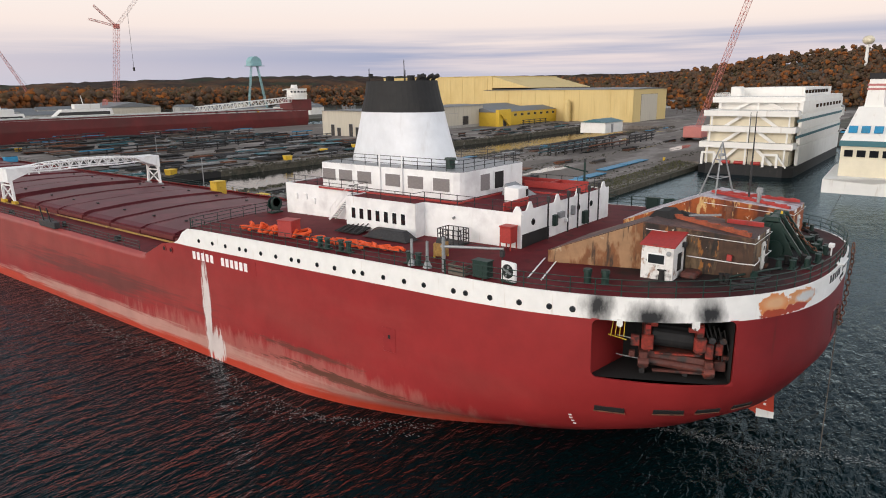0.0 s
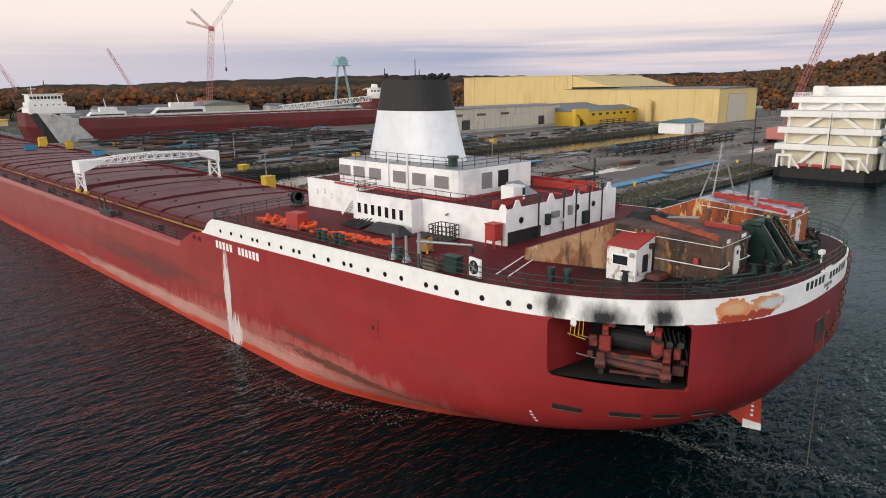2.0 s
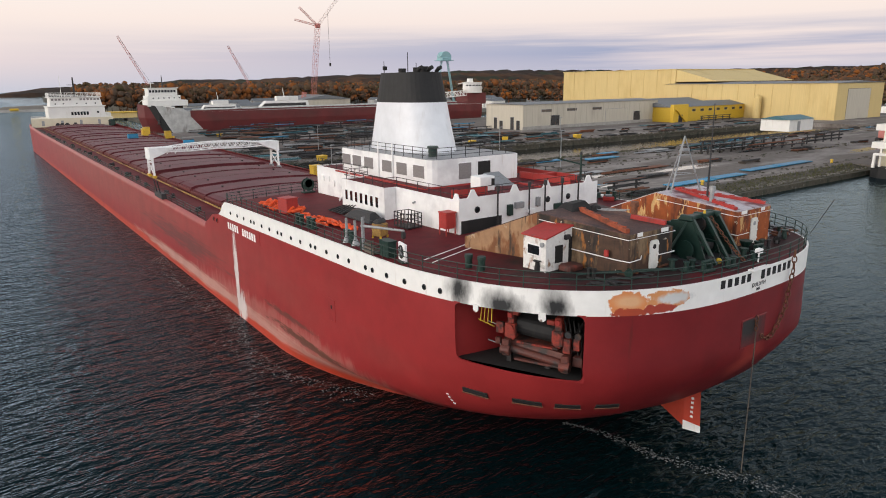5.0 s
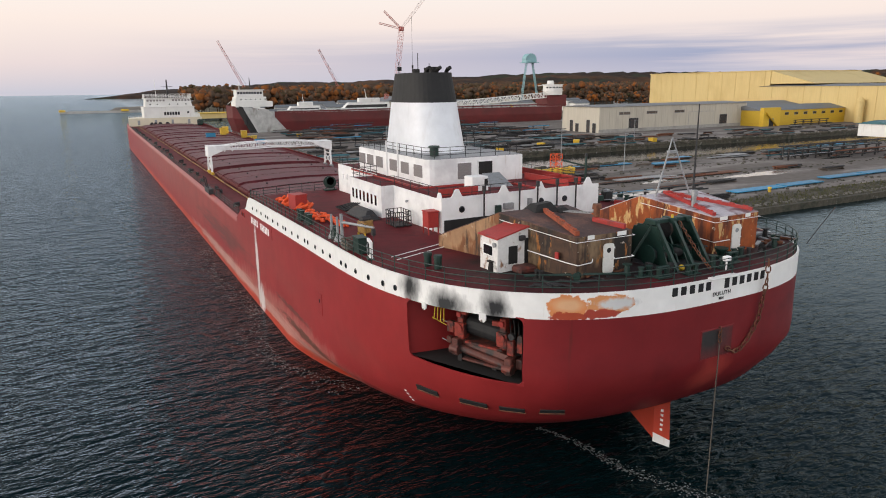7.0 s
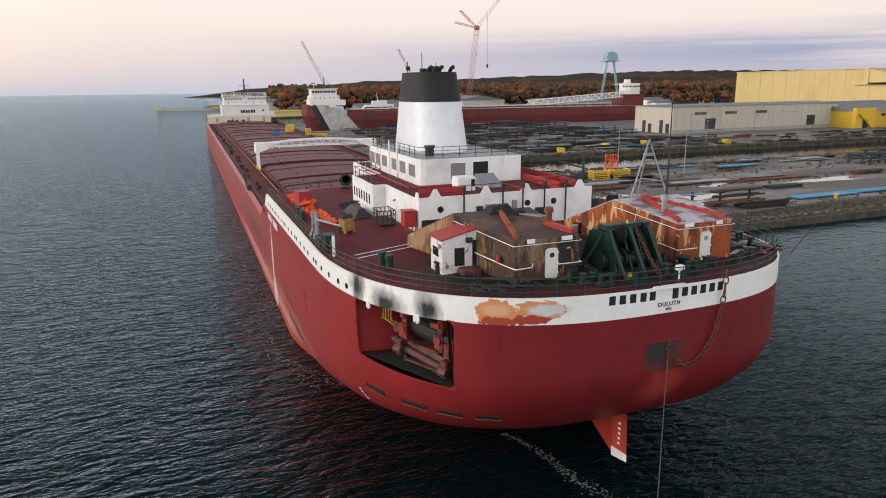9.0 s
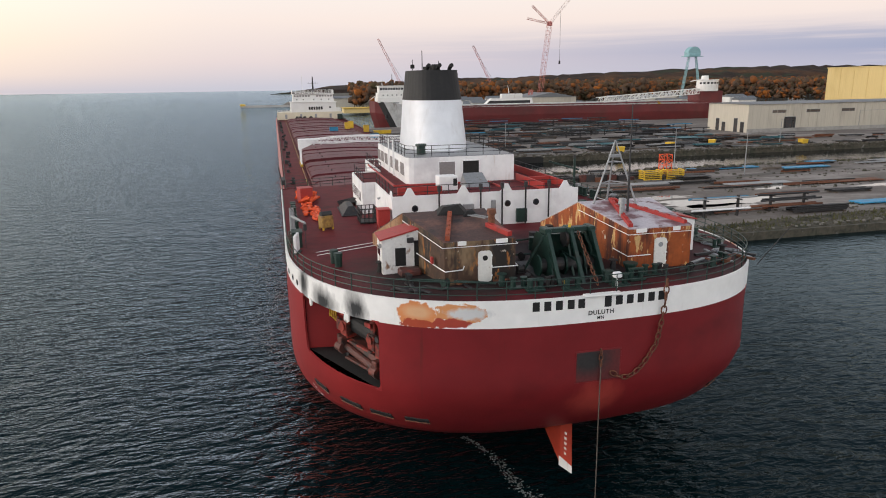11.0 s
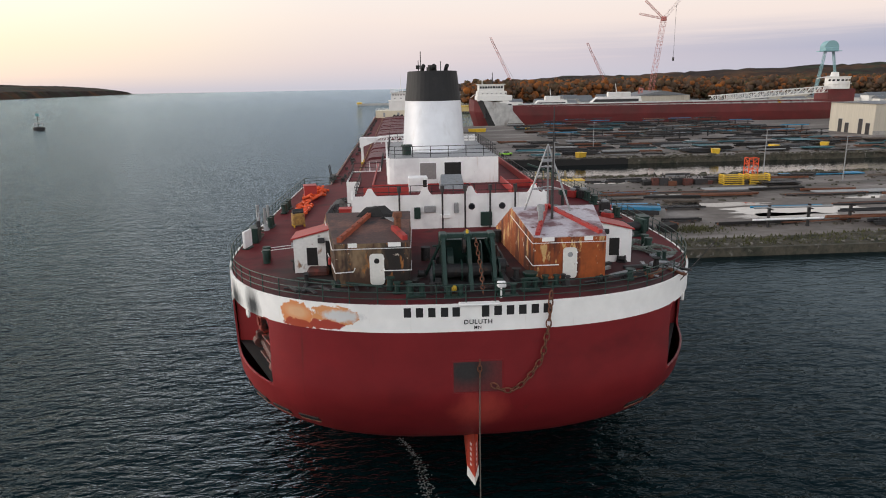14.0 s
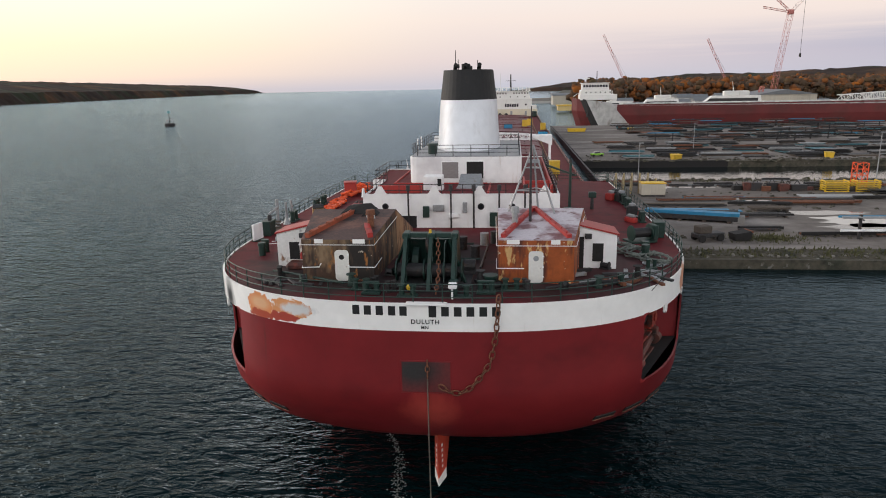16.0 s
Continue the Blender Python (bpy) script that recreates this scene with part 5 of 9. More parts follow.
part("heap", Geo().hexa([(-6.7, 9.3, 16.8), (-4.9, 9.0, 16.8), (-4.4, 10.6, 16.8), (-6.5, 10.9, 16.8), (-6.2, 9.7, 17.25), (-5.3, 9.5, 17.4), (-4.9, 10.4, 17.3), (-6.1, 10.6, 17.2)]).hexa([(-5.2, 8.6, 16.75), (-4.2, 8.8, 16.75), (-4.1, 9.6, 16.75), (-5.1, 9.6, 16.75), (-4.9, 8.9, 17.05), (-4.4, 9.0, 17.0), (-4.4, 9.4, 17.1), (-4.8, 9.4, 17.0)]), SOOT_SHADE, pile)
lad = thing("roof_ladder", "grey steel ladder lying on the burnt roof", "ladder", pose(-4.5, 8.2, 16.85, -4, 0, 14))
for x in (-0.22, 0.22):
    part("stile", Geo().box(x - 0.03, x + 0.03, -1.4, 1.4, 0, 0.06), GREY_STEEL, lad)
for i in range(8):
    part("rung", Geo().box(-0.22, 0.22, -1.25 + 0.35 * i, -1.21 + 0.35 * i, 0.01, 0.05), GREY_STEEL, lad)
thing("roof_vent_pipe", "grey vent pipe standing on the steel roof", "pipe", geo=Geo().cyl((4.4, 6.5, 16.4), (4.4, 6.5, 17.5), 0.16, 0.16, 10).cyl((4.4, 6.5, 17.4), (4.4, 6.5, 17.75), 0.26, 0.22, 10), mat=GREY_STEEL)
thing("roof_vent_pipe", "rusty vent pipe standing on the burnt roof", "pipe", geo=Geo().cyl((-4.1, 6.4, 16.4), (-4.1, 6.4, 17.4), 0.2, 0.2, 10).cyl((-4.1, 6.4, 17.3), (-4.1, 6.4, 17.6), 0.3, 0.26, 10), mat=RUST)


def hut(sgn, mat, label):
    h = thing("equipment_hut", label, "hut", group="small deck huts")
    x0, x1 = (10.45, 7.75)
    y0, y1 = 7.75, 9.75

    def P(x, y, z):
        return (sgn * x, y, z)
    zo, zi = 15.8, 16.45
    part("body", Geo().loft([[P(x0, y0, 13.3), P(x1, y0, 13.3), P(x1, y1, 13.3), P(x0, y1, 13.3)], [P(x0, y0, zo), P(x1, y0, zi), P(x1, y1, zi), P(x0, y1, zo)]], caps=True), mat, h)
    part("roof", Geo().hexa([P(x0 + .12, y0 - .1, zo), P(x1 - .05, y0 - .1, zi + .05), P(x1 - .05, y1 + .1, zi + .05), P(x0 + .12, y1 + .1, zo),
                             P(x0 + .12, y0 - .1, zo + .09), P(x1 - .05, y0 - .1, zi + .14), P(x1 - .05, y1 + .1, zi + .14), P(x0 + .12, y1 + .1, zo + .09)]), BRIGHT_RED, h, "red painted sloping roof")
    o = part("window", Geo().box(-0.58, 0.58, -0.02, 0.03, -0.36, 0.36, 0.02), WHITE, h, at=facing(P(x0, 8.8, 15.0), (sgn, 0, 0)))
    part("pane", Geo().box(-0.5, 0.5, 0.0, 0.045, -0.28, 0.28), GLASS, o)
    # Black panels stand for the shaded inside of window and door.
    part("window_hole", Geo().box(-0.32, 0.32, -0.02, 0.03, -0.55, 0.55), SOOT_SHADE, h, at=facing(P(9.35, y0, 14.75), (0, -1, 0)))
    part("doorway", Geo().box(-0.36, 0.36, -0.02, 0.03, -0.95, 0.95), SOOT_SHADE, h, at=facing(P(8.15, y0, 14.75), (0, -1, 0)))
    part("lamp", Geo().cyl((0, 0, 0), (0, 0.14, 0), 0.12, 0.16, 10), GREY_STEEL, h, at=facing(P(x0, 8.0, 15.45), (sgn, 0, 0)))
    part("vent_box", Geo().box(-0.2, 0.2, -0.02, 0.2, -0.15, 0.15, 0.02), DARK_STEEL, h, at=facing(P(8.75, y0, 15.75), (0, -1, 0)))
    return h


hut(-1, WHITE_BURNT, "scorched white steel hut with a red sloping roof")
hut(1, WHITE, "white steel hut with a red roof beside the rusty house")
thing("open_steel_door", "rusty brown door panel ajar beside the hut", "door", geo=Geo().box(-7.72, -7.66, 6.6, 7.4, 13.8, 15.7, 0.02), mat=RUST_ORANGE)
thing("charred_bin", "burnt rusty bin lying on the deck by the hut", "bin", geo=Geo().box(-9.6, -8.3, 6.6, 7.6, 13.75, 14.2, 0.12), mat=MACHINE_BROWN)

# tripod mast and pole on the starboard house
tri = thing("tripod_mast", "grey three-legged steel mast on the rusty house", "mast")
for bx, by in ((3.9, 9.6), (6.9, 9.0), (5.9, 11.4)):
    part("leg", Geo().cyl((bx, by, 16.6), (5.5, 9.8, 21.0), 0.07, 0.05, 8), GREY_STEEL, tri)
for z in (18.2, 19.6):
    u = (z - 16.6) / 4.4
    q = [Vector((bx + (5.5 - bx) * u, by + (9.8 - by) * u, z)) for bx, by in ((3.9, 9.6), (6.9, 9.0), (5.9, 11.4))]
    for a, b in zip(q, q[1:] + q[:1]):
        part("strut", Geo().cyl(a, b, 0.035, n=6), GREY_STEEL, tri)
part("bracket", Geo().box(5.1, 5.9, 9.6, 9.9, 19.9, 20.1, 0.03), GREY_STEEL, tri)
pole = thing("flag_pole", "thin dark pole on the aft house roof", "pole", geo=Geo().cyl((5.3, 7.44, 16.5), (5.3, 7.44, 23.4), 0.09, 0.03, 8), mat=DARK_STEEL)

# ---------------------------------------------------------------- stern anchor windlass between the houses
wd = thing("anchor_windlass", "dark green steel stern windlass with A-frames and drums", "windlass", pose(-0.45, 0, 13.85))
part("bed", Geo().box(-1.9, 2.5, 2.6, 7.2, 0, 0.22, 0.03), DARK_STEEL, wd)
for x in (-1.15, 0.25, 1.55):
    fr = part("a_frame", Geo().beam((x, 2.0, 0.1), (x, 3.9, 2.75), 0.2).beam((x, 6.6, 0.1), (x, 4.6, 2.75), 0.2).beam((x, 2.8, 1.2), (x, 5.7, 1.2), 0.13).beam((x, 3.3, 0.2), (x, 4.6, 2.6), 0.12), GREEN, wd)
    part("head_block", Geo().box(x - 0.2, x + 0.2, 3.75, 4.7, 2.55, 2.9, 0.06), GREEN, fr)
part("cross_beam", Geo().box(-1.3, 1.7, 4.0, 4.5, 2.6, 2.86, 0.04), GREEN, wd)
for x in (-1.28, 1.62):
    part("side_housing", Geo().prism([(2.6, 0.15), (6.2, 0.15), (5.3, 2.5), (3.7, 2.5)], 0.0, 0.09), GREEN, wd, at=Matrix.Translation((x, 0, 0)) @ pose(0, 0, 0, 90, 0, 90))
part("rear_housing", Geo().hexa([(-1.2, 5.5, 0.2), (1.6, 5.5, 0.2), (1.6, 6.6, 0.2), (-1.2, 6.6, 0.2), (-1.2, 5.0, 2.3), (1.6, 5.0, 2.3), (1.6, 5.7, 2.3), (-1.2, 5.7, 2.3)]), GREEN, wd)
part("sheave", Geo().cyl((-0.05, 4.2, 2.2), (0.1, 4.2, 2.2), 0.5, 0.5, 18), DARK_STEEL, wd)
part("side_plate", Geo().prism([(3.1, 0.3), (5.9, 0.3), (4.7, 2.3), (4.0, 2.3)], 0.0, 0.06), GREEN, wd, at=Matrix.Translation((0.95, 0, 0)) @ pose(0, 0, 0, 90, 0, 90))
part("gear_cover", Geo().cyl((-0.9, 5.0, 0.95), (-0.55, 5.0, 0.95), 0.9, 0.9, 18).box(-0.9, -0.55, 4.3, 5.9, 0.2, 0.9, 0.05), GREEN, wd, "round dark green gear cover")
dr = part("drum", Geo().cyl((-1.7, 3.9, 0.8), (1.9, 3.9, 0.8), 0.38, 0.38, 16), DARK_STEEL, wd)
for x in (-1.75, -0.2, 0.9, 1.9):
    part("flange", Geo().cyl((x, 3.9, 0.8), (x + 0.09, 3.9, 0.8), 0.62, 0.62, 18), GREEN, dr)
part("motor", Geo().cyl((1.9, 5.6, 0.6), (2.6, 5.6, 0.6), 0.36, 0.36, 14).box(1.9, 2.6, 5.2, 6.0, 0, 0.4, 0.03), DARK_STEEL, wd)
for x, y in ((-2.2, 5.0), (2.2, 3.4)):
    part("diagonal_brace", Geo().beam((x, y, 0.1), (x * 0.55, 4.2, 2.5), 0.13), GREEN, wd)
part("brake_lamp", Geo().cyl((0.2, 3.95, 2.85), (0.2, 3.95, 3.1), 0.09, 0.07, 8), YELLOW, wd, "small yellow lamp")
part("brake_lever", Geo().beam((0.3, 2.5, 0.1), (0.25, 3.4, 1.9), 0.07), GREEN, wd)
chain("windlass_chain", "rusty chain running down from the windlass head", [(0.2, 3.7, 16.4), (0.35, 2.4, 14.9), (0.3, 1.2, 14.0)], 0.3)
for x, y in ((-3.2, 1.6), (2.9, 1.9)):
    o = thing("mooring_fairlead", "dark green roller fairlead at the stern rail", "fairlead", pose(x, y, deck_z(x, y)), group="stern fairleads")
    part("base", Geo().box(-0.5, 0.5, -0.3, 0.3, 0, 0.15, 0.03), GREEN, o)
    for dx in (-0.3, 0.3):
        part("roller", Geo().cyl((dx, 0, 0.15), (dx, 0, 0.6), 0.15, 0.15, 12), GREEN, o)
    part("cap", Geo().box(-0.45, 0.45, -0.12, 0.12, 0.6, 0.7, 0.02), GREEN, o)
for x, y in ((-3.9, 2.3), (4.2, 2.6), (-1.2, 1.3), (1.6, 1.3)):
    o = thing("mooring_bitts", "pair of dark green mooring bitts on the deck", "bitts", pose(x, y, deck_z(x, y)), group="mooring bitts")
    part("base", Geo().box(-0.55, 0.55, -0.25, 0.25, 0, 0.08, 0.02), GREEN, o)
    for dx in (-0.3, 0.3):
        b = part("bollard", Geo().cyl((dx, 0, 0.08), (dx, 0, 0.55), 0.15, 0.14, 12), GREEN, o)
        part("bollard_head", Geo().cyl((dx, 0, 0.55), (dx, 0, 0.62), 0.2, 0.2, 12), GREEN, b)
thing("stern_light_box", "small white lamp box on a stand at the stern", "lamp", geo=Geo().box(1.0, 1.45, 0.75, 1.1, 14.5, 14.8, 0.05).cyl((1.2, 0.9, 13.9), (1.2, 0.9, 14.5), 0.05, n=8), mat=WHITE)
thing("stern_roller", "white steel roller guide on the stern edge", "fairlead", geo=Geo().box(-1.1, 1.0, -0.2, 0.25, 13.9, 14.0, 0.03), mat=HULL_WHITE)
thing("yellow_float", "small yellow plastic float on the deck", "float", geo=Geo().sphere((-1.2, 2.1, 14.15), 0.2), mat=YELLOW)
thing("capstan", "dark green capstan on the stern deck", "capstan", geo=Geo().cyl((3.1, 2.9, 13.85), (3.1, 2.9, 14.2), 0.35, 0.25, 14).cyl((3.1, 2.9, 14.2), (3.1, 2.9, 14.6), 0.22, 0.4, 14).cyl((3.1, 2.9, 14.6), (3.1, 2.9, 14.68), 0.42, 0.42, 14), mat=GREEN)


def coil(cx, cy, r, n, label, mat, seed):
    rnd = random.Random(seed)
    g = Geo()
    pts = []
    for i in range(n * 12):
        a = 2 * math.pi * i / 12
        rr = r * (1 + 0.25 * math.sin(i * 0.37 + seed)) * (0.7 + 0.5 * rnd.random() * 0.3)
        pts.append((cx + rr * math.cos(a), cy + 0.8 * rr * math.sin(a), deck_z(cx, cy) + 0.06 + 0.02 * (i // 12)))
    g.tube(pts, 0.05, 5)
    return thing("rope_coil", label, "rope", geo=g, mat=mat)


coil(12.2, 6.6, 0.9, 5, "grey mooring rope coiled loosely on deck", GREY_STEEL, 1)
coil(13.0, 9.2, 0.8, 4, "grey mooring rope coiled loosely on deck", GREY_STEEL, 2)
for i in range(16):
    rnd = random.Random(40 + i)
    x, y = rnd.uniform(7.5, 12.8), rnd.uniform(2.6, 6.5)
    thing("deck_scrap", "charred steel scrap lying on the deck", "scrap", pose(x, max(y, 2.2 + 0.02 * x * x), deck_z(x, y) + 0.02, 0, 0, rnd.uniform(0, 180)),
          geo=Geo().box(-rnd.uniform(.3, 1.1), rnd.uniform(.3, 1.1), -0.12, 0.12, 0, rnd.uniform(0.06, 0.22), 0.02), mat=rnd.choice([RUST, DARK_STEEL, DARK_STEEL, GREY_STEEL]), group="deck scrap")
for i in range(12):
    rnd = random.Random(80 + i)
    x, y = rnd.uniform(-10.5, -2.5), rnd.uniform(2.3, 3.6)
    thing("deck_scrap", "charred steel scrap lying on the deck", "scrap", pose(x, y + 0.012 * x * x, deck_z(x, y) + 0.02, 0, 0, rnd.uniform(0, 180)),
          geo=Geo().box(-rnd.uniform(.2, .8), rnd.uniform(.2, .8), -0.1, 0.1, 0, rnd.uniform(0.05, 0.16), 0.02), mat=rnd.choice([RUST, DARK_STEEL, DARK_STEEL]), group="deck scrap")

# ---------------------------------------------------------------- port and starboard poop deck fittings
for sgn in (-1, 1):
    for x, y in ((12.95, 12.15), (12.78, 11.05)):
        o = thing("deck_ventilator", "green cylindrical ventilator standing on the red deck", "ventilator", pose(sgn * x, y, deck_z(x, y) - 0.02), group="deck ventilators")
        part("trunk", Geo().cyl((0, 0, 0), (0, 0, 0.78), 0.24, 0.24, 14), GREEN, o)
        part("cap", Geo().cyl((0, 0, 0.72), (0, 0, 0.92), 0.29, 0.27, 14), GREEN, o)
    for y in (34.0, 31.6, 24.6):
        o = thing("mooring_bitts", "pair of dark green mooring bitts on the deck", "bitts", pose(sgn * 15.0, y, deck_z(15, y), 0, 0, 90), group="mooring bitts")
        part("base", Geo().box(-0.75, 0.75, -0.3, 0.3, 0, 0.1, 0.02), GREEN, o)
        for dx in (-0.42, 0.42):
            b = part("bollard", Geo().cyl((dx, 0, 0.1), (dx, 0, 0.8), 0.22, 0.2, 12), GREEN, o)
            part("bollard_head", Geo().cyl((dx, 0, 0.8), (dx, 0, 0.9), 0.27, 0.27, 12), GREEN, b)
    o = thing("deck_locker", "dark green locker standing at the deck edge", "locker", pose(sgn * 15.1, 18.6, deck_z(15.1, 18.6)), group="deck lockers")
    part("body", Geo().box(-0.35, 0.35, -0.6, 0.6, 0, 1.1, 0.04), GREEN, o)
    part("lid", Geo().box(-0.4, 0.4, -0.65, 0.65, 1.1, 1.18, 0.02), GREEN, o)
    o = thing("mooring_winch", "dark green mooring winch on the deck", "winch", pose(sgn * 13.4, 16.4 if sgn > 0 else 14.6, deck_z(13, 16), 0, 0, 20)) if sgn > 0 else None
    if o:
        part("bed", Geo().box(-1.0, 1.0, -0.7, 0.7, 0, 0.15, 0.02), GREEN, o)
        part("drum", Geo().cyl((-0.7, 0, 0.65), (0.7, 0, 0.65), 0.35, 0.35, 14), DARK_STEEL, o)
        for x in (-0.75, 0.7):
            part("flange", Geo().cyl((x, 0, 0.65), (x + 0.06, 0, 0.65), 0.58, 0.58, 16), GREEN, o)
        part("gearbox", Geo().box(0.8, 1.2, -0.5, 0.5, 0.1, 1.2, 0.06), GREEN, o)
# ring fan stand
o = thing("ring_fan", "white square panel with a black round fan at the rail", "fan", pose(-15.2, 16.5, deck_z(15.2, 16.5), 0, 0, -12))
part("panel", Geo().box(-0.1, 0.1, -0.62, 0.62, 0.1, 1.35, 0.04), WHITE, o)
part("ring", Geo().cyl((-0.16, 0, 0.75), (-0.1, 0, 0.75), 0.46, 0.46, 20), BLACK, o)
for i in range(4):
    a = radians(90 * i + 20)
    part("blade", Geo().beam((-0.18, 0, 0.75), (-0.18, 0.38 * math.cos(a), 0.75 + 0.38 * math.sin(a)), 0.03, 0.14), GREY_STEEL, o)
part("foot", Geo().box(-0.25, 0.25, -0.5, 0.5, 0, 0.1, 0.02), GREEN, o)
# davit crane
o = thing("deck_davit", "grey steel davit crane with a level arm", "davit", pose(-15.4, 21.6, deck_z(15.4, 21.6)))
part("post", Geo().cyl((0, 0, 0), (0, 0, 2.4), 0.14, 0.12, 12), GREY_STEEL, o)
part("arm", Geo().cyl((0, 0.2, 1.75), (0.9, -4.2, 2.0), 0.11, 0.08, 10), GREY_STEEL, o)
part("hook_block", Geo().box(0.75, 1.0, -4.3, -4.0, 1.45, 1.9, 0.04), DARK_STEEL, o)
part("stay", Geo().cyl((0, 0, 2.4), (0.7, -3.4, 2.0), 0.02, n=6), DARK_STEEL, o)
part("fall", Geo().cyl((0.87, -4.15, 0.1), (0.87, -4.15, 1.5), 0.02, n=6), DARK_STEEL, o)
for y in (23.2, 24.6):
    o = thing("vent_mast", "thin grey vent post at the deck edge", "post", pose(-15.2, y, deck_z(15.2, y)), group="vent posts")
    part("pipe", Geo().cyl((0, 0, 0), (0, 0, 1.9), 0.12, 0.1, 10), GREY_STEEL, o)
    part("foot", Geo().cyl((0, 0, 0), (0, 0, 0.5), 0.35, 0.14, 10), GREY_STEEL, o)
o = thing("yellow_hoist", "rusty yellow steel hoist frame on the deck", "hoist", pose(-12.6, 24.0, deck_z(12.6, 24), 0, 0, 20))
part("body", Geo().box(-0.5, 0.5, -0.45, 0.45, 0.15, 1.15, 0.06), RAIL_OCHRE, o)
part("drum", Geo().cyl((-0.45, 0, 1.25), (0.45, 0, 1.25), 0.25, 0.25, 12), DARK_STEEL, o)
for x in (-0.42, 0.42):
    for y in (-0.38, 0.38):
        part("foot", Geo().box(x - 0.06, x + 0.06, y - 0.06, y + 0.06, 0, 0.2), YELLOW, o)
o = thing("wooden_crate", "open pale wooden crate at the rail", "crate", pose(-15.3, 20.3, deck_z(15.3, 20.3)))
for z in (0.05, 0.3, 0.55):
    part("slat", Geo().box(-0.4, 0.4, -0.7, -0.65, z, z + 0.16), TIMBER, o)
    part("slat", Geo().box(-0.4, 0.4, 0.65, 0.7, z, z + 0.16), TIMBER, o)
    part("slat", Geo().box(-0.42, -0.37, -0.65, 0.65, z, z + 0.16), TIMBER, o)
part("floor", Geo().box(-0.4, 0.4, -0.65, 0.65, 0, 0.05), TIMBER, o)
# red fire station and cage beside the house
o = thing("fire_box", "bright red fire equipment box on legs", "box", pose(-8.3, 20.9, deck_z(8.2, 20.9)))
part("body", Geo().box(-0.5, 0.45, -0.5, 0.5, 0.55, 1.75, 0.04), BRIGHT_RED, o)
part("lid", Geo().box(-0.55, 0.5, -0.55, 0.55, 1.75, 1.85, 0.03), BRIGHT_RED, o)
for x in (-0.45, 0.4):
    for y in (-0.45, 0.45):
        part("leg", Geo().box(x - 0.04, x + 0.04, y - 0.04, y + 0.04, 0, 0.6), BRIGHT_RED, o)
o = thing("steel_cage", "dark rusty steel mesh cage on the deck", "cage", pose(-9.0, 25.6, deck_z(9, 25.6)))
part("base", Geo().box(-0.7, 0.7, -1.0, 1.0, 0.05, 0.15, 0.02), DARK_STEEL, o)
for x in (-0.7, 0.7):
    for y in (-1, -0.5, 0, 0.5, 1):
        part("bar", Geo().box(x - 0.03, x + 0.03, y - 0.03, y + 0.03, 0, 1.3), DARK_STEEL, o)
for y in (-1, 1):
    for x in (-0.35, 0, 0.35):
        part("bar", Geo().box(x - 0.03, x + 0.03, y - 0.03, y + 0.03, 0, 1.3), DARK_STEEL, o)
for z in (0.45, 0.85, 1.25):
    part("ring", Geo().box(-0.72, 0.72, -1.02, -0.97, z, z + 0.05).box(-0.72, 0.72, 0.97, 1.02, z, z + 0.05).box(-0.74, -0.69, -1, 1, z, z + 0.05).box(0.69, 0.74, -1, 1, z, z + 0.05), DARK_STEEL, o)
o = thing("machinery_cover", "dark folded steel machinery cover on the deck", "cover", pose(-9.9, 31.4, deck_z(9.9, 31.4)))
part("panel", Geo().hexa([(-0.9, -2.4, 0), (0.7, -2.4, 0), (0.7, 2.4, 0), (-0.9, 2.4, 0), (-0.3, -1.6, 0.75), (0.2, -1.6, 0.8), (0.2, 1.6, 0.75), (-0.3, 1.6, 0.7)]), DARK_STEEL, o)
part("rim", Geo().box(-0.95, 0.75, -2.45, 2.45, 0, 0.08, 0.02), DARK_STEEL, o)
o = thing("folded_awning", "dark collapsed frame and netting on the deck", "frame", pose(-9.6, 36.2, deck_z(9.6, 36.2)))
for i in range(5):
    part("slat", Geo().beam((-0.9, -1.4 + 0.6 * i, 0.1), (0.8, -1.2 + 0.6 * i, 0.7 - 0.08 * i), 0.08), DARK_STEEL, o)
part("net", Geo().hexa([(-0.9, -1.5, 0.02), (0.8, -1.5, 0.35), (0.8, 1.4, 0.3), (-0.9, 1.4, 0.02), (-0.9, -1.5, 0.08), (0.8, -1.5, 0.42), (0.8, 1.4, 0.36), (-0.9, 1.4, 0.08)]), SOOT_SHADE, o)
# orange containment boom, heaped
boom = thing("spill_boom", "crumpled orange oil spill boom heaped along the deck", "boom")
for k, (x, y0, y1, wide, rise) in enumerate(((-13.9, 46.4, 40.6, 0.7, 0.55), (-13.2, 46.0, 39.2, 0.8, 0.6), (-12.7, 44.6, 38.0, 0.6, 0.4), (-13.6, 43.0, 37.2, 0.7, 0.5),
                                             (-13.9, 37.4, 30.6, 0.35, 0.15), (-13.3, 36.6, 28.8, 0.35, 0.18), (-12.8, 34.6, 27.4, 0.3, 0.12), (-13.1, 32.0, 28.0, 0.4, 0.12))):
    rnd = random.Random(k)
    n = int((y0 - y1) * 3.2)
    pts = []
    for i in range(n):
        y = y0 + (y1 - y0) * i / (n - 1)
        xx = x + wide * math.sin(1.7 * i + k) * rnd.uniform(0.3, 1.0)
        pts.append((xx, y + rnd.uniform(-.3, .3), deck_z(xx, y) + 0.15 + rise * rnd.random() ** 1.5))
    part("boom_section", Geo().tube(pts, 0.15 if k < 4 else 0.12, 7), ORANGE, boom)
o = thing("red_crate", "dark red steel box on the deck among orange booms", "crate", pose(-13.6, 39.9, deck_z(13.6, 39.9), 0, 0, 12))
part("body", Geo().box(-0.65, 0.65, -0.75, 0.75, 0, 1.45, 0.04), BRIGHT_RED, o)
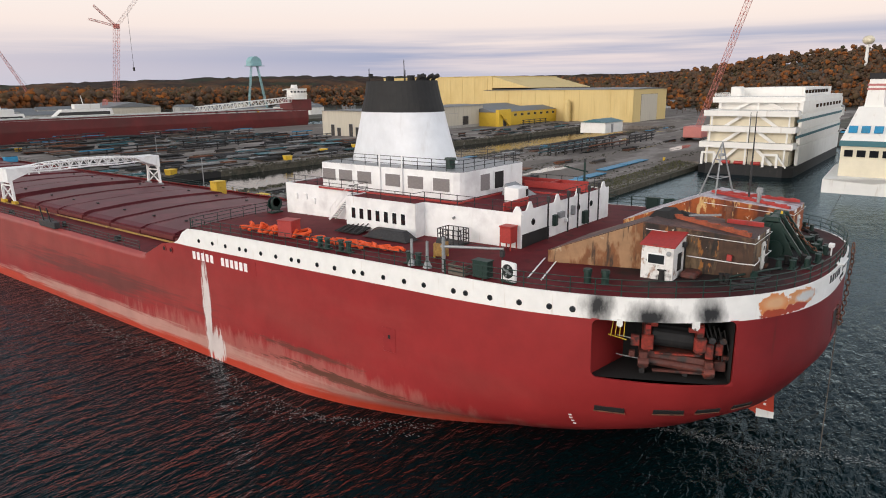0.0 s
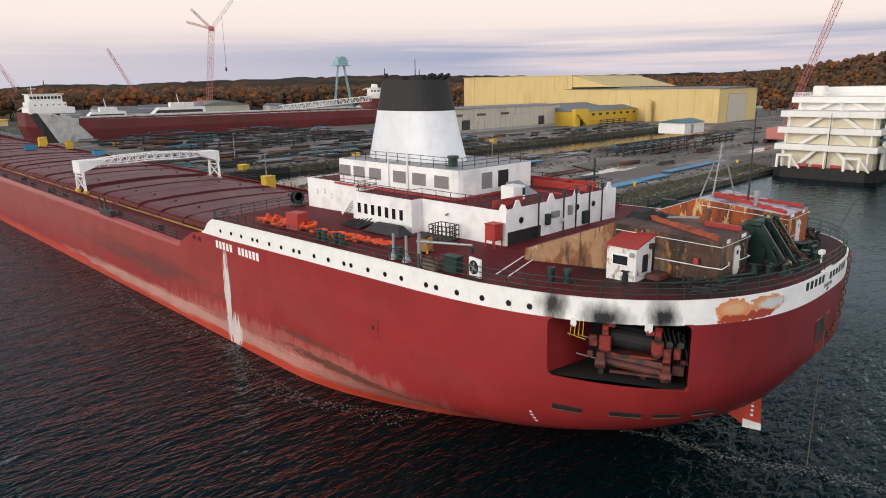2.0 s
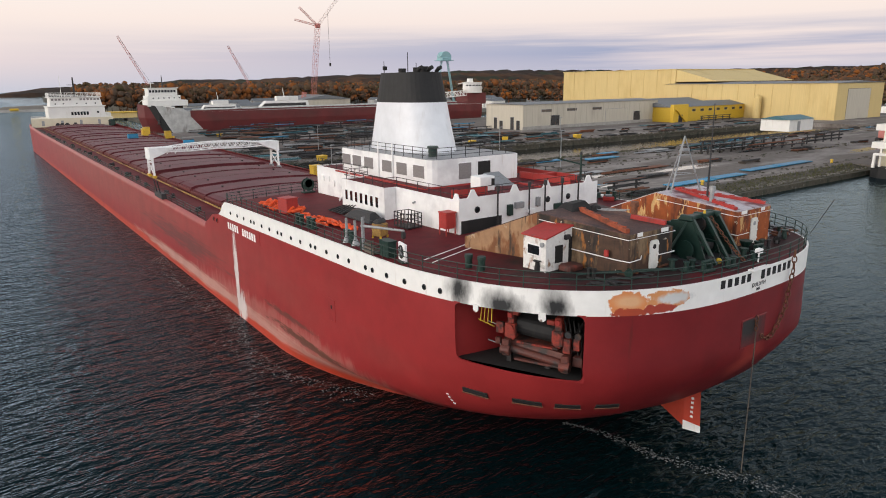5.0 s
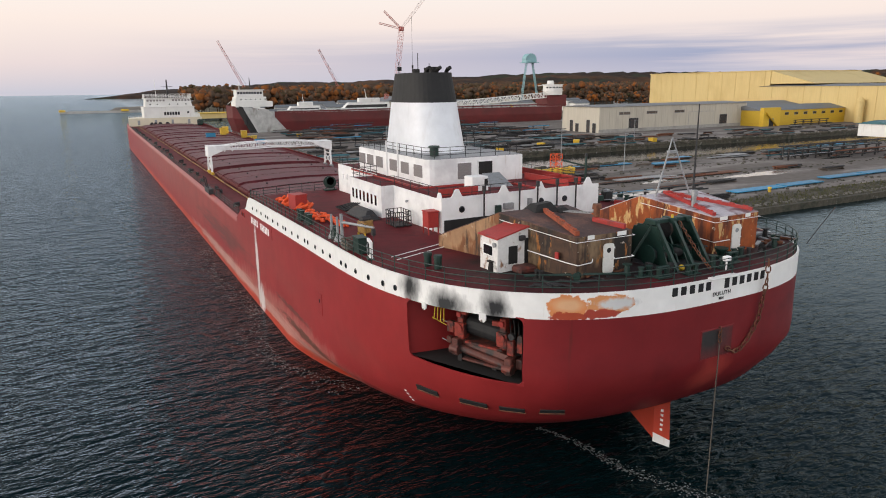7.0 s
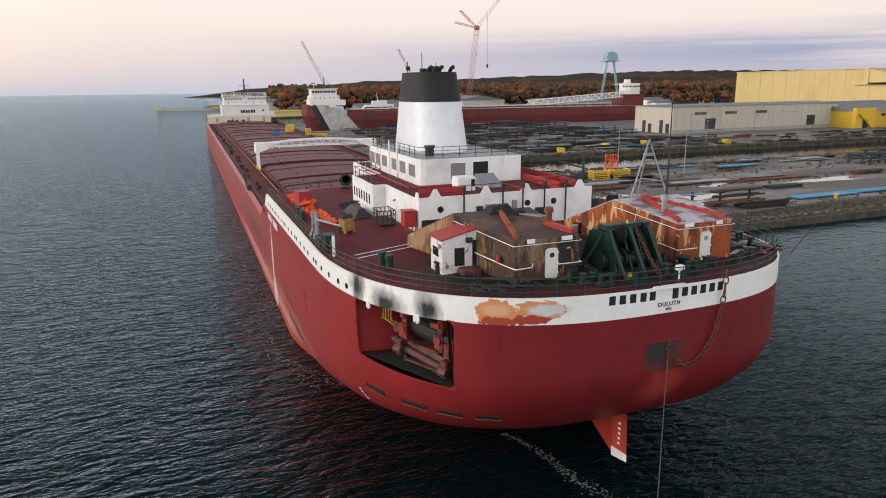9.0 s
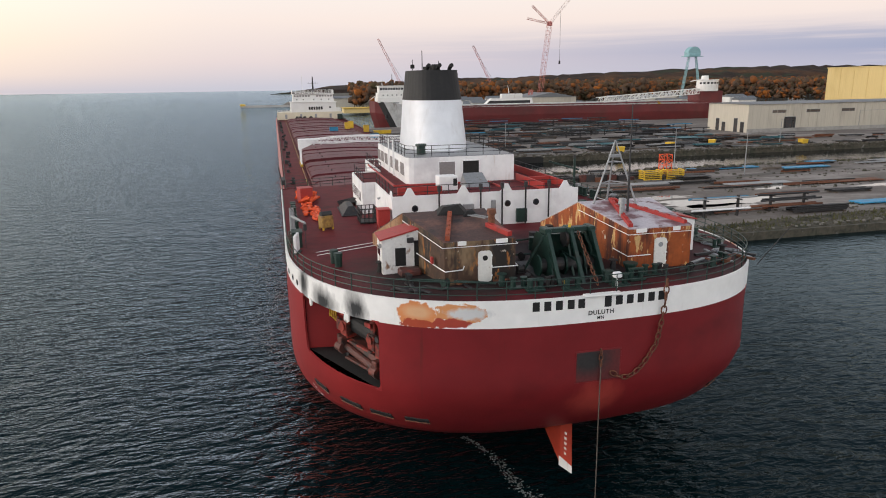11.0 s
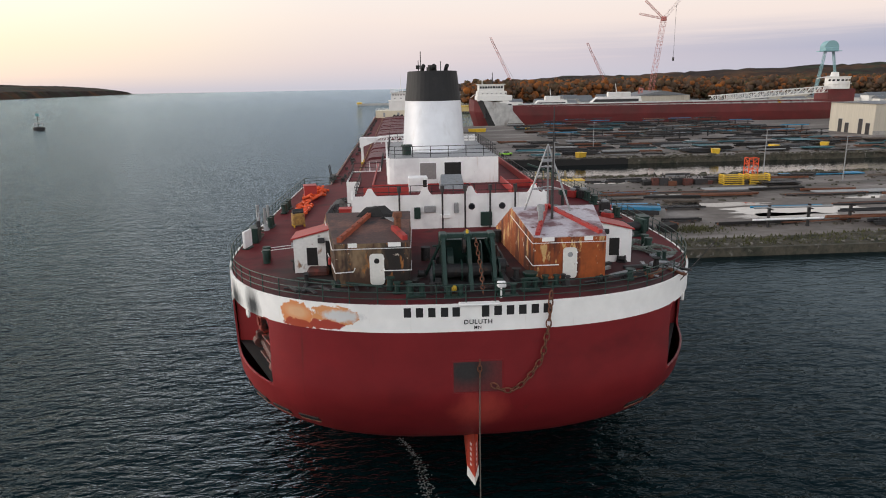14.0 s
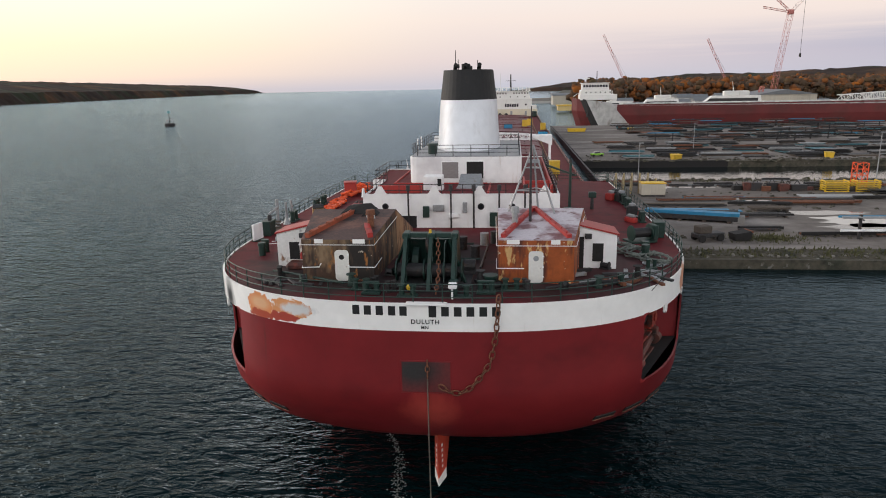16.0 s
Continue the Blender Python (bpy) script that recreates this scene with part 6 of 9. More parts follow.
part("lid", Geo().box(-0.7, 0.7, -0.8, 0.8, 1.45, 1.52, 0.02), BRIGHT_RED, o)
o = thing("hose_reel", "dark green hose reel by the house corner", "reel", pose(-6.8, 50.4, deck_z(7, 50.4)))
part("wheel", Geo().cyl((0, -0.3, 0.95), (0, -0.22, 0.95), 0.7, 0.7, 20).cyl((0, 0.22, 0.95), (0, 0.3, 0.95), 0.7, 0.7, 20), GREEN, o)
part("hub", Geo().cyl((0, -0.3, 1.1), (0, 0.3, 1.1), 0.45, 0.45, 14), DARK_STEEL, o)
part("stand", Geo().box(-0.7, 0.7, -0.45, 0.45, 0, 0.15, 0.03).beam((-0.6, 0, 0.1), (0, 0, 1.1), 0.1).beam((0.6, 0, 0.1), (0, 0, 1.1), 0.1), GREEN, o)
# white marks painted on deck
mk = thing("deck_marking", "thin white painted lines on the red deck", "marking")
for y in (14.9, 15.9):
    part("line", Geo().hexa([(-13.9, y - 0.06, deck_z(13.9, y) + 0.012), (-9.2, y + 1.3, deck_z(9.2, y) + 0.012), (-9.2, y + 1.42, deck_z(9.2, y) + 0.012), (-13.9, y + 0.06, deck_z(13.9, y) + 0.012),
                             (-13.9, y - 0.06, deck_z(13.9, y) + 0.03), (-9.2, y + 1.3, deck_z(9.2, y) + 0.03), (-9.2, y + 1.42, deck_z(9.2, y) + 0.03), (-13.9, y + 0.06, deck_z(13.9, y) + 0.03)]), HULL_WHITE, mk)
# green signal mast beside the house
o = thing("signal_mast", "dark green steel mast with a short yard", "mast", pose(8.9, 23.2, deck_z(9, 23)))
part("pole", Geo().cyl((0, 0, 0), (0, 0, 4.9), 0.14, 0.1, 10), GREEN, o)
part("yard", Geo().beam((-1.9, 1.2, 4.6), (0.4, -0.1, 3.9), 0.14), GREEN, o)
part("lamp", Geo().cyl((0, 0, 4.9), (0, 0, 5.2), 0.14, 0.1, 10), DARK_STEEL, o)
for x, y in ((8.6, 20.9), (11.5, 30.0)):
    o = thing("deck_stand", "dark steel equipment stand on the deck", "stand", pose(x, y, deck_z(x, y)), group="deck stands")
    part("column", Geo().cyl((0, 0, 0), (0, 0, 1.3), 0.16, 0.14, 10), DARK_STEEL, o)
    part("head", Geo().box(-0.35, 0.35, -0.3, 0.3, 1.1, 1.6, 0.05), GREEN, o)
# starboard clutter
for i in range(7):
    rnd = random.Random(120 + i)
    x, y = rnd.uniform(14.0, 15.0), rnd.uniform(22, 46)
    o = thing("deck_gear", "mixed dark gear stowed along the starboard deck", "gear", pose(x, y, deck_z(x, y) - 0.01, 0, 0, rnd.uniform(0, 90)), group="starboard deck gear")
    w, d, h = rnd.uniform(.2, .45), rnd.uniform(.25, .6), rnd.uniform(.4, 1.0)
    part("body", Geo().box(-w, w, -d, d, 0, h, 0.06), rnd.choice([DARK_STEEL, GREEN, BRIGHT_RED, DARK_STEEL]), o)
    part("top", Geo().box(-w * .6, w * .6, -d * .6, d * .6, h, h + 0.25, 0.05), rnd.choice([DARK_STEEL, GREY_STEEL]), o)
gw = thing("gangway", "grey steel gangway reaching from ship to pier", "gangway")
for sy in (-0.6, 0.6):
    part("side_truss", Geo().beam((14.5, 26 + sy, 13.5), (27, 61 + sy, 3.0), 0.12).beam((14.5, 26 + sy, 14.5), (27, 61 + sy, 4.0), 0.08), GREY_STEEL, gw)
part("walkway", Geo().beam((14.5, 26, 13.45), (27, 61, 2.95), 1.1, 0.08), GREY_STEEL, gw)

# ---------------------------------------------------------------- main deck: hatches, hatch crane, forward house
def main_z(y):
    return 9.0 + 0.4 * max(0, (y - 60) / 200)


HATCH_N = 31
hat = Geo()
prof = [(-10.6, 0.0), (-10.6, 0.75), (-9.8, 1.0), (-5, 1.25), (0, 1.35), (5, 1.25), (9.8, 1.0), (10.6, 0.75), (10.6, 0.0)]
hat.loft([[(x, y, z) for x, z in prof] for y in (0.0, 0.25)], caps=True)
hat.loft([[(x * 1.0, y, max(z - 0.02, 0)) for x, z in prof] for y in (0.25, 6.1)], caps=True)
hat.loft([[(x, y, z) for x, z in prof] for y in (6.1, 6.35)], caps=True)
HATCH = hat.mesh("cover", HATCH_RED)
COAM = Geo().box(-10.9, 10.9, -0.1, 6.95, 0, 0.5, 0.03).mesh("coaming", OLD_HULL)
CLIP = Geo().box(-0.12, 0.12, -0.2, 0.2, 0, 0.18, 0.02).mesh("dog_clip", DARK_STEEL)
for i in range(HATCH_N):
    y = 56.4 + 7.35 * i + (2.2 if i > 6 else 0) + (2.2 if i > 13 else 0) + (2.2 if i > 20 else 0) + (2.2 if i > 27 else 0)
    o = thing("hatch_cover", "dull red steel cargo hatch cover on the main deck", "hatch", pose(0, y, main_z(y) - 0.12 + 0.16 * (i % 3 == 1)), group="cargo hatch covers")
    part("coaming", COAM, None, o)
    part("cover", HATCH, None, o)
    for x in (-7, 7):
        part("dog_clip", CLIP, None, o, at=pose(x, 3.4, 1.0 + 0.3 * (1 - (x / 10) ** 2)))
for x in (-11.6, 11.6):
    thing("crane_rail", "yellow-edged crane rail along the hatches", "rail", geo=Geo().hexa([(x - .06, 54, 9.0), (x + .06, 54, 9.0), (x + .06, 298, 9.45), (x - .06, 298, 9.45), (x - .06, 54, 9.2), (x + .06, 54, 9.2), (x + .06, 298, 9.65), (x - .06, 298, 9.65)]), mat=RAIL_OCHRE)
gc = thing("hatch_crane", "white lattice gantry crane spanning the cargo hatches", "gantry crane", pose(0, 107.5, 9.3))
for sgn in (-1, 1):
    x = sgn * 11.6
    for y in (-2.0, 2.0):
        leg = part("leg", Geo().beam((x, y, 0.2), (x, y * 0.8, 5.0), 0.32), WHITE, gc)
        part("bogie", Geo().box(x - 0.25, x + 0.25, y - 0.7, y + 0.7, 0, 0.45, 0.05), YELLOW if sgn < 0 else GREY_STEEL, leg)
    part("leg_brace", Geo().beam((x, -2, 0.4), (x, 1.7, 2.6), 0.16).beam((x, 2, 0.4), (x, -1.7, 2.6), 0.16).beam((x, -1.8, 2.7), (x, 1.8, 2.7), 0.2).beam((x, -1.7, 2.8), (x, 1.6, 5), 0.16).beam((x, 1.7, 2.8), (x, -1.6, 5), 0.16), WHITE, gc)
    part("end_plate", Geo().loft([[(x + sgn * 0.4, y, 3.2), (x - sgn * 2.2, y, 4.2), (x - sgn * 4.0, y, 5.2), (x + sgn * 0.4, y, 5.2)] for y in (-1.75, 1.75)], caps=True), WHITE, gc, "solid white end plate")
for y in (-1.6, 1.6):
    for z0, z1 in ((5.0, 5.6), (3.9, 4.5)):
        part("chord", Geo().tube([(-9.6, y, z0 if z0 > 4.5 else 4.5), (-5, y, z0 + 0.45), (0, y, z1), (5, y, z0 + 0.45), (9.6, y, z0 if z0 > 4.5 else 4.5)], 0.13, 6), WHITE, gc)
    for i in range(12):
        x = -9 + 1.5 * i
        zb = 4.0 + 0.5 * (1 - (x / 9.6) ** 2)
        zt = zb + 1.1
        part("lattice", Geo().beam((x, y, zb), (x + 0.75, y, zt), 0.10).beam((x + 0.75, y, zt), (x + 1.5, y, zb), 0.10).beam((x, y, zb), (x, y, zt - 0.1), 0.09), WHITE, gc)
for i in range(13):
    x = -9 + 1.5 * i
    zt = 5.1 + 0.5 * (1 - (x / 9.6) ** 2)
    part("cross_tie", Geo().beam((x, -1.6, zt), (x, 1.6, zt), 0.09).beam((x, -1.6, zt), (x + 1.3, 1.6, zt), 0.07), WHITE, gc)
for x, y, lab in ((11.5, 88, ""), (14.2, 203, ""), (8.0, 205.5, ""), (9.9, 212, "")):
    o = thing("yellow_locker", "bright yellow box on the cargo deck", "locker", pose(x, y, main_z(y) + (1.0 if x < 11 else 0)), group="yellow deck boxes")
    part("body", Geo().box(-0.9, 0.9, -0.9, 0.9, 0, 2.2, 0.08), YELLOW, o)
    part("lid", Geo().box(-0.95, 0.95, -0.95, 0.95, 2.2, 2.32, 0.03), YELLOW, o)
for i in range(25):
    rnd = random.Random(200 + i)
    y = 64 + 9 * i + rnd.uniform(-3.5, 3.5)
    o = thing("deck_winch", "dark mooring winch along the main deck edge", "winch", pose(-14.0 + rnd.uniform(-.4, .4), y, main_z(y) - 0.15, 0, 0, rnd.uniform(0, 180)) @ Matrix.Scale(rnd.uniform(0.55, 0.9), 4), group="main deck winches")
    part("bed", Geo().box(-0.6, 0.6, -0.5, 0.5, 0, 0.15, 0.02), DARK_STEEL, o)
    part("drum", Geo().cyl((-0.45, 0, 0.55), (0.45, 0, 0.55), 0.28, 0.28, 10), DARK_STEEL, o)
    part("gear_case", Geo().box(0.4, 0.65, -0.35, 0.35, 0.1, 0.9, 0.04), rnd.choice([GREEN, DARK_STEEL, DARK_STEEL]), o)
o = thing("boarding_ladder_stow", "dark folded boarding ladder at the hull edge", "ladder", pose(-15.6, 84, main_z(84)))
part("frame", Geo().box(-0.35, 0.35, -2.2, 2.2, 0, 0.8, 0.05), DARK_STEEL, o)
part("davit_arm", Geo().beam((-0.2, -1.0, 0.6), (-0.5, -1.0, 2.6), 0.14).beam((-0.2, 1.0, 0.6), (-0.5, 1.0, 2.6), 0.14), DARK_STEEL, o)

fh = thing("forward_house", "white multi-storey pilothouse far forward on the freighter", "pilothouse")
FY = 302.0
part("forecastle", Geo().prism([(-15.2, FY), (15.6, FY), (14.4, FY + 12), (9, FY + 21), (0, FY + 25), (-9, FY + 21), (-14.2, FY + 12)], 9.5, 12.9), FERRY_CREAM, fh, "stained cream forecastle front")
for x in (-11, -4, 3, 10):
    part("bulkhead_door", Geo().box(x - 0.5, x + 0.5, FY - 0.06, FY + 0.02, 10.0, 12.0, 0.03), GREY_STEEL, fh)
part("lower_storey", Geo().box(-8.6, 12.8, FY + 0.5, FY + 13, 12.8, 17.6, 0.15), SHIP_WHITE, fh)
part("upper_storey", Geo().loft([[(-7.6, FY + 1.5, 17.6), (12.2, FY + 1.5, 17.6), (12.2, FY + 12, 17.6), (-7.6, FY + 12, 17.6)], [(-7.2, FY + 1.5, 21.3), (11.5, FY + 1.5, 21.3), (11.5, FY + 12, 21.3), (-7.2, FY + 12, 21.3)]], caps=True), SHIP_WHITE, fh)
part("bridge_roof", Geo().box(-8.0, 12.2, FY + 1.0, FY + 12.4, 21.25, 21.5, 0.05), SHIP_WHITE, fh)
part("gallery", Geo().box(-9.0, 13.2, FY + 0.2, FY + 12.8, 17.5, 17.72, 0.05), SHIP_WHITE, fh)
part("side_wing", Geo().box(12.8, 15.2, FY + 2, FY + 10, 12.8, 14.6, 0.1), SHIP_WHITE, fh)
for i in range(6):
    x = 0.2 + 1.15 * i
    o = part("window", Geo().box(x - 0.5, x + 0.5, FY + 0.42, FY + 0.52, 13.9, 15.5, 0.02), SHIP_WHITE, fh)
    part("pane", Geo().box(x - 0.42, x + 0.42, FY + 0.39, FY + 0.44, 14.0, 15.4), GLASS, o)
for i in range(14):
    x = -6.4 + 1.32 * i
    if i in (6, 7):
        continue
    o = part("window", Geo().box(x - 0.5, x + 0.5, FY + 1.42, FY + 1.54, 20.0, 20.9, 0.02), SHIP_WHITE, fh)
    part("pane", Geo().box(x - 0.42, x + 0.42, FY + 1.39, FY + 1.44, 20.08, 20.82), LOUVRE, o)
for x in (-5.5, -2.5, 2.5, 6.0, 9.5):
    part("port", Geo().box(x - 0.25, x + 0.25, FY + 1.4, FY + 1.52, 18.5, 19.0, 0.05), GLASS, fh)
part("wall_port", Geo().box(9.6, 10.4, FY + 0.4, FY + 0.52, 14.6, 15.4, 0.05), GLASS, fh)
part("mast", Geo().cyl((2.6, FY + 6, 21.3), (2.6, FY + 6, 29.5), 0.5, 0.25, 8).beam((0.2, FY + 6, 26.4), (5, FY + 6, 26.4), 0.2), DARK_STEEL, fh)
part("whip_aerial", Geo().cyl((-2.5, FY + 5, 21.3), (-2.5, FY + 5, 30), 0.12, 0.08, 6), SHIP_WHITE, fh)
for z in (12.9, 21.5):
    railing("bridge_railing", "white pipe railing on the far pilothouse", [(-7.6, FY + 1.2, z), (12.0, FY + 1.2, z), (12.0, FY + 12, z), (-7.6, FY + 12, z), (-7.6, FY + 1.2, z)] if z > 20 else [(-15, FY + 0.2, z), (-9, FY + 0.2, z)], h=1.7 if z > 20 else 1.1, mat=SHIP_WHITE, gap=2.0, r=0.06)
o = thing("deck_machine", "dark green machine beside the forecastle front", "machine", pose(16.0 - 2.0, 297, main_z(297) - 0.1))
part("body", Geo().box(-1.2, 1.2, -1, 1, 0, 2.6, 0.3), GREEN, o)
part("engine", Geo().cyl((-0.8, -1.0, 1.6), (-0.8, -1.5, 1.6), 0.5, 0.4, 10), DARK_STEEL, o)
for x, y in ((-4.5, 299.5), (-2.5, 300), (-6.0, 299.8), (0.5, 300.2)):
    o = thing("deck_bundle", "dark heap of gear at the forecastle front", "gear", pose(x, y, main_z(y) + 0.1), group="forecastle gear")
    part("body", Geo().box(-0.9, 0.9, -0.5, 0.5, 0, 1.1, 0.25), DARK_STEEL, o)
    part("top", Geo().box(-0.5, 0.6, -0.3, 0.3, 1.1, 1.5, 0.12), DARK_STEEL, o)
for x, y in ((2.4, 195), (13.0, 175)):
    o = thing("blue_tank", "blue box stowed on the hatch covers", "box", pose(x, y, main_z(y) + 1.1 * (x < 10)), group="blue deck boxes")
    part("body", Geo().box(-1.4, 1.4, -0.8, 0.8, 0, 1.3, 0.1), BLUE, o)
    part("lid", Geo().box(-1.3, 1.3, -0.7, 0.7, 1.3, 1.45, 0.03), DARK_STEEL, o)

# ---------------------------------------------------------------- shipyard buildings
def gable(g, x0, x1, y0, y1, z, rise, along="x"):
    """A gabled roof body over a rectangle."""
    if along == "x":
        ym = (y0 + y1) / 2
        return g.loft([[(x, y0, z), (x, ym, z + rise), (x, y1, z)] for x in (x0, x1)], caps=True)
    xm = (x0 + x1) / 2
    return g.loft([[(x0, y, z), (xm, y, z + rise), (x1, y, z)] for y in (y0, y1)], caps=True)


def opening(name, parent, p, out, w, h, mat, frame_mat=None):
    o = part(name, Geo().box(-w / 2 - 0.15, w / 2 + 0.15, -0.05, 0.06, -h / 2 - 0.15, h / 2 + 0.15), frame_mat or GREY_STEEL, parent, at=facing(p, out))
    part("leaf" if "door" in name else "pane", Geo().box(-w / 2, w / 2, 0.0, 0.1, -h / 2, h / 2), mat, o)
    return o


ws = thing("workshop", "long cream metal-clad workshop with a grey roof", "workshop")
part("wall", Geo().box(187, 291, 228.5, 257, 2, 14.3), CREAM, ws)
part("roof", gable(Geo(), 186.3, 291.6, 227.9, 257.6, 14.3, 0.8), ROOF_GREY, ws, "grey sheet roof")
part("rear_wall", Geo().box(291.2, 352, 238, 264, 2, 11.6), YELLOW_CLAD, ws, "pale yellow rear bay")
part("rear_roof", gable(Geo(), 291.1, 352.6, 237.4, 264.6, 11.6, 2.6), ROOF_GREY, ws)
part("plinth", Geo().box(186.9, 291.1, 228.35, 228.55, 2, 3.6), CONCRETE, ws)
for x, w, h in ((209, 6, 6.5), (273, 5.5, 6.5)):
    opening("door", ws, (x, 228.5, 2 + h / 2), (0, -1, 0), w, h, DARK_STEEL)
opening("roller_door", ws, (256, 228.5, 6.2), (0, -1, 0), 18, 8.4, CREAM)
for x in (203, 221, 240):
    opening("window", ws, (x, 228.5, 11.0), (0, -1, 0), 7, 1.2, TIMBER)
for y, h in ((232, 4.5), (236.5, 6), (245, 4), (249.5, 5.5)):
    opening("door", ws, (187, y, 2 + h / 2), (-1, 0, 0), 2.4, h, DARK_STEEL)
for i in range(24):
    part("cladding_rib", Geo().box(189 + 4.3 * i, 189.25 + 4.3 * i, 228.40, 228.52, 3.6, 14.2), CREAM, ws)
ys_ = thing("yellow_annex", "small yellow clad annex with an outside stair", "building")
part("wall", Geo().box(287, 365, 216, 231, 2, 10.2), YELLOW, ys_)
part("roof", gable(Geo(), 286.6, 365.4, 215.6, 237, 10.2, 2.6), ROOF_GREY, ys_)
part("gable_front", Geo().box(286.4, 300, 214, 216.2, 2, 11.8), YELLOW, ys_)
part("stair", Geo().beam((288, 213.5, 9), (297, 213.5, 2.2), 1.2, 0.4), YELLOW, ys_)
for i in range(7):
    opening("window", ys_, (308 + 8 * i, 216, 8.2), (0, -1, 0), 3, 1.2, GLASS)
opening("door", ys_, (293, 214, 4.0), (0, -1, 0), 3.4, 4.0, DARK_STEEL)

yb = thing("assembly_hall", "huge pale yellow assembly hall with a stepped roof", "building")
part("wall", Geo().box(372, 470, 276, 384, 2, 32.2), YELLOW_CLAD, yb, "tall windowless yellow wall")
part("roof", Geo().box(371.5, 470.5, 275.5, 384.5, 32.2, 32.7), YELLOW_CLAD, yb)
part("hip", Geo().loft([[(372.5, 276, 24), (372.5, 276, 32.2), (372.5, 244, 24)], [(470, 276, 24), (470, 276, 32.2), (470, 244, 24)]], caps=True), YELLOW_CLAD, yb)
part("wall", Geo().box(360, 418, 162, 275.9, 2, 22.4), YELLOW_CLAD, yb)
part("roof", gable(Geo(), 359.4, 418.6, 161.4, 275.4, 22.4, 1.2, "y"), ROOF_GREY, yb)
o = opening("hall_door", yb, (387, 162, 10.6), (0, -1, 0), 28, 17, CREAM, DARK_STEEL)
part("emblem", Geo().prism([(-2, -2), (1.5, 2.6), (2, -0.5), (0.6, -3)], 0.1, 0.14), BLACK, o, at=pose(6, 0, 2, 90, 0, 0))
part("silo", Geo().cyl((357, 206, 2), (357, 206, 14), 2.2, 2.2, 14).cyl((357, 206, 14), (357, 206, 16), 2.2, 0.8, 14), YELLOW_CLAD, yb)
for i in range(10):
    part("cladding_rib", Geo().box(359.8, 360.02, 166 + 11 * i, 166.4 + 11 * i, 2, 22.3), YELLOW_CLAD, yb)
for i in range(9):
    part("cladding_rib", Geo().box(371.8, 372.02, 280 + 11.5 * i, 280.5 + 11.5 * i, 2, 32), YELLOW_CLAD, yb)
cb = thing("site_cabin", "white site cabin with a dark blue roof", "cabin")
part("wall", Geo().box(262, 283, 135.5, 149, 2, 7.2, 0.1), SHIP_WHITE, cb)
part("roof", gable(Geo(), 261.4, 283.6, 134.9, 149.6, 7.2, 1.6), FERRY_GREEN, cb)
opening("door", cb, (270, 135.5, 4.2), (0, -1, 0), 2.2, 4, GREY_STEEL)
wh = thing("warehouse", "pale yellow gabled warehouse behind the far freighter", "warehouse")
part("wall", Geo().box(161, 199, 432, 470, 2, 15), CREAM, wh)
part("roof", gable(Geo(), 160.4, 199.6, 431.4, 470.6, 15, 3.2, "y"), ROOF_GREY, wh)
opening("door", wh, (180, 432, 6), (0, -1, 0), 8, 8, GREY_STEEL)
sh = thing("low_shed", "low pale yellow shed on the far shore", "shed")
part("wall", Geo().box(46, 130, 720, 745, 1.9, 12), CREAM, sh)
part("roof", gable(Geo(), 45, 131, 719, 746, 12, 2.5), ROOF_GREY, sh)
sh = thing("orange_shed", "bright yellow stacked structure on the far shore", "shed")
part("wall", Geo().box(42, 76, 560, 580, 1.9, 6), YELLOW_CLAD, sh)
part("roof", Geo().box(41, 77, 559, 581, 6, 6.5), YELLOW, sh)

# ---------------------------------------------------------------- far freighter in the next slip
f2 = thing("old_freighter", "old dark red lake freighter with grey bow panel", "ship")
st2 = [(36.5, 357, 0.2, 16.6), (39, 353.5, 4.0, 16.2), (44, 350, 7.5, 15.2), (52, 347.5, 10, 14.2), (60, 346.3, 11, 12.6), (66, 346, 11.3, 12.2), (255, 346, 11.3, 11.2)]
g = Geo()
pts = []
for x, y, w, z in st2:
    pts += [(x + (3.0 if x < 50 else 0), 357 - w * 0.9, 0.0), (x, 357 - w, z * 0.6), (x, 357 - w, z), (x, 357 + w, z), (x, 357 + w, z * 0.6), (x + (3.0 if x < 50 else 0), 357 + w * 0.9, 0.0)]
n6 = len(st2)
fs, mi = [], []
for i in range(n6 - 1):
    for k in range(5):
        fs.append((i * 6 + k, i * 6 + k + 1, i * 6 + 7 + k, i * 6 + 6 + k))
        mi.append(2 if k == 2 else (1 if i == 3 else 0))
fs.append(tuple((n6 - 1) * 6 + k for k in range(6)))
mi.append(0)
g.v, g.f, g.mi = pts, fs, mi
part("hull", g, [OLD_HULL, OLD_GREY, OLD_GREY], f2)
part("bow_panel", Geo().hexa([(50.7, 346.2, 0.5), (67.8, 345.4, 0.5), (68.2, 346.4, 0.5), (51.2, 348, 0.5), (43.5, 349.3, 15.6), (56.4, 345.9, 14.0), (57, 346.9, 14.0), (44, 351, 15.6)]), OLD_GREY, f2, "weathered grey bow panel")
part("bow_stripe", Geo().hexa([(47.0, 346.9, 0.5), (50.9, 346.1, 0.5), (51.2, 347.6, 0.5), (47.4, 348.6, 0.5), (40.4, 351.9, 16.2), (43.6, 349.2, 15.7), (44.0, 350.8, 15.7), (40.8, 353.6, 16.2)]), BLACK, f2, "black slanted bow stripe")
part("bow_anchor", Geo().box(44.0, 45.0, 347.9, 348.6, 6.5, 8.6, 0.2).box(43.6, 45.4, 347.8, 348.4, 6.3, 6.9, 0.1), DARK_STEEL, f2)
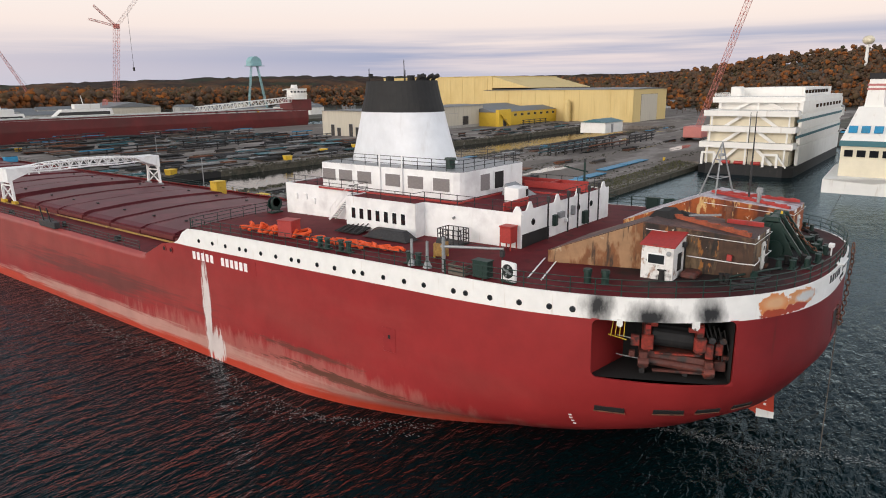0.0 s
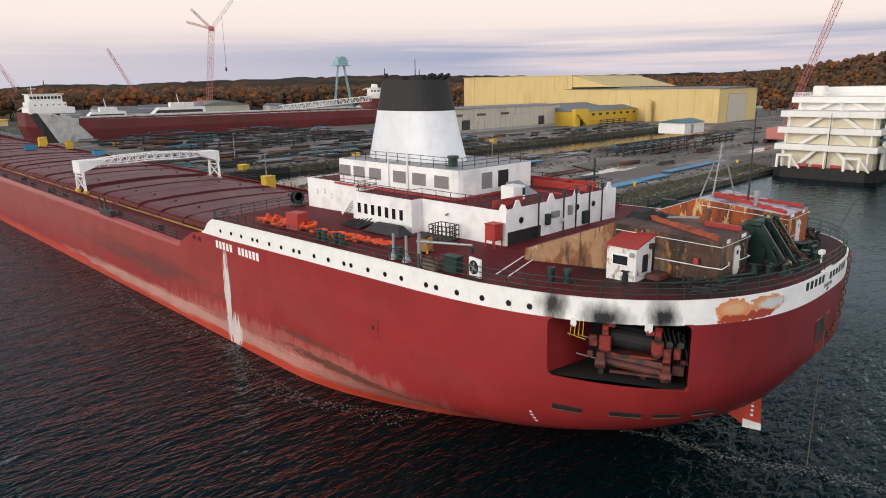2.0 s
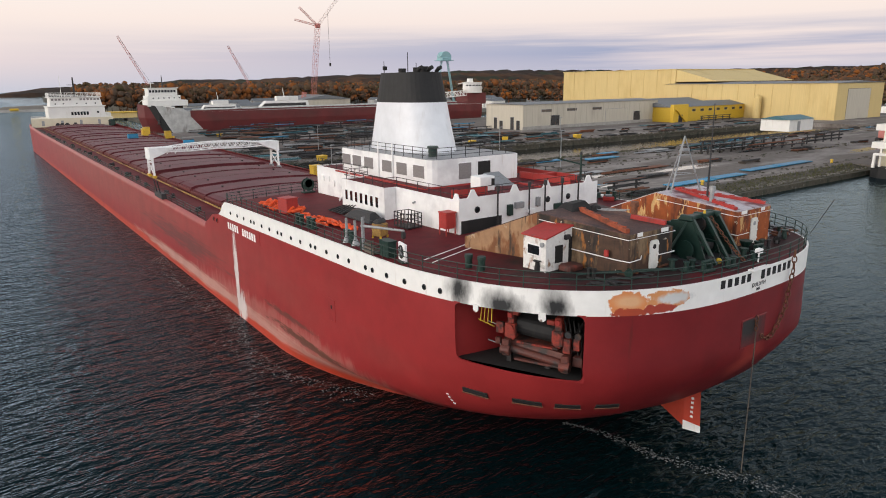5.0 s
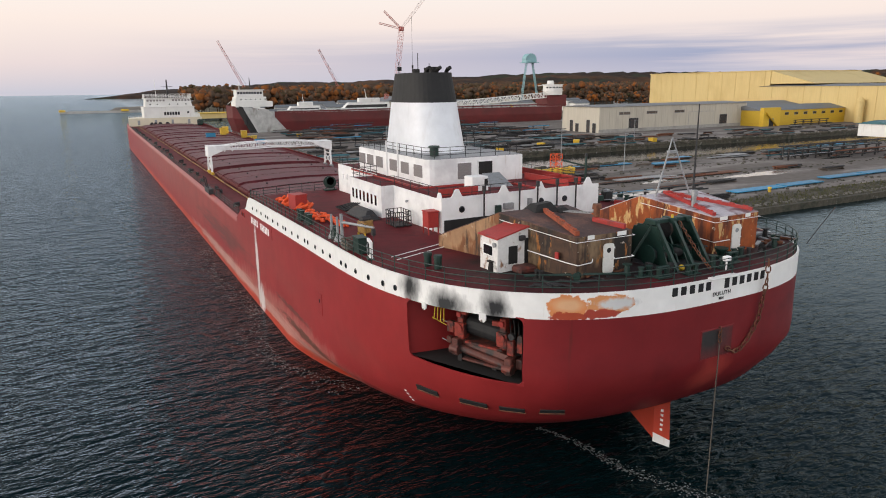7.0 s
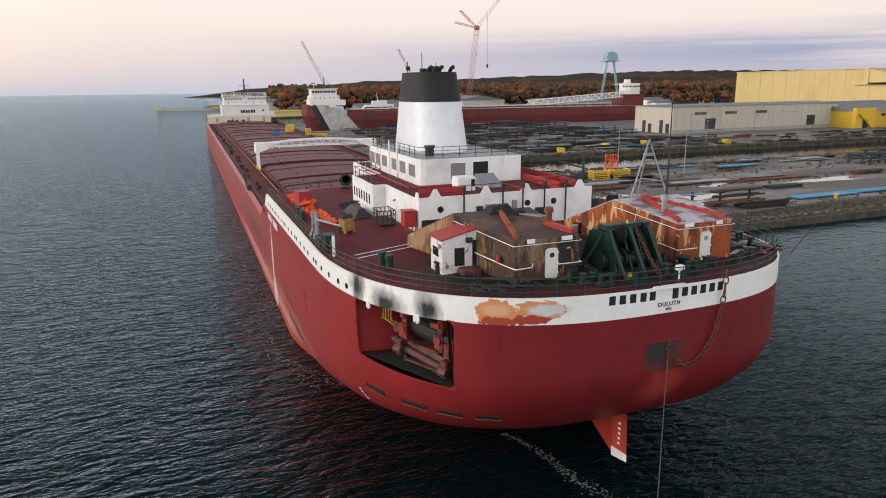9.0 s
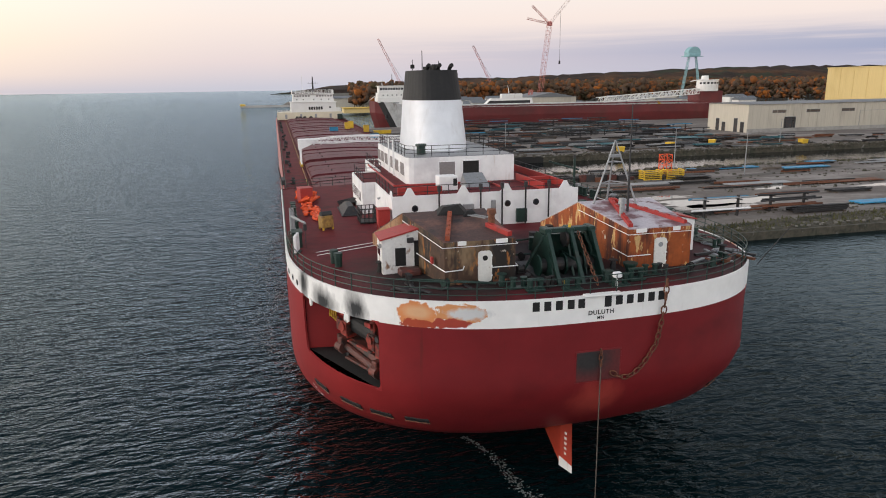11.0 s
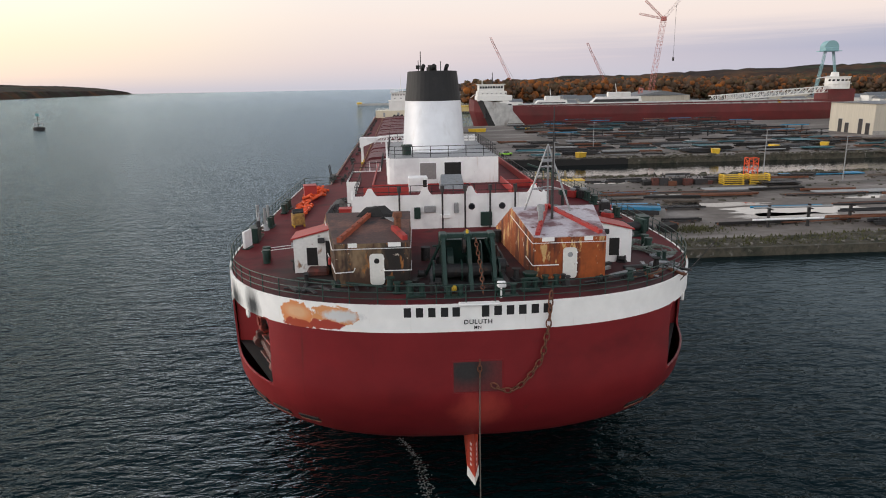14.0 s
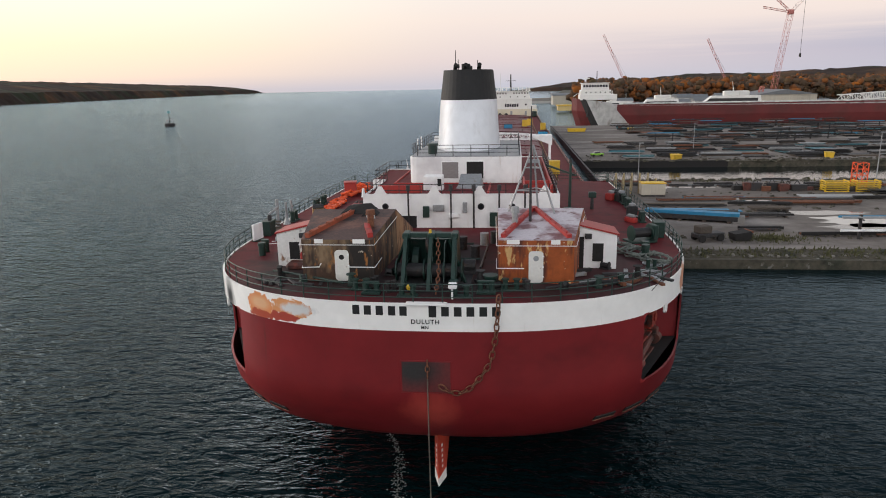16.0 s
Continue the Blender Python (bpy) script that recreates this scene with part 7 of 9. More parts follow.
ph = part("pilothouse", Geo().box(40.5, 60.5, 350.5, 363, 15.4, 18.4, 0.2).box(41.0, 57.5, 352, 362, 18.4, 20.8, 0.2).box(41.8, 56.2, 353, 361, 20.8, 24.3, 0.2).box(41.2, 56.8, 352.4, 361.6, 24.3, 24.7, 0.05), SHIP_WHITE, f2, "white pilothouse with a row of windows")
for i in range(9):
    part("window", Geo().box(42.3 + 1.5 * i, 43.4 + 1.5 * i, 352.9, 353.02, 22.3, 23.5), GLASS, ph)
for i in range(6):
    part("port", Geo().box(43.5 + 2.6 * i, 44.1 + 2.6 * i, 351.9, 352.02, 19.2, 19.8), GLASS, ph)
part("bow_rail", Geo().tube([(37.2, 356, 17.2), (39, 353.5, 18.8), (41, 352.5, 19.4)], 0.14, 6).cyl((44, 356, 24.6), (44, 356, 28.5), 0.2, 0.1, 6).beam((42.5, 356, 27), (46, 356, 27), 0.3), SHIP_WHITE, f2)
part("mast", Geo().cyl((50, 357, 24), (50, 357, 31), 0.4, 0.15, 8), DARK_STEEL, f2)
part("deck_rail", Geo().box(60, 250, 345.9, 346.1, 12.2, 12.9), OLD_HULL, f2)
for i in range(24):
    part("hatch", Geo().box(66 + 7.2 * i, 71.5 + 7.2 * i, 350, 364, 11.4, 13.2, 0.1), OLD_GREY, f2)
ah = part("aft_house", Geo().box(246, 262, 350, 364, 11, 18.5, 0.2), OLD_HULL, f2, "dark red after house base")
part("aft_tower", Geo().cyl((253, 354, 18.5), (253, 354, 25.0), 6.6, 6.6, 18).cyl((253, 354, 21.2), (253, 354, 21.6), 7.3, 7.3, 18).cyl((253, 354, 25), (253, 354, 25.5), 7.0, 7.0, 18).cyl((251, 354, 25.4), (251, 354, 28), 2.4, 2.0, 12), SHIP_WHITE, f2)
for i in range(7):
    a = radians(200 + 20 * i)
    part("tower_window", Geo().box(-0.7, 0.7, -0.05, 0.06, -0.5, 0.5), GLASS, f2, at=facing((253 + 6.6 * math.cos(a), 354 + 6.6 * math.sin(a), 23.4), (math.cos(a), math.sin(a), 0)))
part("stern_crane", Geo().beam((250, 352, 26), (238, 350, 24.6), 0.5), SHIP_WHITE, f2)


def lattice(name, parent, a, b, w, bays, mat, t=0.25):
    """A square lattice boom between two places."""
    a, b = Vector(a), Vector(b)
    q = (b - a).to_track_quat("Z", "Y")
    c = [q @ Vector((sx * w / 2, sy * w / 2, 0)) for sx, sy in ((-1, -1), (1, -1), (1, 1), (-1, 1))]
    g = Geo()
    for k in range(4):
        g.beam(a + c[k], b + c[k], t)
    for i in range(bays):
        p, r = a + (b - a) * (i / bays), a + (b - a) * ((i + 1) / bays)
        for k in range(4):
            k2 = (k + 1) % 4
            g.beam(p + c[k], r + c[k2], t * 0.6) if i % 2 == 0 else g.beam(p + c[k2], r + c[k], t * 0.6)
            g.beam(r + c[k], r + c[k2], t * 0.6)
    return part(name, g, mat, parent)


lattice("unloading_boom", f2, (176, 352, 14.2), (246, 353, 18.5), 3.2, 26, SHIP_WHITE, 0.4)
part("boom_gantry", Geo().beam((222, 347, 2), (214, 346.5, 13), 0.9), YELLOW, f2, "yellow sloping gangway")

# white vessels laid up beyond
def laid_up_boat(x, y, length, h, label):
    o = thing("laid_up_boat", label, "boat", pose(x, y, 1.9), group="laid-up white boats")
    part("hull", Geo().loft([[(0, 0, 3), (0.5, -0.1, h * .5), (0.5, 0.1, h * .5)], [(length * .12, -3, 1), (length * .1, -3.6, h * .5), (length * .1, 3.6, h * .5)],
                             [(length, -3.2, 1), (length, -3.8, h * .45), (length, 3.8, h * .45)]], caps=True), SHIP_WHITE, o)
    part("cradle", Geo().box(length * .2, length * .9, -2, 2, 0, 1.6), DARK_STEEL, o)
    part("cabin", Geo().hexa([(length * .25, -3, h * .47), (length * .95, -3, h * .47), (length * .95, 3, h * .47), (length * .25, 3, h * .47),
                              (length * .36, -2.6, h * .75), (length * .93, -2.6, h * .75), (length * .93, 2.6, h * .75), (length * .36, 2.6, h * .75)]), SHIP_WHITE, o)
    part("window_band", Geo().hexa([(length * .29, -3.0, h * .55), (length * .9, -3.0, h * .55), (length * .9, -2.9, h * .55), (length * .29, -2.9, h * .55),
                                    (length * .33, -2.85, h * .66), (length * .9, -2.85, h * .66), (length * .9, -2.7, h * .66), (length * .33, -2.7, h * .66)]), GLASS, o)
    part("flybridge", Geo().box(length * .5, length * .8, -2, 2, h * .75, h * .92, 0.3), SHIP_WHITE, o)
    part("mast", Geo().cyl((length * .62, 0, h * .9), (length * .6, 0, h * 1.25), 0.3, 0.1, 6), SHIP_WHITE, o)
    return o


laid_up_boat(78, 424, 34, 15.5, "white motor yacht on a cradle behind the freighter")
laid_up_boat(112, 424, 52, 17.5, "long white ferry laid up behind the freighter")
laid_up_boat(62, 440, 14, 14, "small white boat on a cradle ashore")

# ---------------------------------------------------------------- cranes and tower
# Far crane colours mixed pale, so distance haze is part of the paint.
HAZY_RED = material("hazy_red_paint", (0.48, 0.17, 0.15), 0.7, grain=0.15)
PALE_TEAL = material("pale_teal_paint", (0.24, 0.42, 0.45), 0.6, grain=0.15)
BOOM_GREY = material("pale_boom_paint", (0.72, 0.60, 0.56), 0.7, grain=0.15)
cr = thing("tower_crane", "tall red and white lattice luffing crane", "crane")
cr.location = (20, 46, 0)
lattice("mast", cr, (155, 402, 1.9), (163.5, 402, 67), 3.0, 26, HAZY_RED, 0.12)
lattice("jib", cr, (163.5, 402, 67), (206, 402, 116), 1.8, 30, BOOM_GREY, 0.11)
lattice("back_arm", cr, (163.5, 402, 67), (150, 402, 79), 1.1, 8, HAZY_RED, 0.14)
lattice("back_arm", cr, (163.5, 402, 67), (146, 402, 70.5), 1.1, 8, HAZY_RED, 0.14)
part("head", Geo().box(161.9, 165.1, 400.5, 403.5, 65.5, 68.5, 0.3), HAZY_RED, cr)
part("hoist_rope", Geo().cyl((172, 402, 40), (172, 402, 76), 0.1, 0.1, 5).beam((172, 402, 38.5), (172, 402, 41), 1.0), DARK_STEEL, cr)
lattice("back_leg", cr, (146, 402, 2), (150, 402, 20), 2.2, 8, HAZY_RED, 0.3)
for base, top in (((132, 720, 1.9), (98, 720, 74)), ((232, 705, 1.9), (201, 705, 66))):
    c = thing("crawler_crane", "grey lattice-boom crawler crane on the far shore", "crane", group="crawler cranes")
    lattice("boom", c, (base[0], base[1], 5), top, 1.8, 24, HAZY_RED, 0.15)
    part("cab", Geo().box(base[0] - 3, base[0] + 5, base[1] - 3, base[1] + 3, 3.2, 7, 0.3), HAZY_RED, c)
    part("track", Geo().box(base[0] - 5, base[0] + 5, base[1] - 4, base[1] - 2, 1.9, 3.3, 0.4).box(base[0] - 5, base[0] + 5, base[1] + 2, base[1] + 4, 1.9, 3.3, 0.4), DARK_STEEL, c)
    part("pendant", Geo().cyl((base[0] + 4, base[1], 9), top, 0.09, 0.09, 5), DARK_STEEL, c)
c = thing("crawler_crane", "red lattice-boom crane behind the white ferry", "crane", group="crawler cranes")
lattice("boom", c, (242, 85, 6), (228, 62, 66), 1.7, 28, HAZY_RED, 0.12)
part("cab", Geo().box(236, 247, 81, 89, 3.4, 8, 0.3), HAZY_RED, c)
part("track", Geo().box(236, 248, 80, 82, 2, 3.6, 0.4).box(236, 248, 88, 90, 2, 3.6, 0.4), DARK_STEEL, c)
tw = thing("gantry_tower", "pale teal four-legged lattice crane tower", "crane tower")
for dx, dy in ((-15, -5), (-7, 5), (10, -5), (17, 5)):
    lattice("leg", tw, (405 + dx, 600 + dy, 1.9), (405 + dx * 0.3, 600 + dy * .3, 50), 1.6, 18, PALE_TEAL, 0.2)
part("head", Geo().box(398.5, 411.5, 595, 605, 49.5, 52.5, 0.4).loft([[(405 + 7.0 * math.cos(math.pi * k / 10), y, 52.5 + 6.5 * math.sin(math.pi * k / 10)) for k in range(11)] for y in (596, 604)], caps=True), PALE_TEAL, tw, "rounded teal machinery head")
part("platform", Geo().box(396, 414, 594, 606, 49.0, 49.6), PALE_TEAL, tw)

# ---------------------------------------------------------------- white ferries in the slip
fe = thing("passenger_ferry", "tall white multi-deck ferry with cream stern walls", "ferry")
part("hull", Geo().prism([(150, 33), (152, 30.6), (226, 30.6), (236, 43), (226, 56), (152, 56), (150, 53.5)], -1.5, 3.0), BLACK, fe, "black low hull")
tiers = [(150, 3.0, 7.9), (151.2, 8.7, 12.3), (152.4, 13.1, 16.6), (160, 17.4, 20.2)]
for i, (x, z0, z1) in enumerate(tiers):
    part("deck_wall", Geo().prism([(x + 2.2, 32.2), (224, 32.2), (231, 43), (224, 54.5), (x + 2.2, 54.5)], z0, z1), FERRY_CREAM if i < 3 else SHIP_WHITE, fe, "cream painted stern wall")
    band_ = part("deck_edge", Geo().prism([(x, 31), (227, 31), (234, 43), (227, 55.7), (x, 55.7)], z1 - 0.3, z1 + 1.3), SHIP_WHITE, fe)
    part("deck_void", Geo().prism([(x + 0.25, 31.4), (x + 2.1, 31.4), (x + 2.1, 55.3), (x + 0.25, 55.3)], z1 + 1.28, z1 + 1.31), GREY_STEEL, band_)
    part("side_wall", Geo().box(156, 226, 30.55, 31.4, z0, z1 + 0.2), SHIP_WHITE, fe)
    if i in (1, 2):
        part("stripe", Geo().box(150, 226, 30.4, 30.6, z1 - 1.6, z1 - 0.9), FERRY_GREEN, fe)
    for y0, y1 in ((36, 40.5), (50, 45.5)):
        part("stair", Geo().beam((x + 0.9, y0, z0 + 0.2), (x + 1.1, y1, z1 - 0.2), 0.35, 0.8), SHIP_WHITE, fe)
    for y in (33, 43, 53.4):
        part("column", Geo().box(x + 0.2, x + 0.6, y - 0.2, y + 0.2, z0 if i else 2.9, z1 - 0.25), SHIP_WHITE, fe)
for y in (34.5, 51):
    part("stern_frame", Geo().beam((149.2, y, 2.8), (149.4, y, 6.4), 0.6).beam((149.4, y, 6.2), (149.4, y + 3.4, 6.2), 0.6).beam((149.2, y + 3.4, 2.8), (149.4, y + 3.4, 6.4), 0.6).beam((149.3, y - 2.4, 2.8), (149.4, y, 6), 0.4), SHIP_WHITE, fe)
for y in (40, 44.5, 48):
    part("life_raft", Geo().cyl((150.2, y - 1.2, 3.6), (150.2, y + 1.2, 3.6), 0.5, 0.5, 10), BRIGHT_RED, fe)
part("top_house", Geo().prism([(176, 34), (222, 34), (226, 43), (222, 52), (176, 52)], 21.4, 24.0), SHIP_WHITE, fe)
part("funnel_fin", Geo().box(168, 172, 50, 53, 21.3, 24.4, 0.3), SHIP_WHITE, fe)
for i in range(8):
    part("window", Geo().box(176 + 5 * i, 179.6 + 5 * i, 33.85, 34.02, 22.2, 23.2), GLASS, fe)
    part("window", Geo().box(175 + 6 * i, 178 + 6 * i, 30.4, 30.57, 18.2, 19.2), GLASS, fe)
part("stern_mast", Geo().cyl((150.5, 42.4, 3), (150.5, 42.4, 17.5), 0.14, 0.08, 6), DARK_STEEL, fe)
railing("ferry_railing", "white railing on the ferry top deck", [(160.5, 31.2, 21.5), (160.5, 55.5, 21.5), (176, 55.5, 21.5)], h=1.1, mat=SHIP_WHITE, gap=2.0, r=0.06)
f3 = thing("car_ferry", "white ferry with a green stripe and blue windows", "ferry")
part("hull", Geo().loft([[(128, 20, 3.2), (127, 10, 4.0), (128, 2, 4.2)], [(131, 19, 0), (130, 10, 0), (131, 2, 0)]], closed=False).prism([(128, 20), (160, 22), (190, 21), (190, -10), (160, -11), (128, 0)], -1, 3.3), SHIP_WHITE, f3)
part("front_house", Geo().prism([(136, 18), (188, 18), (188, -8), (136, -8)], 3.2, 10.5), FERRY_CREAM, f3)
part("stripe", Geo().prism([(135.6, 18.4), (188, 18.4), (188, -8.4), (135.6, -8.4)], 10.5, 11.8), FERRY_GREEN, f3)
part("slope_house", Geo().loft([[(135.8, 18.3, 11.8), (135.8, -8.3, 11.8), (188, -8.3, 11.8), (188, 18.3, 11.8)], [(141, 16, 19.5), (141, -6, 19.5), (186, -6, 19.5), (186, 16, 19.5)]], caps=True), SHIP_WHITE, f3)
for i in range(6):
    part("window", Geo().box(135.8, 136.02, 15.4 - 2.6 * i, 17.2 - 2.6 * i, 8.0, 9.6), GLASS, f3)
    part("window", Geo().hexa([(136.6, 15.2 - 2.6 * i, 13.6), (136.6, 17 - 2.6 * i, 13.6), (137.2, 17 - 2.6 * i, 13.6), (137.2, 15.2 - 2.6 * i, 13.6),
                               (137.6, 15.2 - 2.6 * i, 15.2), (137.6, 17 - 2.6 * i, 15.2), (138.2, 17 - 2.6 * i, 15.2), (138.2, 15.2 - 2.6 * i, 15.2)]), BLUE, f3)
fu = part("funnel", Geo().loft([[(142, 15, 19.4), (142, 11, 19.4), (150, 11, 19.4), (150, 15, 19.4)], [(143, 14.6, 26), (143, 11.4, 26), (149, 11.4, 26), (149, 14.6, 26)]], caps=True), SHIP_WHITE, f3)
part("funnel_top", Geo().box(142.8, 149.2, 11.2, 14.8, 26, 27.4, 0.1), BLACK, fu)
for k in range(2):
    part("funnel_band", Geo().box(142.6, 149.4, 11.1, 14.9, 23.4 + k, 23.9 + k), CRANE_RED, fu)

# ---------------------------------------------------------------- steel stock and clutter of the yard
BARS = {}


def bar_mesh(kind, mat):
    key = (kind, mat.name)
    if key not in BARS:
        if kind == "beam":
            BARS[key] = Geo().box(-0.5, 0.5, -0.16, 0.16, 0, 0.04).box(-0.5, 0.5, -0.025, 0.025, 0.04, 0.30).box(-0.5, 0.5, -0.16, 0.16, 0.30, 0.34).mesh("beam", mat)
        elif kind == "pipe":
            BARS[key] = Geo().cyl((-0.5, 0, 0.17), (0.5, 0, 0.17), 0.17, 0.17, 8).mesh("pipe", mat)
        else:
            BARS[key] = Geo().box(-0.5, 0.5, -0.6, 0.6, 0, 0.12).mesh("plate", mat)
    return BARS[key]


STOCK_MATS = [DARK_STEEL, DARK_STEEL, SOOT_SHADE, RUST, DARK_STEEL, DARK_STEEL, FERRY_GREEN, TIMBER, SOOT_SHADE, GREY_STEEL]


def stock_pile(x, y, length, rows, layers, seed, mats=STOCK_MATS, z=2.0, turn=0.0, gap=0.55, label="stack of dark steel stock on timber bearers"):
    rnd = random.Random(seed)
    o = thing("steel_stack", label, "steel stock", pose(x, y, z, 0, 0, turn), group="yard steel stacks")
    for u in (-0.36, 0.36):
        part("bearer", Geo().box(u * length - 0.15, u * length + 0.15, -gap * rows / 2 - 0.2, gap * rows / 2 + 0.2, 0, 0.3), TIMBER, o)
    kind = rnd.choice(["beam", "beam", "pipe", "plate"])
    for l in range(layers):
        m = rnd.choice(mats)
        for r in range(rows):
            if rnd.random() < 0.15 * l:
                continue
            ln = length * rnd.uniform(0.75, 1.0)
            part(kind, bar_mesh(kind, m), None, o, at=pose(rnd.uniform(-.6, .6), (r - (rows - 1) / 2) * gap * (2 if kind == "plate" else 1), 0.3 + 0.34 * l, 0, 0, rnd.uniform(-1.5, 1.5)) @ Matrix.Diagonal((ln, 1, 1, 1)))
    return o


def rack(x, y, length, h, seed, mats, z=2.0, n=3, turn=0.0):
    """A storage rack: posts with arms that hold pipes."""
    rnd = random.Random(seed)
    o = thing("pipe_rack", "dark steel storage rack holding long pipes", "rack", pose(x, y, z, 0, 0, turn), group="yard pipe racks")
    k = max(2, int(length / 6))
    for i in range(k):
        u = -length / 2 + length * (i + 0.5) / k
        p = part("post", Geo().box(u - 0.16, u + 0.16, -0.2, 0.2, 0, h), DARK_STEEL, o)
        for j in range(n):
            part("arm", Geo().box(u - 0.1, u + 0.1, -1.0, 1.0, h * (j + 0.6) / n, h * (j + 0.6) / n + 0.15), DARK_STEEL, p)
    for j in range(n):
        for r in range(3):
            if rnd.random() < 0.8:
                part("pipe", bar_mesh("pipe", rnd.choice(mats)), None, o, at=pose(rnd.uniform(-1, 1), -0.7 + 0.6 * r, h * (j + 0.6) / n + 0.15) @ Matrix.Diagonal((length * rnd.uniform(.8, 1.0), 1, 1, 1)))
    return o


k = 0
for y in (176, 180, 185, 190, 196, 202, 208, 214, 220, 227):
    for x in range(40, 182, 13):
        k += 1
        rnd = random.Random(k)
        if rnd.random() < 0.80:
            stock_pile(x + rnd.uniform(-3, 3), y + rnd.uniform(-1.5, 1.5), rnd.uniform(8, 13), rnd.randint(3, 6), rnd.randint(1, 3), k)
for y in (236, 243, 250, 257, 264, 272, 280, 288, 296, 304, 312, 320, 328, 336):
    for x in range(62, 182, 15):
        k += 1
        rnd = random.Random(k)
        if rnd.random() < 0.86:
            if rnd.random() < 0.3:
                rack(x, y, 13, rnd.uniform(2.2, 3.6), k, STOCK_MATS + [BLUE])
            else:
                stock_pile(x + rnd.uniform(-3, 3), y + rnd.uniform(-2, 2), rnd.uniform(9, 14), rnd.randint(4, 7), rnd.randint(2, 4), k)
for x in range(188, 330, 11):
    for y in (205, 196, 187, 178, 174):
        k += 1
        rnd = random.Random(k)
        if rnd.random() < 0.62:
            stock_pile(x + rnd.uniform(-3, 3), y + rnd.uniform(-2, 2), rnd.uniform(6, 11), rnd.randint(2, 5), rnd.randint(1, 3), k)
for x in range(100, 330, 10):
    k += 1
    rnd = random.Random(k)
    if rnd.random() < 0.7:
        stock_pile(x, 124 + rnd.uniform(-1.5, 1.0), rnd.uniform(6, 10), rnd.randint(2, 4), rnd.randint(1, 2), k, [DARK_STEEL, TIMBER, BLUE, SOOT_SHADE])
# nearer pier: pipes, plates and racks
for i, (x0, x1, y, m) in enumerate(((88, 104, 70.6, BLUE), (105, 118, 71.2, BLUE), (124, 139, 74.0, BLUE), (140, 156, 74.2, BLUE), (88, 108, 123, BLUE), (112, 126, 118, BLUE), (60, 74, 104, GREY_STEEL), (80, 96, 97, GREY_STEEL), (100, 118, 94, RUST))):
    o = thing("flat_panel", "long blue painted steel panel lying on bearers" if m is BLUE else "long flat steel panel lying on bearers", "panel", pose((x0 + x1) / 2, y, 2.0), group="flat panels")
    part("sheet", Geo().box(-(x1 - x0) / 2, (x1 - x0) / 2, -1.5, 1.5, 0.2, 0.42, 0.03), m, o)
    for u in (-0.3, 0.3):
        part("bearer", Geo().box(u * (x1 - x0) - 0.15, u * (x1 - x0) + 0.15, -1.4, 1.4, 0, 0.2), TIMBER, o)
rack(176, 104, 52, 3.4, 901, [DARK_STEEL, DARK_STEEL, GREY_STEEL], n=2)
rack(172, 109, 48, 3.0, 902, [DARK_STEEL, FERRY_GREEN], n=2)
rack(186, 99.5, 40, 2.6, 903, [DARK_STEEL, RUST], n=2)
rack(178, 106.5, 54, 4.2, 911, [DARK_STEEL, DARK_STEEL, SOOT_SHADE], n=3)
rack(222, 101.5, 30, 3.6, 912, [DARK_STEEL, SOOT_SHADE], n=3)
rack(318, 208, 34, 3.2, 913, [FERRY_GREEN, DARK_STEEL], n=3)
rack(57, 67.5, 13, 3.6, 904, [BLUE, GREY_STEEL, WHITE], n=2)
rack(72, 69.5, 14, 3.2, 905, [DARK_STEEL, RUST], n=3)
stock_pile(76, 66.5, 12, 5, 3, 906, [RUST, DARK_STEEL])
stock_pile(36, 87, 14, 2, 2, 907, [BLUE], turn=-4, label="long blue steel girders on trestles")
stock_pile(36, 83, 14, 4, 3, 908, [DARK_STEEL, RUST], turn=-4)
stock_pile(60, 96.5, 17, 4, 1, 909, [DARK_STEEL, RUST])
stock_pile(80, 110, 10, 4, 2, 910, [DARK_STEEL])
for i in range(44):
    rnd = random.Random(1000 + i)
    stock_pile(rnd.uniform(40, 320), rnd.choice([84, 92, 113, 119, 122, 125]) + rnd.uniform(-2, 2), rnd.uniform(6, 12), rnd.randint(2, 4), rnd.randint(1, 2), 1000 + i, [DARK_STEEL, RUST, TIMBER, GREY_STEEL, DARK_STEEL])
for x, y in ((70, 112), (76, 112)):
    o = thing("yellow_trestles", "stack of yellow painted steel trestles", "trestles", pose(x, y, 2.0), group="yellow trestle stacks")
    for l in range(5):
        part("frame", Geo().box(-2.4, 2.4, -1.3, -1.1, 0.45 * l, 0.45 * l + 0.2).box(-2.4, 2.4, 1.1, 1.3, 0.45 * l, 0.45 * l + 0.2).box(-2.3, -2.1, -1.2, 1.2, 0.45 * l + 0.2, 0.45 * l + 0.45).box(2.1, 2.3, -1.2, 1.2, 0.45 * l + 0.2, 0.45 * l + 0.45), YELLOW, o)
lt = thing("orange_scaffold", "orange lattice scaffold tower on the pier", "scaffold")
lattice("tower", lt, (77, 117, 2), (77, 117, 7.2), 2.2, 4, ORANGE, 0.15)
POST_OCHRE = material("weathered_ochre_paint", (0.34, 0.27, 0.15), 0.75, grain=0.25, rand=0.3)
for i in range(22):
    x = 25.2 + 0.42 * i
    thing("steel_post", "pale rusty steel post standing on the pier", "post", pose(x, 109.5 + 2.1 * (i % 4), 2.0), geo=Geo().cyl((0, 0, 0), (0, 0, 2.6 + 0.3 * (i % 4)), 0.24, 0.2, 8), mat=POST_OCHRE, group="standing posts")
o = thing("yellow_tank", "pale yellow steel bin on the pier", "bin", pose(32.4, 106.6, 2.0))
part("body", Geo().box(-2.4, 2.4, -1.2, 1.2, 0.3, 2.6, 0.08), CREAM, o)
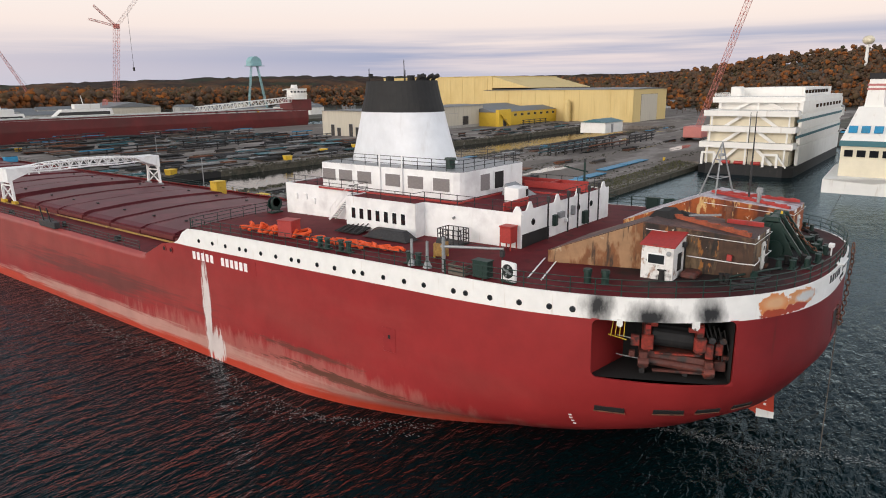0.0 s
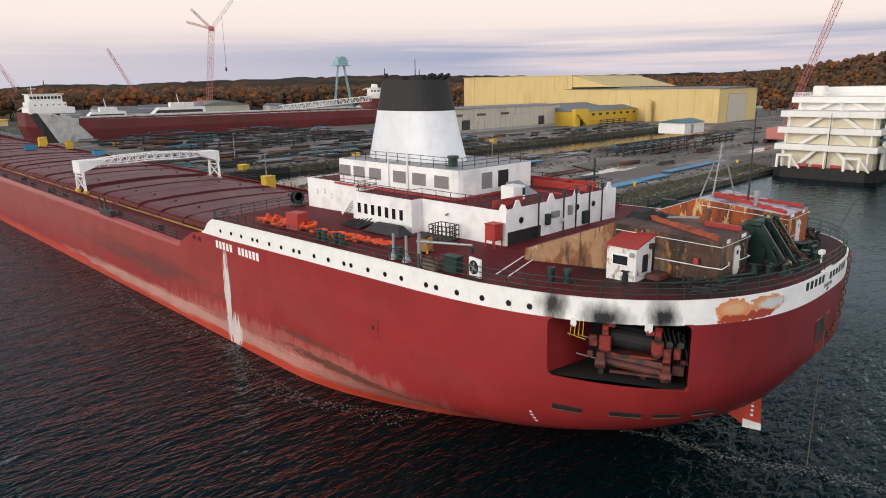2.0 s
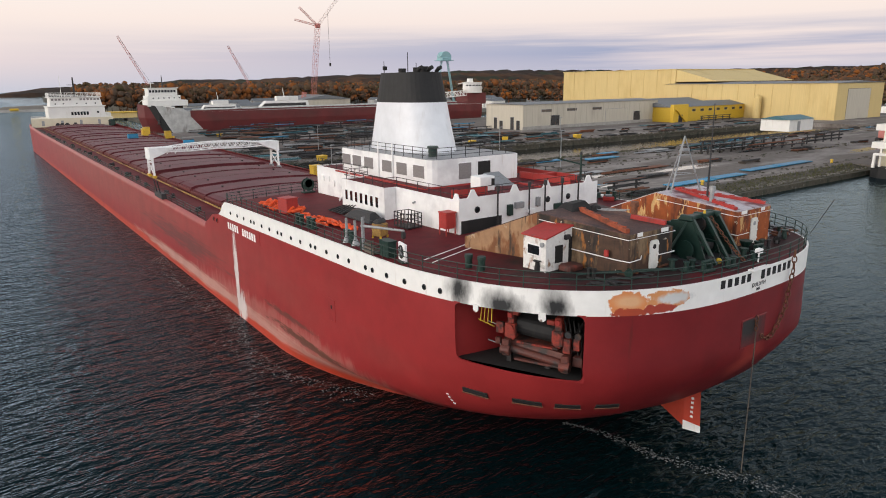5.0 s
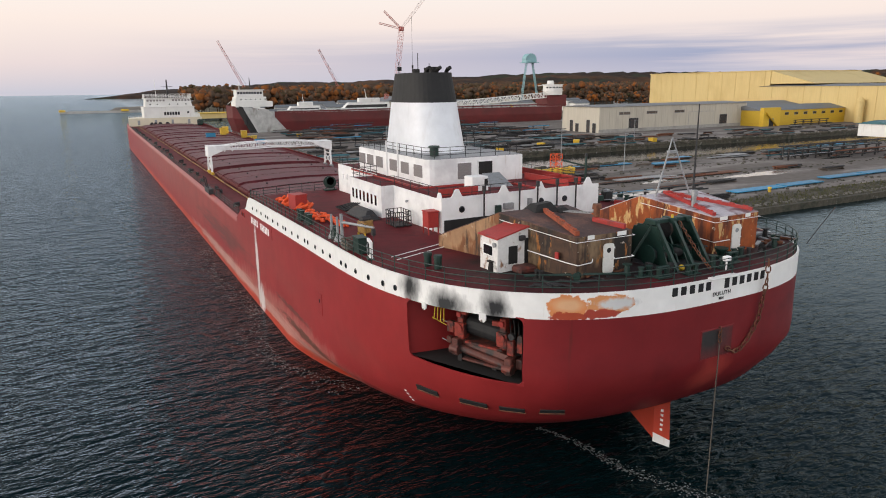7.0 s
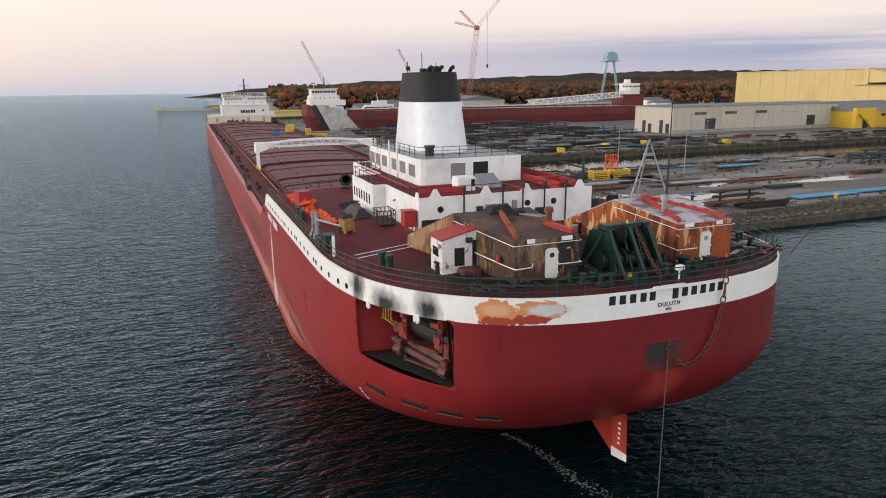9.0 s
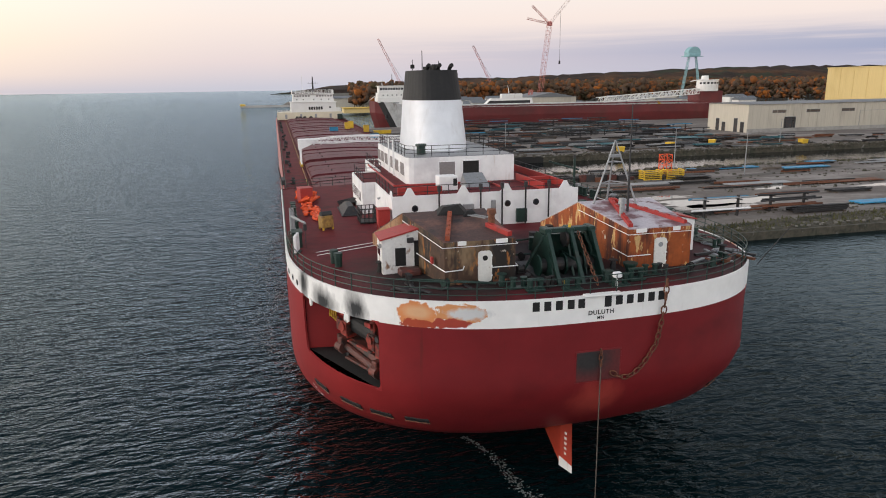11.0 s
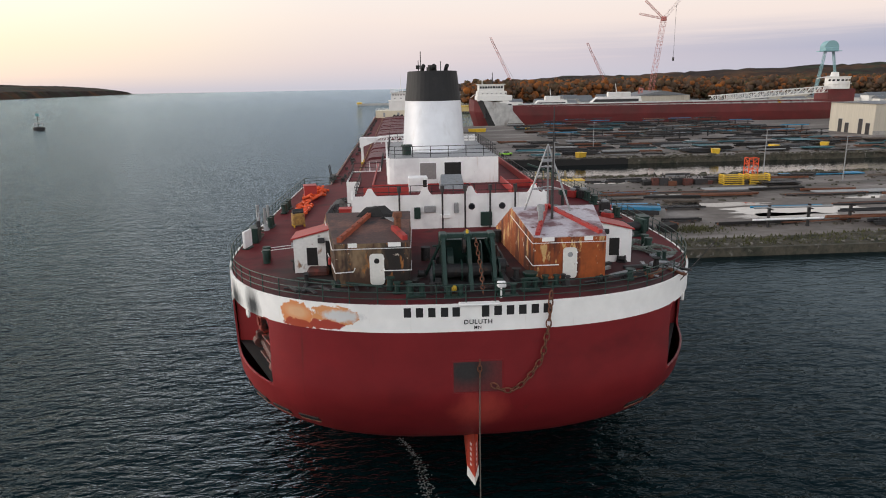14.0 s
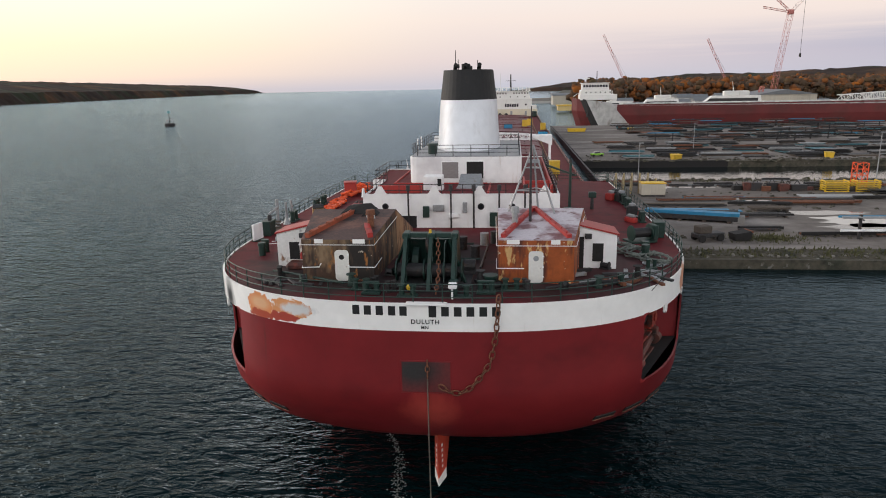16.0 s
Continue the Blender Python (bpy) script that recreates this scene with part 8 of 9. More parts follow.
part("rim", Geo().box(-2.5, 2.5, -1.3, 1.3, 2.6, 2.8, 0.04), YELLOW, o)
part("skid", Geo().box(-2.3, 2.3, -1.1, -0.8, 0, 0.3).box(-2.3, 2.3, 0.8, 1.1, 0, 0.3), DARK_STEEL, o)
for x, y, m in ((32.4, 66.2, DARK_STEEL),):
    o = thing("yard_machine", "dark derelict yard machine on the pier", "machine", pose(x, y, 2.0, 0, 0, 20), group="derelict machines")
    part("chassis", Geo().box(-2.2, 2.2, -0.9, 0.9, 0.6, 1.2, 0.08), m, o)
    part("engine", Geo().box(-1.9, 0.2, -0.8, 0.8, 1.2, 2.3, 0.12), TIMBER if m is DARK_STEEL else m, o)
    for dx in (-1.5, 1.5):
        for dy in (-0.9, 0.9):
            part("wheel", Geo().cyl((dx, dy - 0.2, 0.55), (dx, dy + 0.2, 0.55), 0.55, 0.55, 12), SOOT_SHADE, o)
for x, y, z in ((96, 67.5, 2.0), (158, 68.5, 2.0)):
    o = thing("mooring_bollard", "small yellow bollard on the pier edge", "bollard", pose(x, y, z), group="pier bollards")
    part("stem", Geo().cyl((0, 0, 0), (0, 0, 0.8), 0.35, 0.3, 10), YELLOW, o)
    part("cap", Geo().cyl((0, 0, 0.8), (0, 0, 1.1), 0.5, 0.35, 10), YELLOW, o)
g = Geo()
rnd = random.Random(9)
for i in range(14):
    cx, cy = rnd.uniform(45, 300), rnd.choice([rnd.uniform(76, 120), rnd.uniform(180, 230)])
    a, b = rnd.uniform(4, 12), rnd.uniform(0.8, 2.4)
    if i == 0:
        cx, cy, a, b = 62, 76, 9, 2.6
    ring_ = [(cx + a * math.cos(2 * math.pi * k / 22) * (1 + 0.2 * math.sin(3 * k + i)), cy + b * math.sin(2 * math.pi * k / 22) * (1 + 0.25 * math.cos(2 * k + i)), 2.006) for k in range(22)]
    g.add(ring_, [tuple(range(22))])
thing("ground_puddles", "shallow rain puddles on the gravel", "puddle", geo=g, mat=PUDDLE, kind="structure")
# rocks along the bank and the slip
g = Geo()
for i in range(900):
    if i < 380:
        x, y, z = rnd.uniform(25, 160), rnd.uniform(58.6, 60.5), 1.55
    else:
        x, y, z = rnd.uniform(26, 325), rnd.choice([rnd.uniform(171.2, 174), rnd.uniform(125.5, 128)]), 2.0
    s = rnd.uniform(0.08, 0.34)
    g.sphere((x, y, z + s * 0.2), s, 6, 4, rnd.uniform(.5, .9))
thing("bank_stones", "loose grey stones scattered along the banks", "stones", geo=g, mat=ROCK, kind="stuff")
for i, (x, y) in enumerate(((34, 296), (52, 172), (120, 183), (140, 187), (60, 300), (96, 174.5), (170, 176))):
    o = thing("yard_skip", "yellow steel skip box on the storage ground", "skip", pose(x, y, 2.0, 0, 0, 15 * i), group="yellow skips")
    w = 4 if i == 0 else 1.2
    part("body", Geo().loft([[(-w, -1, 0.1), (w, -1, 0.1), (w, 1, 0.1), (-w, 1, 0.1)], [(-w * 1.1, -1.2, 1.6), (w * 1.1, -1.2, 1.6), (w * 1.1, 1.2, 1.6), (-w * 1.1, 1.2, 1.6)]], caps=True), YELLOW, o)
    part("rim", Geo().box(-w * 1.12, w * 1.12, -1.25, 1.25, 1.6, 1.72), YELLOW, o)
o = thing("green_car", "bright lime green small vehicle on the pier", "car", pose(30.5, 184, 2.0, 0, 0, 10))
part("body", Geo().box(-2, 2, -0.85, 0.85, 0.35, 0.95, 0.12), LIME, o)
part("cabin", Geo().hexa([(-1.2, -0.75, 0.95), (1.0, -0.75, 0.95), (1.0, 0.75, 0.95), (-1.2, 0.75, 0.95), (-0.8, -0.65, 1.5), (0.5, -0.65, 1.5), (0.5, 0.65, 1.5), (-0.8, 0.65, 1.5)]), GLASS, o)
for dx in (-1.3, 1.3):
    for dy in (-0.85, 0.85):
        part("wheel", Geo().cyl((dx, dy - 0.1, 0.35), (dx, dy + 0.1, 0.35), 0.35, 0.35, 12), SOOT_SHADE, o)
WHEEL = Geo().cyl((0, -0.12, 0), (0, 0.12, 0), 0.35, 0.35, 10).mesh('wheel', SOOT_SHADE)
CAR_COLOURS = [SHIP_WHITE, DARK_STEEL, BRIGHT_RED, GREY_STEEL, BLUE]
for i in range(34):
    rnd = random.Random(3000 + i)
    x, y = (rnd.uniform(290, 345), rnd.uniform(62, 118)) if i < 22 else (rnd.uniform(300, 360), rnd.uniform(10, 50))
    z_car = 2.0 if i < 22 else 1.94
    c = rnd.choice(CAR_COLOURS)
    o = thing("parked_car", "parked car on the yard's gravel", "car", pose(x, y, z_car, 0, 0, rnd.choice([0, 90])), group="parked cars")
    part("body", Geo().box(-2.1, 2.1, -0.9, 0.9, 0.3, 1.0, 0.15), c, o)
    for dx in (-1.35, 1.35):
        for dy in (-0.8, 0.8):
            part("wheel", WHEEL, None, o, at=pose(dx, dy, 0.35))
    part("cabin", Geo().hexa([(-1.3, -0.8, 1.0), (1.1, -0.8, 1.0), (1.1, 0.8, 1.0), (-1.3, 0.8, 1.0), (-0.8, -0.65, 1.6), (0.6, -0.65, 1.6), (0.6, 0.65, 1.6), (-0.8, 0.65, 1.6)]), GLASS, o)
for x, y, h in ((33, 134 - 8, 9), (84, 124, 11), (160, 176, 9), (96, 112, 10), (64, 200, 9)):
    o = thing("yard_light_pole", "thin grey lamp pole in the yard", "lamp pole", pose(x, y, 2.0), group="yard lamp poles")
    part("pole", Geo().cyl((0, 0, 0), (0, 0, h), 0.14, 0.08, 8), GREY_STEEL, o)
    part("lamp", Geo().box(-0.2, 0.9, -0.15, 0.15, h - 0.1, h + 0.1, 0.03), GREY_STEEL, o)

# ---------------------------------------------------------------- distance: wooded hills, headland, breakwater
def ground_rise(x, y):
    """Height of the wooded ground behind the town."""
    slope = lerp_table(y, [(-400, 0.14), (200, 0.12), (400, 0.055), (850, 0.03), (2600, 0.02)])[0]
    return 1.9 + max(0.0, x - 640) * slope * min(1.0, max(0.0, (1600 - x) / 500 if x > 1100 else 1.0))


g = Geo()
xs = [600 + 50 * i for i in range(24)]
yy = [-900 + 90 * i for i in range(34)]
g.add([(x, y, ground_rise(x, y) - 0.3 if x > 640 else 1.5) for y in yy for x in xs],
      [(r * 24 + i, r * 24 + i + 1, r * 24 + 25 + i, r * 24 + 24 + i) for r in range(33) for i in range(23)])
thing("ground_hill", "wooded hillside rising behind the town", "hill", geo=g, mat=ASPHALT, kind="structure")


def icosa(r):
    t = (1 + 5 ** 0.5) / 2
    v = [Vector(p).normalized() for p in ((-1, t, 0), (1, t, 0), (-1, -t, 0), (1, -t, 0), (0, -1, t), (0, 1, t), (0, -1, -t), (0, 1, -t), (t, 0, -1), (t, 0, 1), (-t, 0, -1), (-t, 0, 1))]
    f = [(0, 11, 5), (0, 5, 1), (0, 1, 7), (0, 7, 10), (0, 10, 11), (1, 5, 9), (5, 11, 4), (11, 10, 2), (10, 7, 6), (7, 1, 8), (3, 9, 4), (3, 4, 2), (3, 2, 6), (3, 6, 8), (3, 8, 9), (4, 9, 5), (2, 4, 11), (6, 2, 10), (8, 6, 7), (9, 8, 1)]
    return np.array([tuple(p) for p in v]), np.array(f)


ICO_V, ICO_F = icosa(1)


def woods(name, label, places, seed, clumps=11):
    """Far woods as one mesh: each tree a handful of ragged clumps of leaf and a short trunk."""
    rs = np.random.RandomState(seed)
    V, F, k = [], [], 0
    for x, y, z, h in places:
        spread = h * rs.uniform(0.26, 0.40)
        for c in range(clumps):
            r = h * rs.uniform(0.09, 0.19)
            a, d = rs.uniform(0, 6.283), rs.uniform(0.1, 1.0) * spread
            cz = z + h * rs.uniform(0.38, 0.9)
            d *= 1.15 - (cz - z) / h * 0.7
            v = ICO_V * (r * rs.uniform(0.7, 1.25, (12, 1))) * (1, 1, rs.uniform(0.7, 1.1)) + (x + d * math.cos(a), y + d * math.sin(a), cz)
            V.append(v)
            F.append(ICO_F + k)
            k += 12
        V.append(np.array([(x - .3, y, z), (x + .3, y, z), (x, y + .3, z), (x, y, z + h * 0.6)]))
        F.append(np.array([(0, 1, 3), (1, 2, 3), (2, 0, 3)]) + k)
        k += 4
    me = bpy.data.meshes.new(name)
    me.from_pydata(np.concatenate(V).tolist(), [], np.concatenate(F).tolist())
    me.materials.append(LEAVES)
    me.polygons.foreach_set("use_smooth", [True] * len(me.polygons))
    return tagged(new(name, me), label, "woods", kind="stuff")


rs = np.random.RandomState(3)
places = []
for i in range(3000):
    u = rs.uniform() ** 1.3
    x, y = 640 + 620 * u, rs.uniform(-330, 700)
    places.append((x, y, ground_rise(x, y) - 1, rs.uniform(11, 21)))
woods("woods", "autumn woods in green, brown and orange on the hillside", places, 1)
places = []
for i in range(2700):
    y = 640 + 900 * rs.uniform() ** 1.5
    x = rs.uniform(60 + (y - 640) * 0.1, 1000 + (y - 640) * 0.8)
    places.append((x, y, 1.5 + max(0, y - 900) * 0.015, rs.uniform(13, 27)))
woods("woods", "autumn woods along the shore behind the yard", places, 2)
places = []
for i in range(500):
    x, y = rs.uniform(480, 690), rs.uniform(-300, 560)
    places.append((x, y, 1.8, rs.uniform(7, 14)))
for i in range(240):
    x, y = rs.uniform(470, 760), rs.uniform(400, 640)
    places.append((x, y, 1.8, rs.uniform(10, 18)))
woods("woods", "scattered autumn trees round the town houses", places, 4)


def ridge(name, label, pts, depth, seed, away=(0, 1)):
    """A far wooded ridge along a line of (x, y, height)."""
    rnd = random.Random(seed)
    g = Geo()
    line = []
    for (x0, y0, h0), (x1, y1, h1) in zip(pts, pts[1:]):
        n = max(2, int(math.hypot(x1 - x0, y1 - y0) / 22))
        line += [(x0 + (x1 - x0) * i / n, y0 + (y1 - y0) * i / n, h0 + (h1 - h0) * i / n) for i in range(n)]
    line.append(pts[-1])
    V = []
    for x, y, h in line:
        r = [rnd.uniform(-0.06, 0.06) for _ in range(4)]
        for u, f in ((0, 0.0), (0.06, 0.42), (0.3, 0.7), (0.65, 0.97), (1.0, 0.9)):
            V.append((x + away[0] * depth * u + rnd.uniform(-6, 6), y + away[1] * depth * u + rnd.uniform(-6, 6), max(-2 if u == 0 else 1, h * f * (1 + rnd.uniform(-.05, .05)))))
    g.add(V, [(i * 5 + k, i * 5 + k + 1, i * 5 + 6 + k, i * 5 + 5 + k) for i in range(len(line) - 1) for k in range(4)])
    return thing(name, label, "hills", geo=g, mat=HILL, kind="structure")


ridge("backdrop_ridge", "long low wooded ridge on the horizon", [(-35, 2450, 2), (30, 2450, 15), (120, 2400, 28), (380, 2350, 36), (560, 2350, 52), (800, 2250, 50), (1200, 2100, 66), (1700, 1900, 78), (2300, 1500, 66), (2600, 900, 70), (2600, 200, 80)], 420, 1, (0.3, 0.95))
ridge("headland_1", "dark wooded headland across the water", [(-1705, 4541, 6), (-1695, 4420, 44), (-1690, 4300, 56), (-1610, 3600, 60), (-1450, 2700, 66), (-1290, 1900, 68), (-1186, 1438, 70), (-1100, 900, 72), (-1050, 200, 68)], 500, 2, (-1, 0.1))
ridge("headland_2", "thin far strip of land on the horizon", [(-3900, 9000, 30), (-3300, 9000, 46), (-2800, 9000, 40), (-2330, 9000, 14)], 300, 3, (0, 1))
bw = thing("breakwater", "low stone breakwater with yellow ends", "breakwater")
part("wall", Geo().hexa([(-58, 862, -1), (60, 850, -1), (60, 862, -1), (-58, 876, -1), (-57, 865, 2.6), (60, 852, 2.6), (60, 860, 2.6), (-57, 873, 2.6)]), CONCRETE, bw)
part("yellow_end", Geo().box(-58.5, -52, 864, 874, 2.0, 4.2, 0.3), YELLOW, bw)
part("yellow_end", Geo().box(6, 14, 855, 863, 2.0, 4.2, 0.3), YELLOW, bw)
part("stones", Geo().hexa([(-10, 862, 0), (60, 858, 0), (60, 900, 0), (-5, 890, 0), (0, 866, 6), (60, 864, 7), (60, 890, 7), (2, 884, 5)]), ROCK, bw)
by = thing("navigation_buoy", "squat dark navigation buoy with a green topmark on the water", "buoy", pose(-242, 432, 0.1))
part("float", Geo().cyl((0, 0, -1.0), (0, 0, 1.6), 3.4, 3.7, 18).cyl((0, 0, 1.6), (0, 0, 2.2), 3.7, 3.0, 18), DARK_STEEL, by, "dark rusty round float")
part("cage", Geo().box(-2.6, -2.3, -0.15, 0.15, 2.0, 4.6).box(2.3, 2.6, -0.15, 0.15, 2.0, 4.6).box(-0.15, 0.15, -2.6, -2.3, 2.0, 4.6).box(-2.8, 2.8, -0.2, 0.2, 4.4, 4.8).box(-0.2, 0.2, -2.8, 2.8, 4.4, 4.8), GREY_STEEL, by)
part("pole", Geo().cyl((0, 0, 2.0), (0, 0, 9.6), 0.28, 0.2, 8), DARK_STEEL, by)
part("topmark", Geo().box(-1.1, 1.1, -0.3, 0.3, 9.2, 11.0, 0.2), TEAL, by)
wt = thing("water_tower", "pale round water tower above the woods", "water tower", pose(905, 100, ground_rise(905, 100)))
part("stem", Geo().cyl((0, 0, 0), (0, 0, 34), 2.2, 1.6, 12), SHIP_WHITE, wt)
part("tank", Geo().sphere((0, 0, 38), 6.5, 16, 10, 0.8), FERRY_CREAM, wt)
for i in range(30):
    rnd = random.Random(500 + i)
    x, y = rnd.uniform(470, 690), rnd.uniform(-220, 600)
    if 360 < x < 480 and y > 140:
        continue
    o = thing("town_house", "small pale gabled house among autumn trees", "house", pose(x, y, 1.9, 0, 0, rnd.choice([0, 90])), group="town houses")
    w, d, h = rnd.uniform(5, 8), rnd.uniform(4, 6), rnd.uniform(4.5, 7)
    part("wall", Geo().box(-w, w, -d, d, 0, h), rnd.choice([SHIP_WHITE, CREAM, GREY_STEEL, SHIP_WHITE]), o)
    part("roof", gable(Geo(), -w - 0.4, w + 0.4, -d - 0.4, d + 0.4, h, 3.2), ROOF_GREY, o)
    for u in (-0.5, 0.5):
        for sx in (-1, 1):
            part("window", Geo().box(sx * w - 0.05, sx * w + 0.05, u * d - 0.6, u * d + 0.6, h * .5, h * .5 + 1.4), GLASS, o)
            part("window", Geo().box(u * w - 0.6, u * w + 0.6, sx * d - 0.05, sx * d + 0.05, h * .5, h * .5 + 1.4), GLASS, o)
for i in range(26):
    rnd = random.Random(700 + i)
    x, y = rnd.uniform(90, 460), rnd.uniform(480, 620)
    o = thing("shore_building", "low pale building on the far shore", "building", pose(x, y, 1.9), group="far shore buildings")
    w, d, h = rnd.uniform(6, 14), rnd.uniform(4, 8), rnd.uniform(5, 10)
    part("wall", Geo().box(-w, w, -d, d, 0, h), rnd.choice([SHIP_WHITE, CREAM, OLD_GREY, OLD_GREY]), o)
    part("roof", gable(Geo(), -w - 0.4, w + 0.4, -d - 0.4, d + 0.4, h, 2.4), ROOF_GREY, o)

# ---------------------------------------------------------------- scum and foam flecks on the water
rnd = random.Random(77)
g = Geo()
for i in range(2500):
    if i < 1700:
        y = rnd.uniform(24, 84)
        off = abs(rnd.gauss(0, 1)) * (0.7 + 1.6 * (0.5 + 0.5 * math.sin(y * 0.35)))
        x = -16.3 - off - 0.8 * (1 + math.sin(y * 0.21)) + (max(0, 32 - y) * 0.38)
    else:
        u = rnd.uniform(0, 1)
        x, y = -4.6 + 5.6 * u + rnd.gauss(0, 0.16 + 0.35 * u) + 0.35 * math.sin(11 * u), 11.5 - 18 * u
    s = rnd.uniform(0.015, 0.07)
    a = rnd.uniform(0, 6.28)
    g.add([(x + s * rnd.uniform(.6, 1.5) * math.cos(a + k * 1.256), y + s * rnd.uniform(.6, 1.8) * math.sin(a + k * 1.256), WATER_Z + 0.012) for k in range(5)], [(0, 1, 2, 3, 4)])
thing("foam_flecks", "pale foam flecks drifting along the hull", "foam", geo=g, mat=material("foam", (0.20, 0.21, 0.21), 0.7, grain=0.2), kind="stuff")


# ---------------------------------------------------------------- puddles, rubble and weeds on the near pier
# Pale base colour stands in for part of the sky's reflection.
PUDDLE = material("rain_puddle", (0.30, 0.29, 0.27), 0.10, grain=0.05)
for cx, cy, rx, ry, seed in ((66, 80.5, 13, 4.2, 3), (92, 93, 10, 3.0, 4), (47, 101, 9, 2.6, 8), (120, 88, 12, 2.4, 6), (40, 118, 8, 2.2, 7)):
    r = random.Random(seed)
    ph1, ph2 = r.uniform(0, 6), r.uniform(0, 6)
    ring_pts = []
    for k in range(56):
        a = 2 * math.pi * k / 56
        q = 1 + 0.16 * math.sin(3 * a + ph1) + 0.10 * math.sin(7 * a + ph2) + 0.06 * math.sin(15 * a + ph1)
        ring_pts.append((cx + rx * q * math.cos(a), cy + ry * q * math.sin(a), 2.006))
    thing("puddle", "shallow rain puddle on the grey pier gravel", "puddle", geo=Geo().add(ring_pts, [tuple(range(56))]), mat=PUDDLE, group="rain puddles")


def rubble(name, label, n, seed, place, size, mat):
    """Loose broken stones strewn over a strip, joined."""
    r = random.Random(seed)
    g = Geo()
    for _ in range(n):
        x, y, z = place(r)
        s = r.uniform(*size)
        sx, sy, sz = s * r.uniform(.6, 1.3), s * r.uniform(.6, 1.3), s * r.uniform(.35, .8)
        k = [r.uniform(.55, 1.0) for _ in range(8)]
        g.hexa([(x - sx * k[0], y - sy * k[1], z - .1), (x + sx * k[2], y - sy * k[3], z - .1), (x + sx * k[4], y + sy * k[5], z - .1), (x - sx * k[6], y + sy * k[7], z - .1),
                (x - sx * .6 * k[3], y - sy * .6 * k[2], z + sz * k[4]), (x + sx * .6 * k[1], y - sy * .5 * k[0], z + sz), (x + sx * .5 * k[7], y + sy * .6 * k[6], z + sz * k[1]), (x - sx * .6 * k[5], y + sy * .5 * k[4], z + sz * k[2])])
    return thing(name, label, "rubble", geo=g, mat=mat, kind="stuff")


def bank_place(r):
    u = r.uniform(0.0, 1.0)
    x = r.uniform(25, 160)
    return x, bank_top(x) * (1 - u) + 58.5 * u, 2.0 - 0.75 * u ** 1.4


rubble("bank_rubble", "broken stones and weeds along the pier bank", 900, 31, bank_place, (0.12, 0.40), BANK)
rubble("canal_rubble", "dark rubble along the slip edges", 1300, 32, lambda r: (r.uniform(26, 320), r.choice([128.2, 170.2]) + r.uniform(-1.6, 1.6), r.uniform(1.85, 2.1)), (0.2, 0.9), BANK)
rubble("yard_rubble", "dark scrap and gravel heaps strewn over the yard", 900, 33, lambda r: (r.uniform(26, 230), r.choice([r.gauss(68.5, 1.0), r.gauss(120, 4), r.gauss(178, 5), r.gauss(108, 2), r.gauss(92, 2)]), 2.0), (0.15, 0.6), BANK)
WEED = material("dry_weeds", (0.075, 0.075, 0.030), 0.9, grain=0.35, grain_scale=2.0)
r = random.Random(44)
g = Geo()
for _ in range(2600):
    x, y, z = bank_place(r)
    if r.random() < 0.35:
        x, y, z = r.uniform(26, 300), r.gauss(127.0, 0.8), 2.0
    h, a, w = r.uniform(.2, .7), r.uniform(0, 6.28), r.uniform(.06, .16)
    dx, dy, lx, ly = w * math.cos(a), w * math.sin(a), r.uniform(-.3, .3), r.uniform(-.3, .3)
    g.add([(x - dx, y - dy, z - .05), (x + dx, y + dy, z - .05), (x + lx + dx * .3, y + ly + dy * .3, z + h), (x + lx * .5 - dx, y + ly * .5 - dy, z + h * .6)], [(0, 1, 2, 3)])
thing("bank_weeds", "dry brown-green weeds on the pier bank", "weeds", geo=g, mat=WEED, kind="stuff")

# ---------------------------------------------------------------- loose gear on the poop deck
ROPE_MAT = material("grey_green_rope", (0.16, 0.18, 0.16), 0.9, grain=0.3, grain_scale=6.0)
for cx, cy, seed in ((12.4, 12.0, 1), (13.3, 10.4, 2), (11.6, 13.4, 5)):
    r = random.Random(seed)
    pts = []
    for k in range(60):
        a = k * 0.42
        q = 0.35 + 0.5 * abs(math.sin(k * 0.13)) + r.uniform(-.08, .08)
        pts.append((cx + q * 1.5 * math.cos(a) * 0.8, cy + q * 1.7 * math.sin(a), deck_z(cx, cy) + 0.08 + 0.004 * k + r.uniform(0, .08)))
    thing("mooring_rope", "tangled grey-green mooring rope lying on the deck", "rope", geo=Geo().tube(pts, 0.055, 6), mat=ROPE_MAT, group="mooring rope heaps")
for x, y, mat in ((2.3, 13.8, GREY_STEEL), (3.0, 14.5, DARK_STEEL), (-1.0, 14.2, GREEN), (0.9, 12.4, DARK_STEEL), (-2.4, 9.4, DARK_STEEL), (1.9, 9.4, DARK_STEEL), (0.2, 10.6, GREEN)):
    o = thing("deck_drum", "dented steel drum standing between the houses", "drum", pose(x, y, deck_z(x, y) - 0.02), group="deck drums")
    part("body", Geo().cyl((0, 0, 0), (0, 0, 0.88), 0.3, 0.3, 14), mat, o)
    for z in (0.28, 0.58, 0.86):
        part("hoop", Geo().cyl((0, 0, z), (0, 0, z + 0.03), 0.315, 0.315, 14), mat, o)
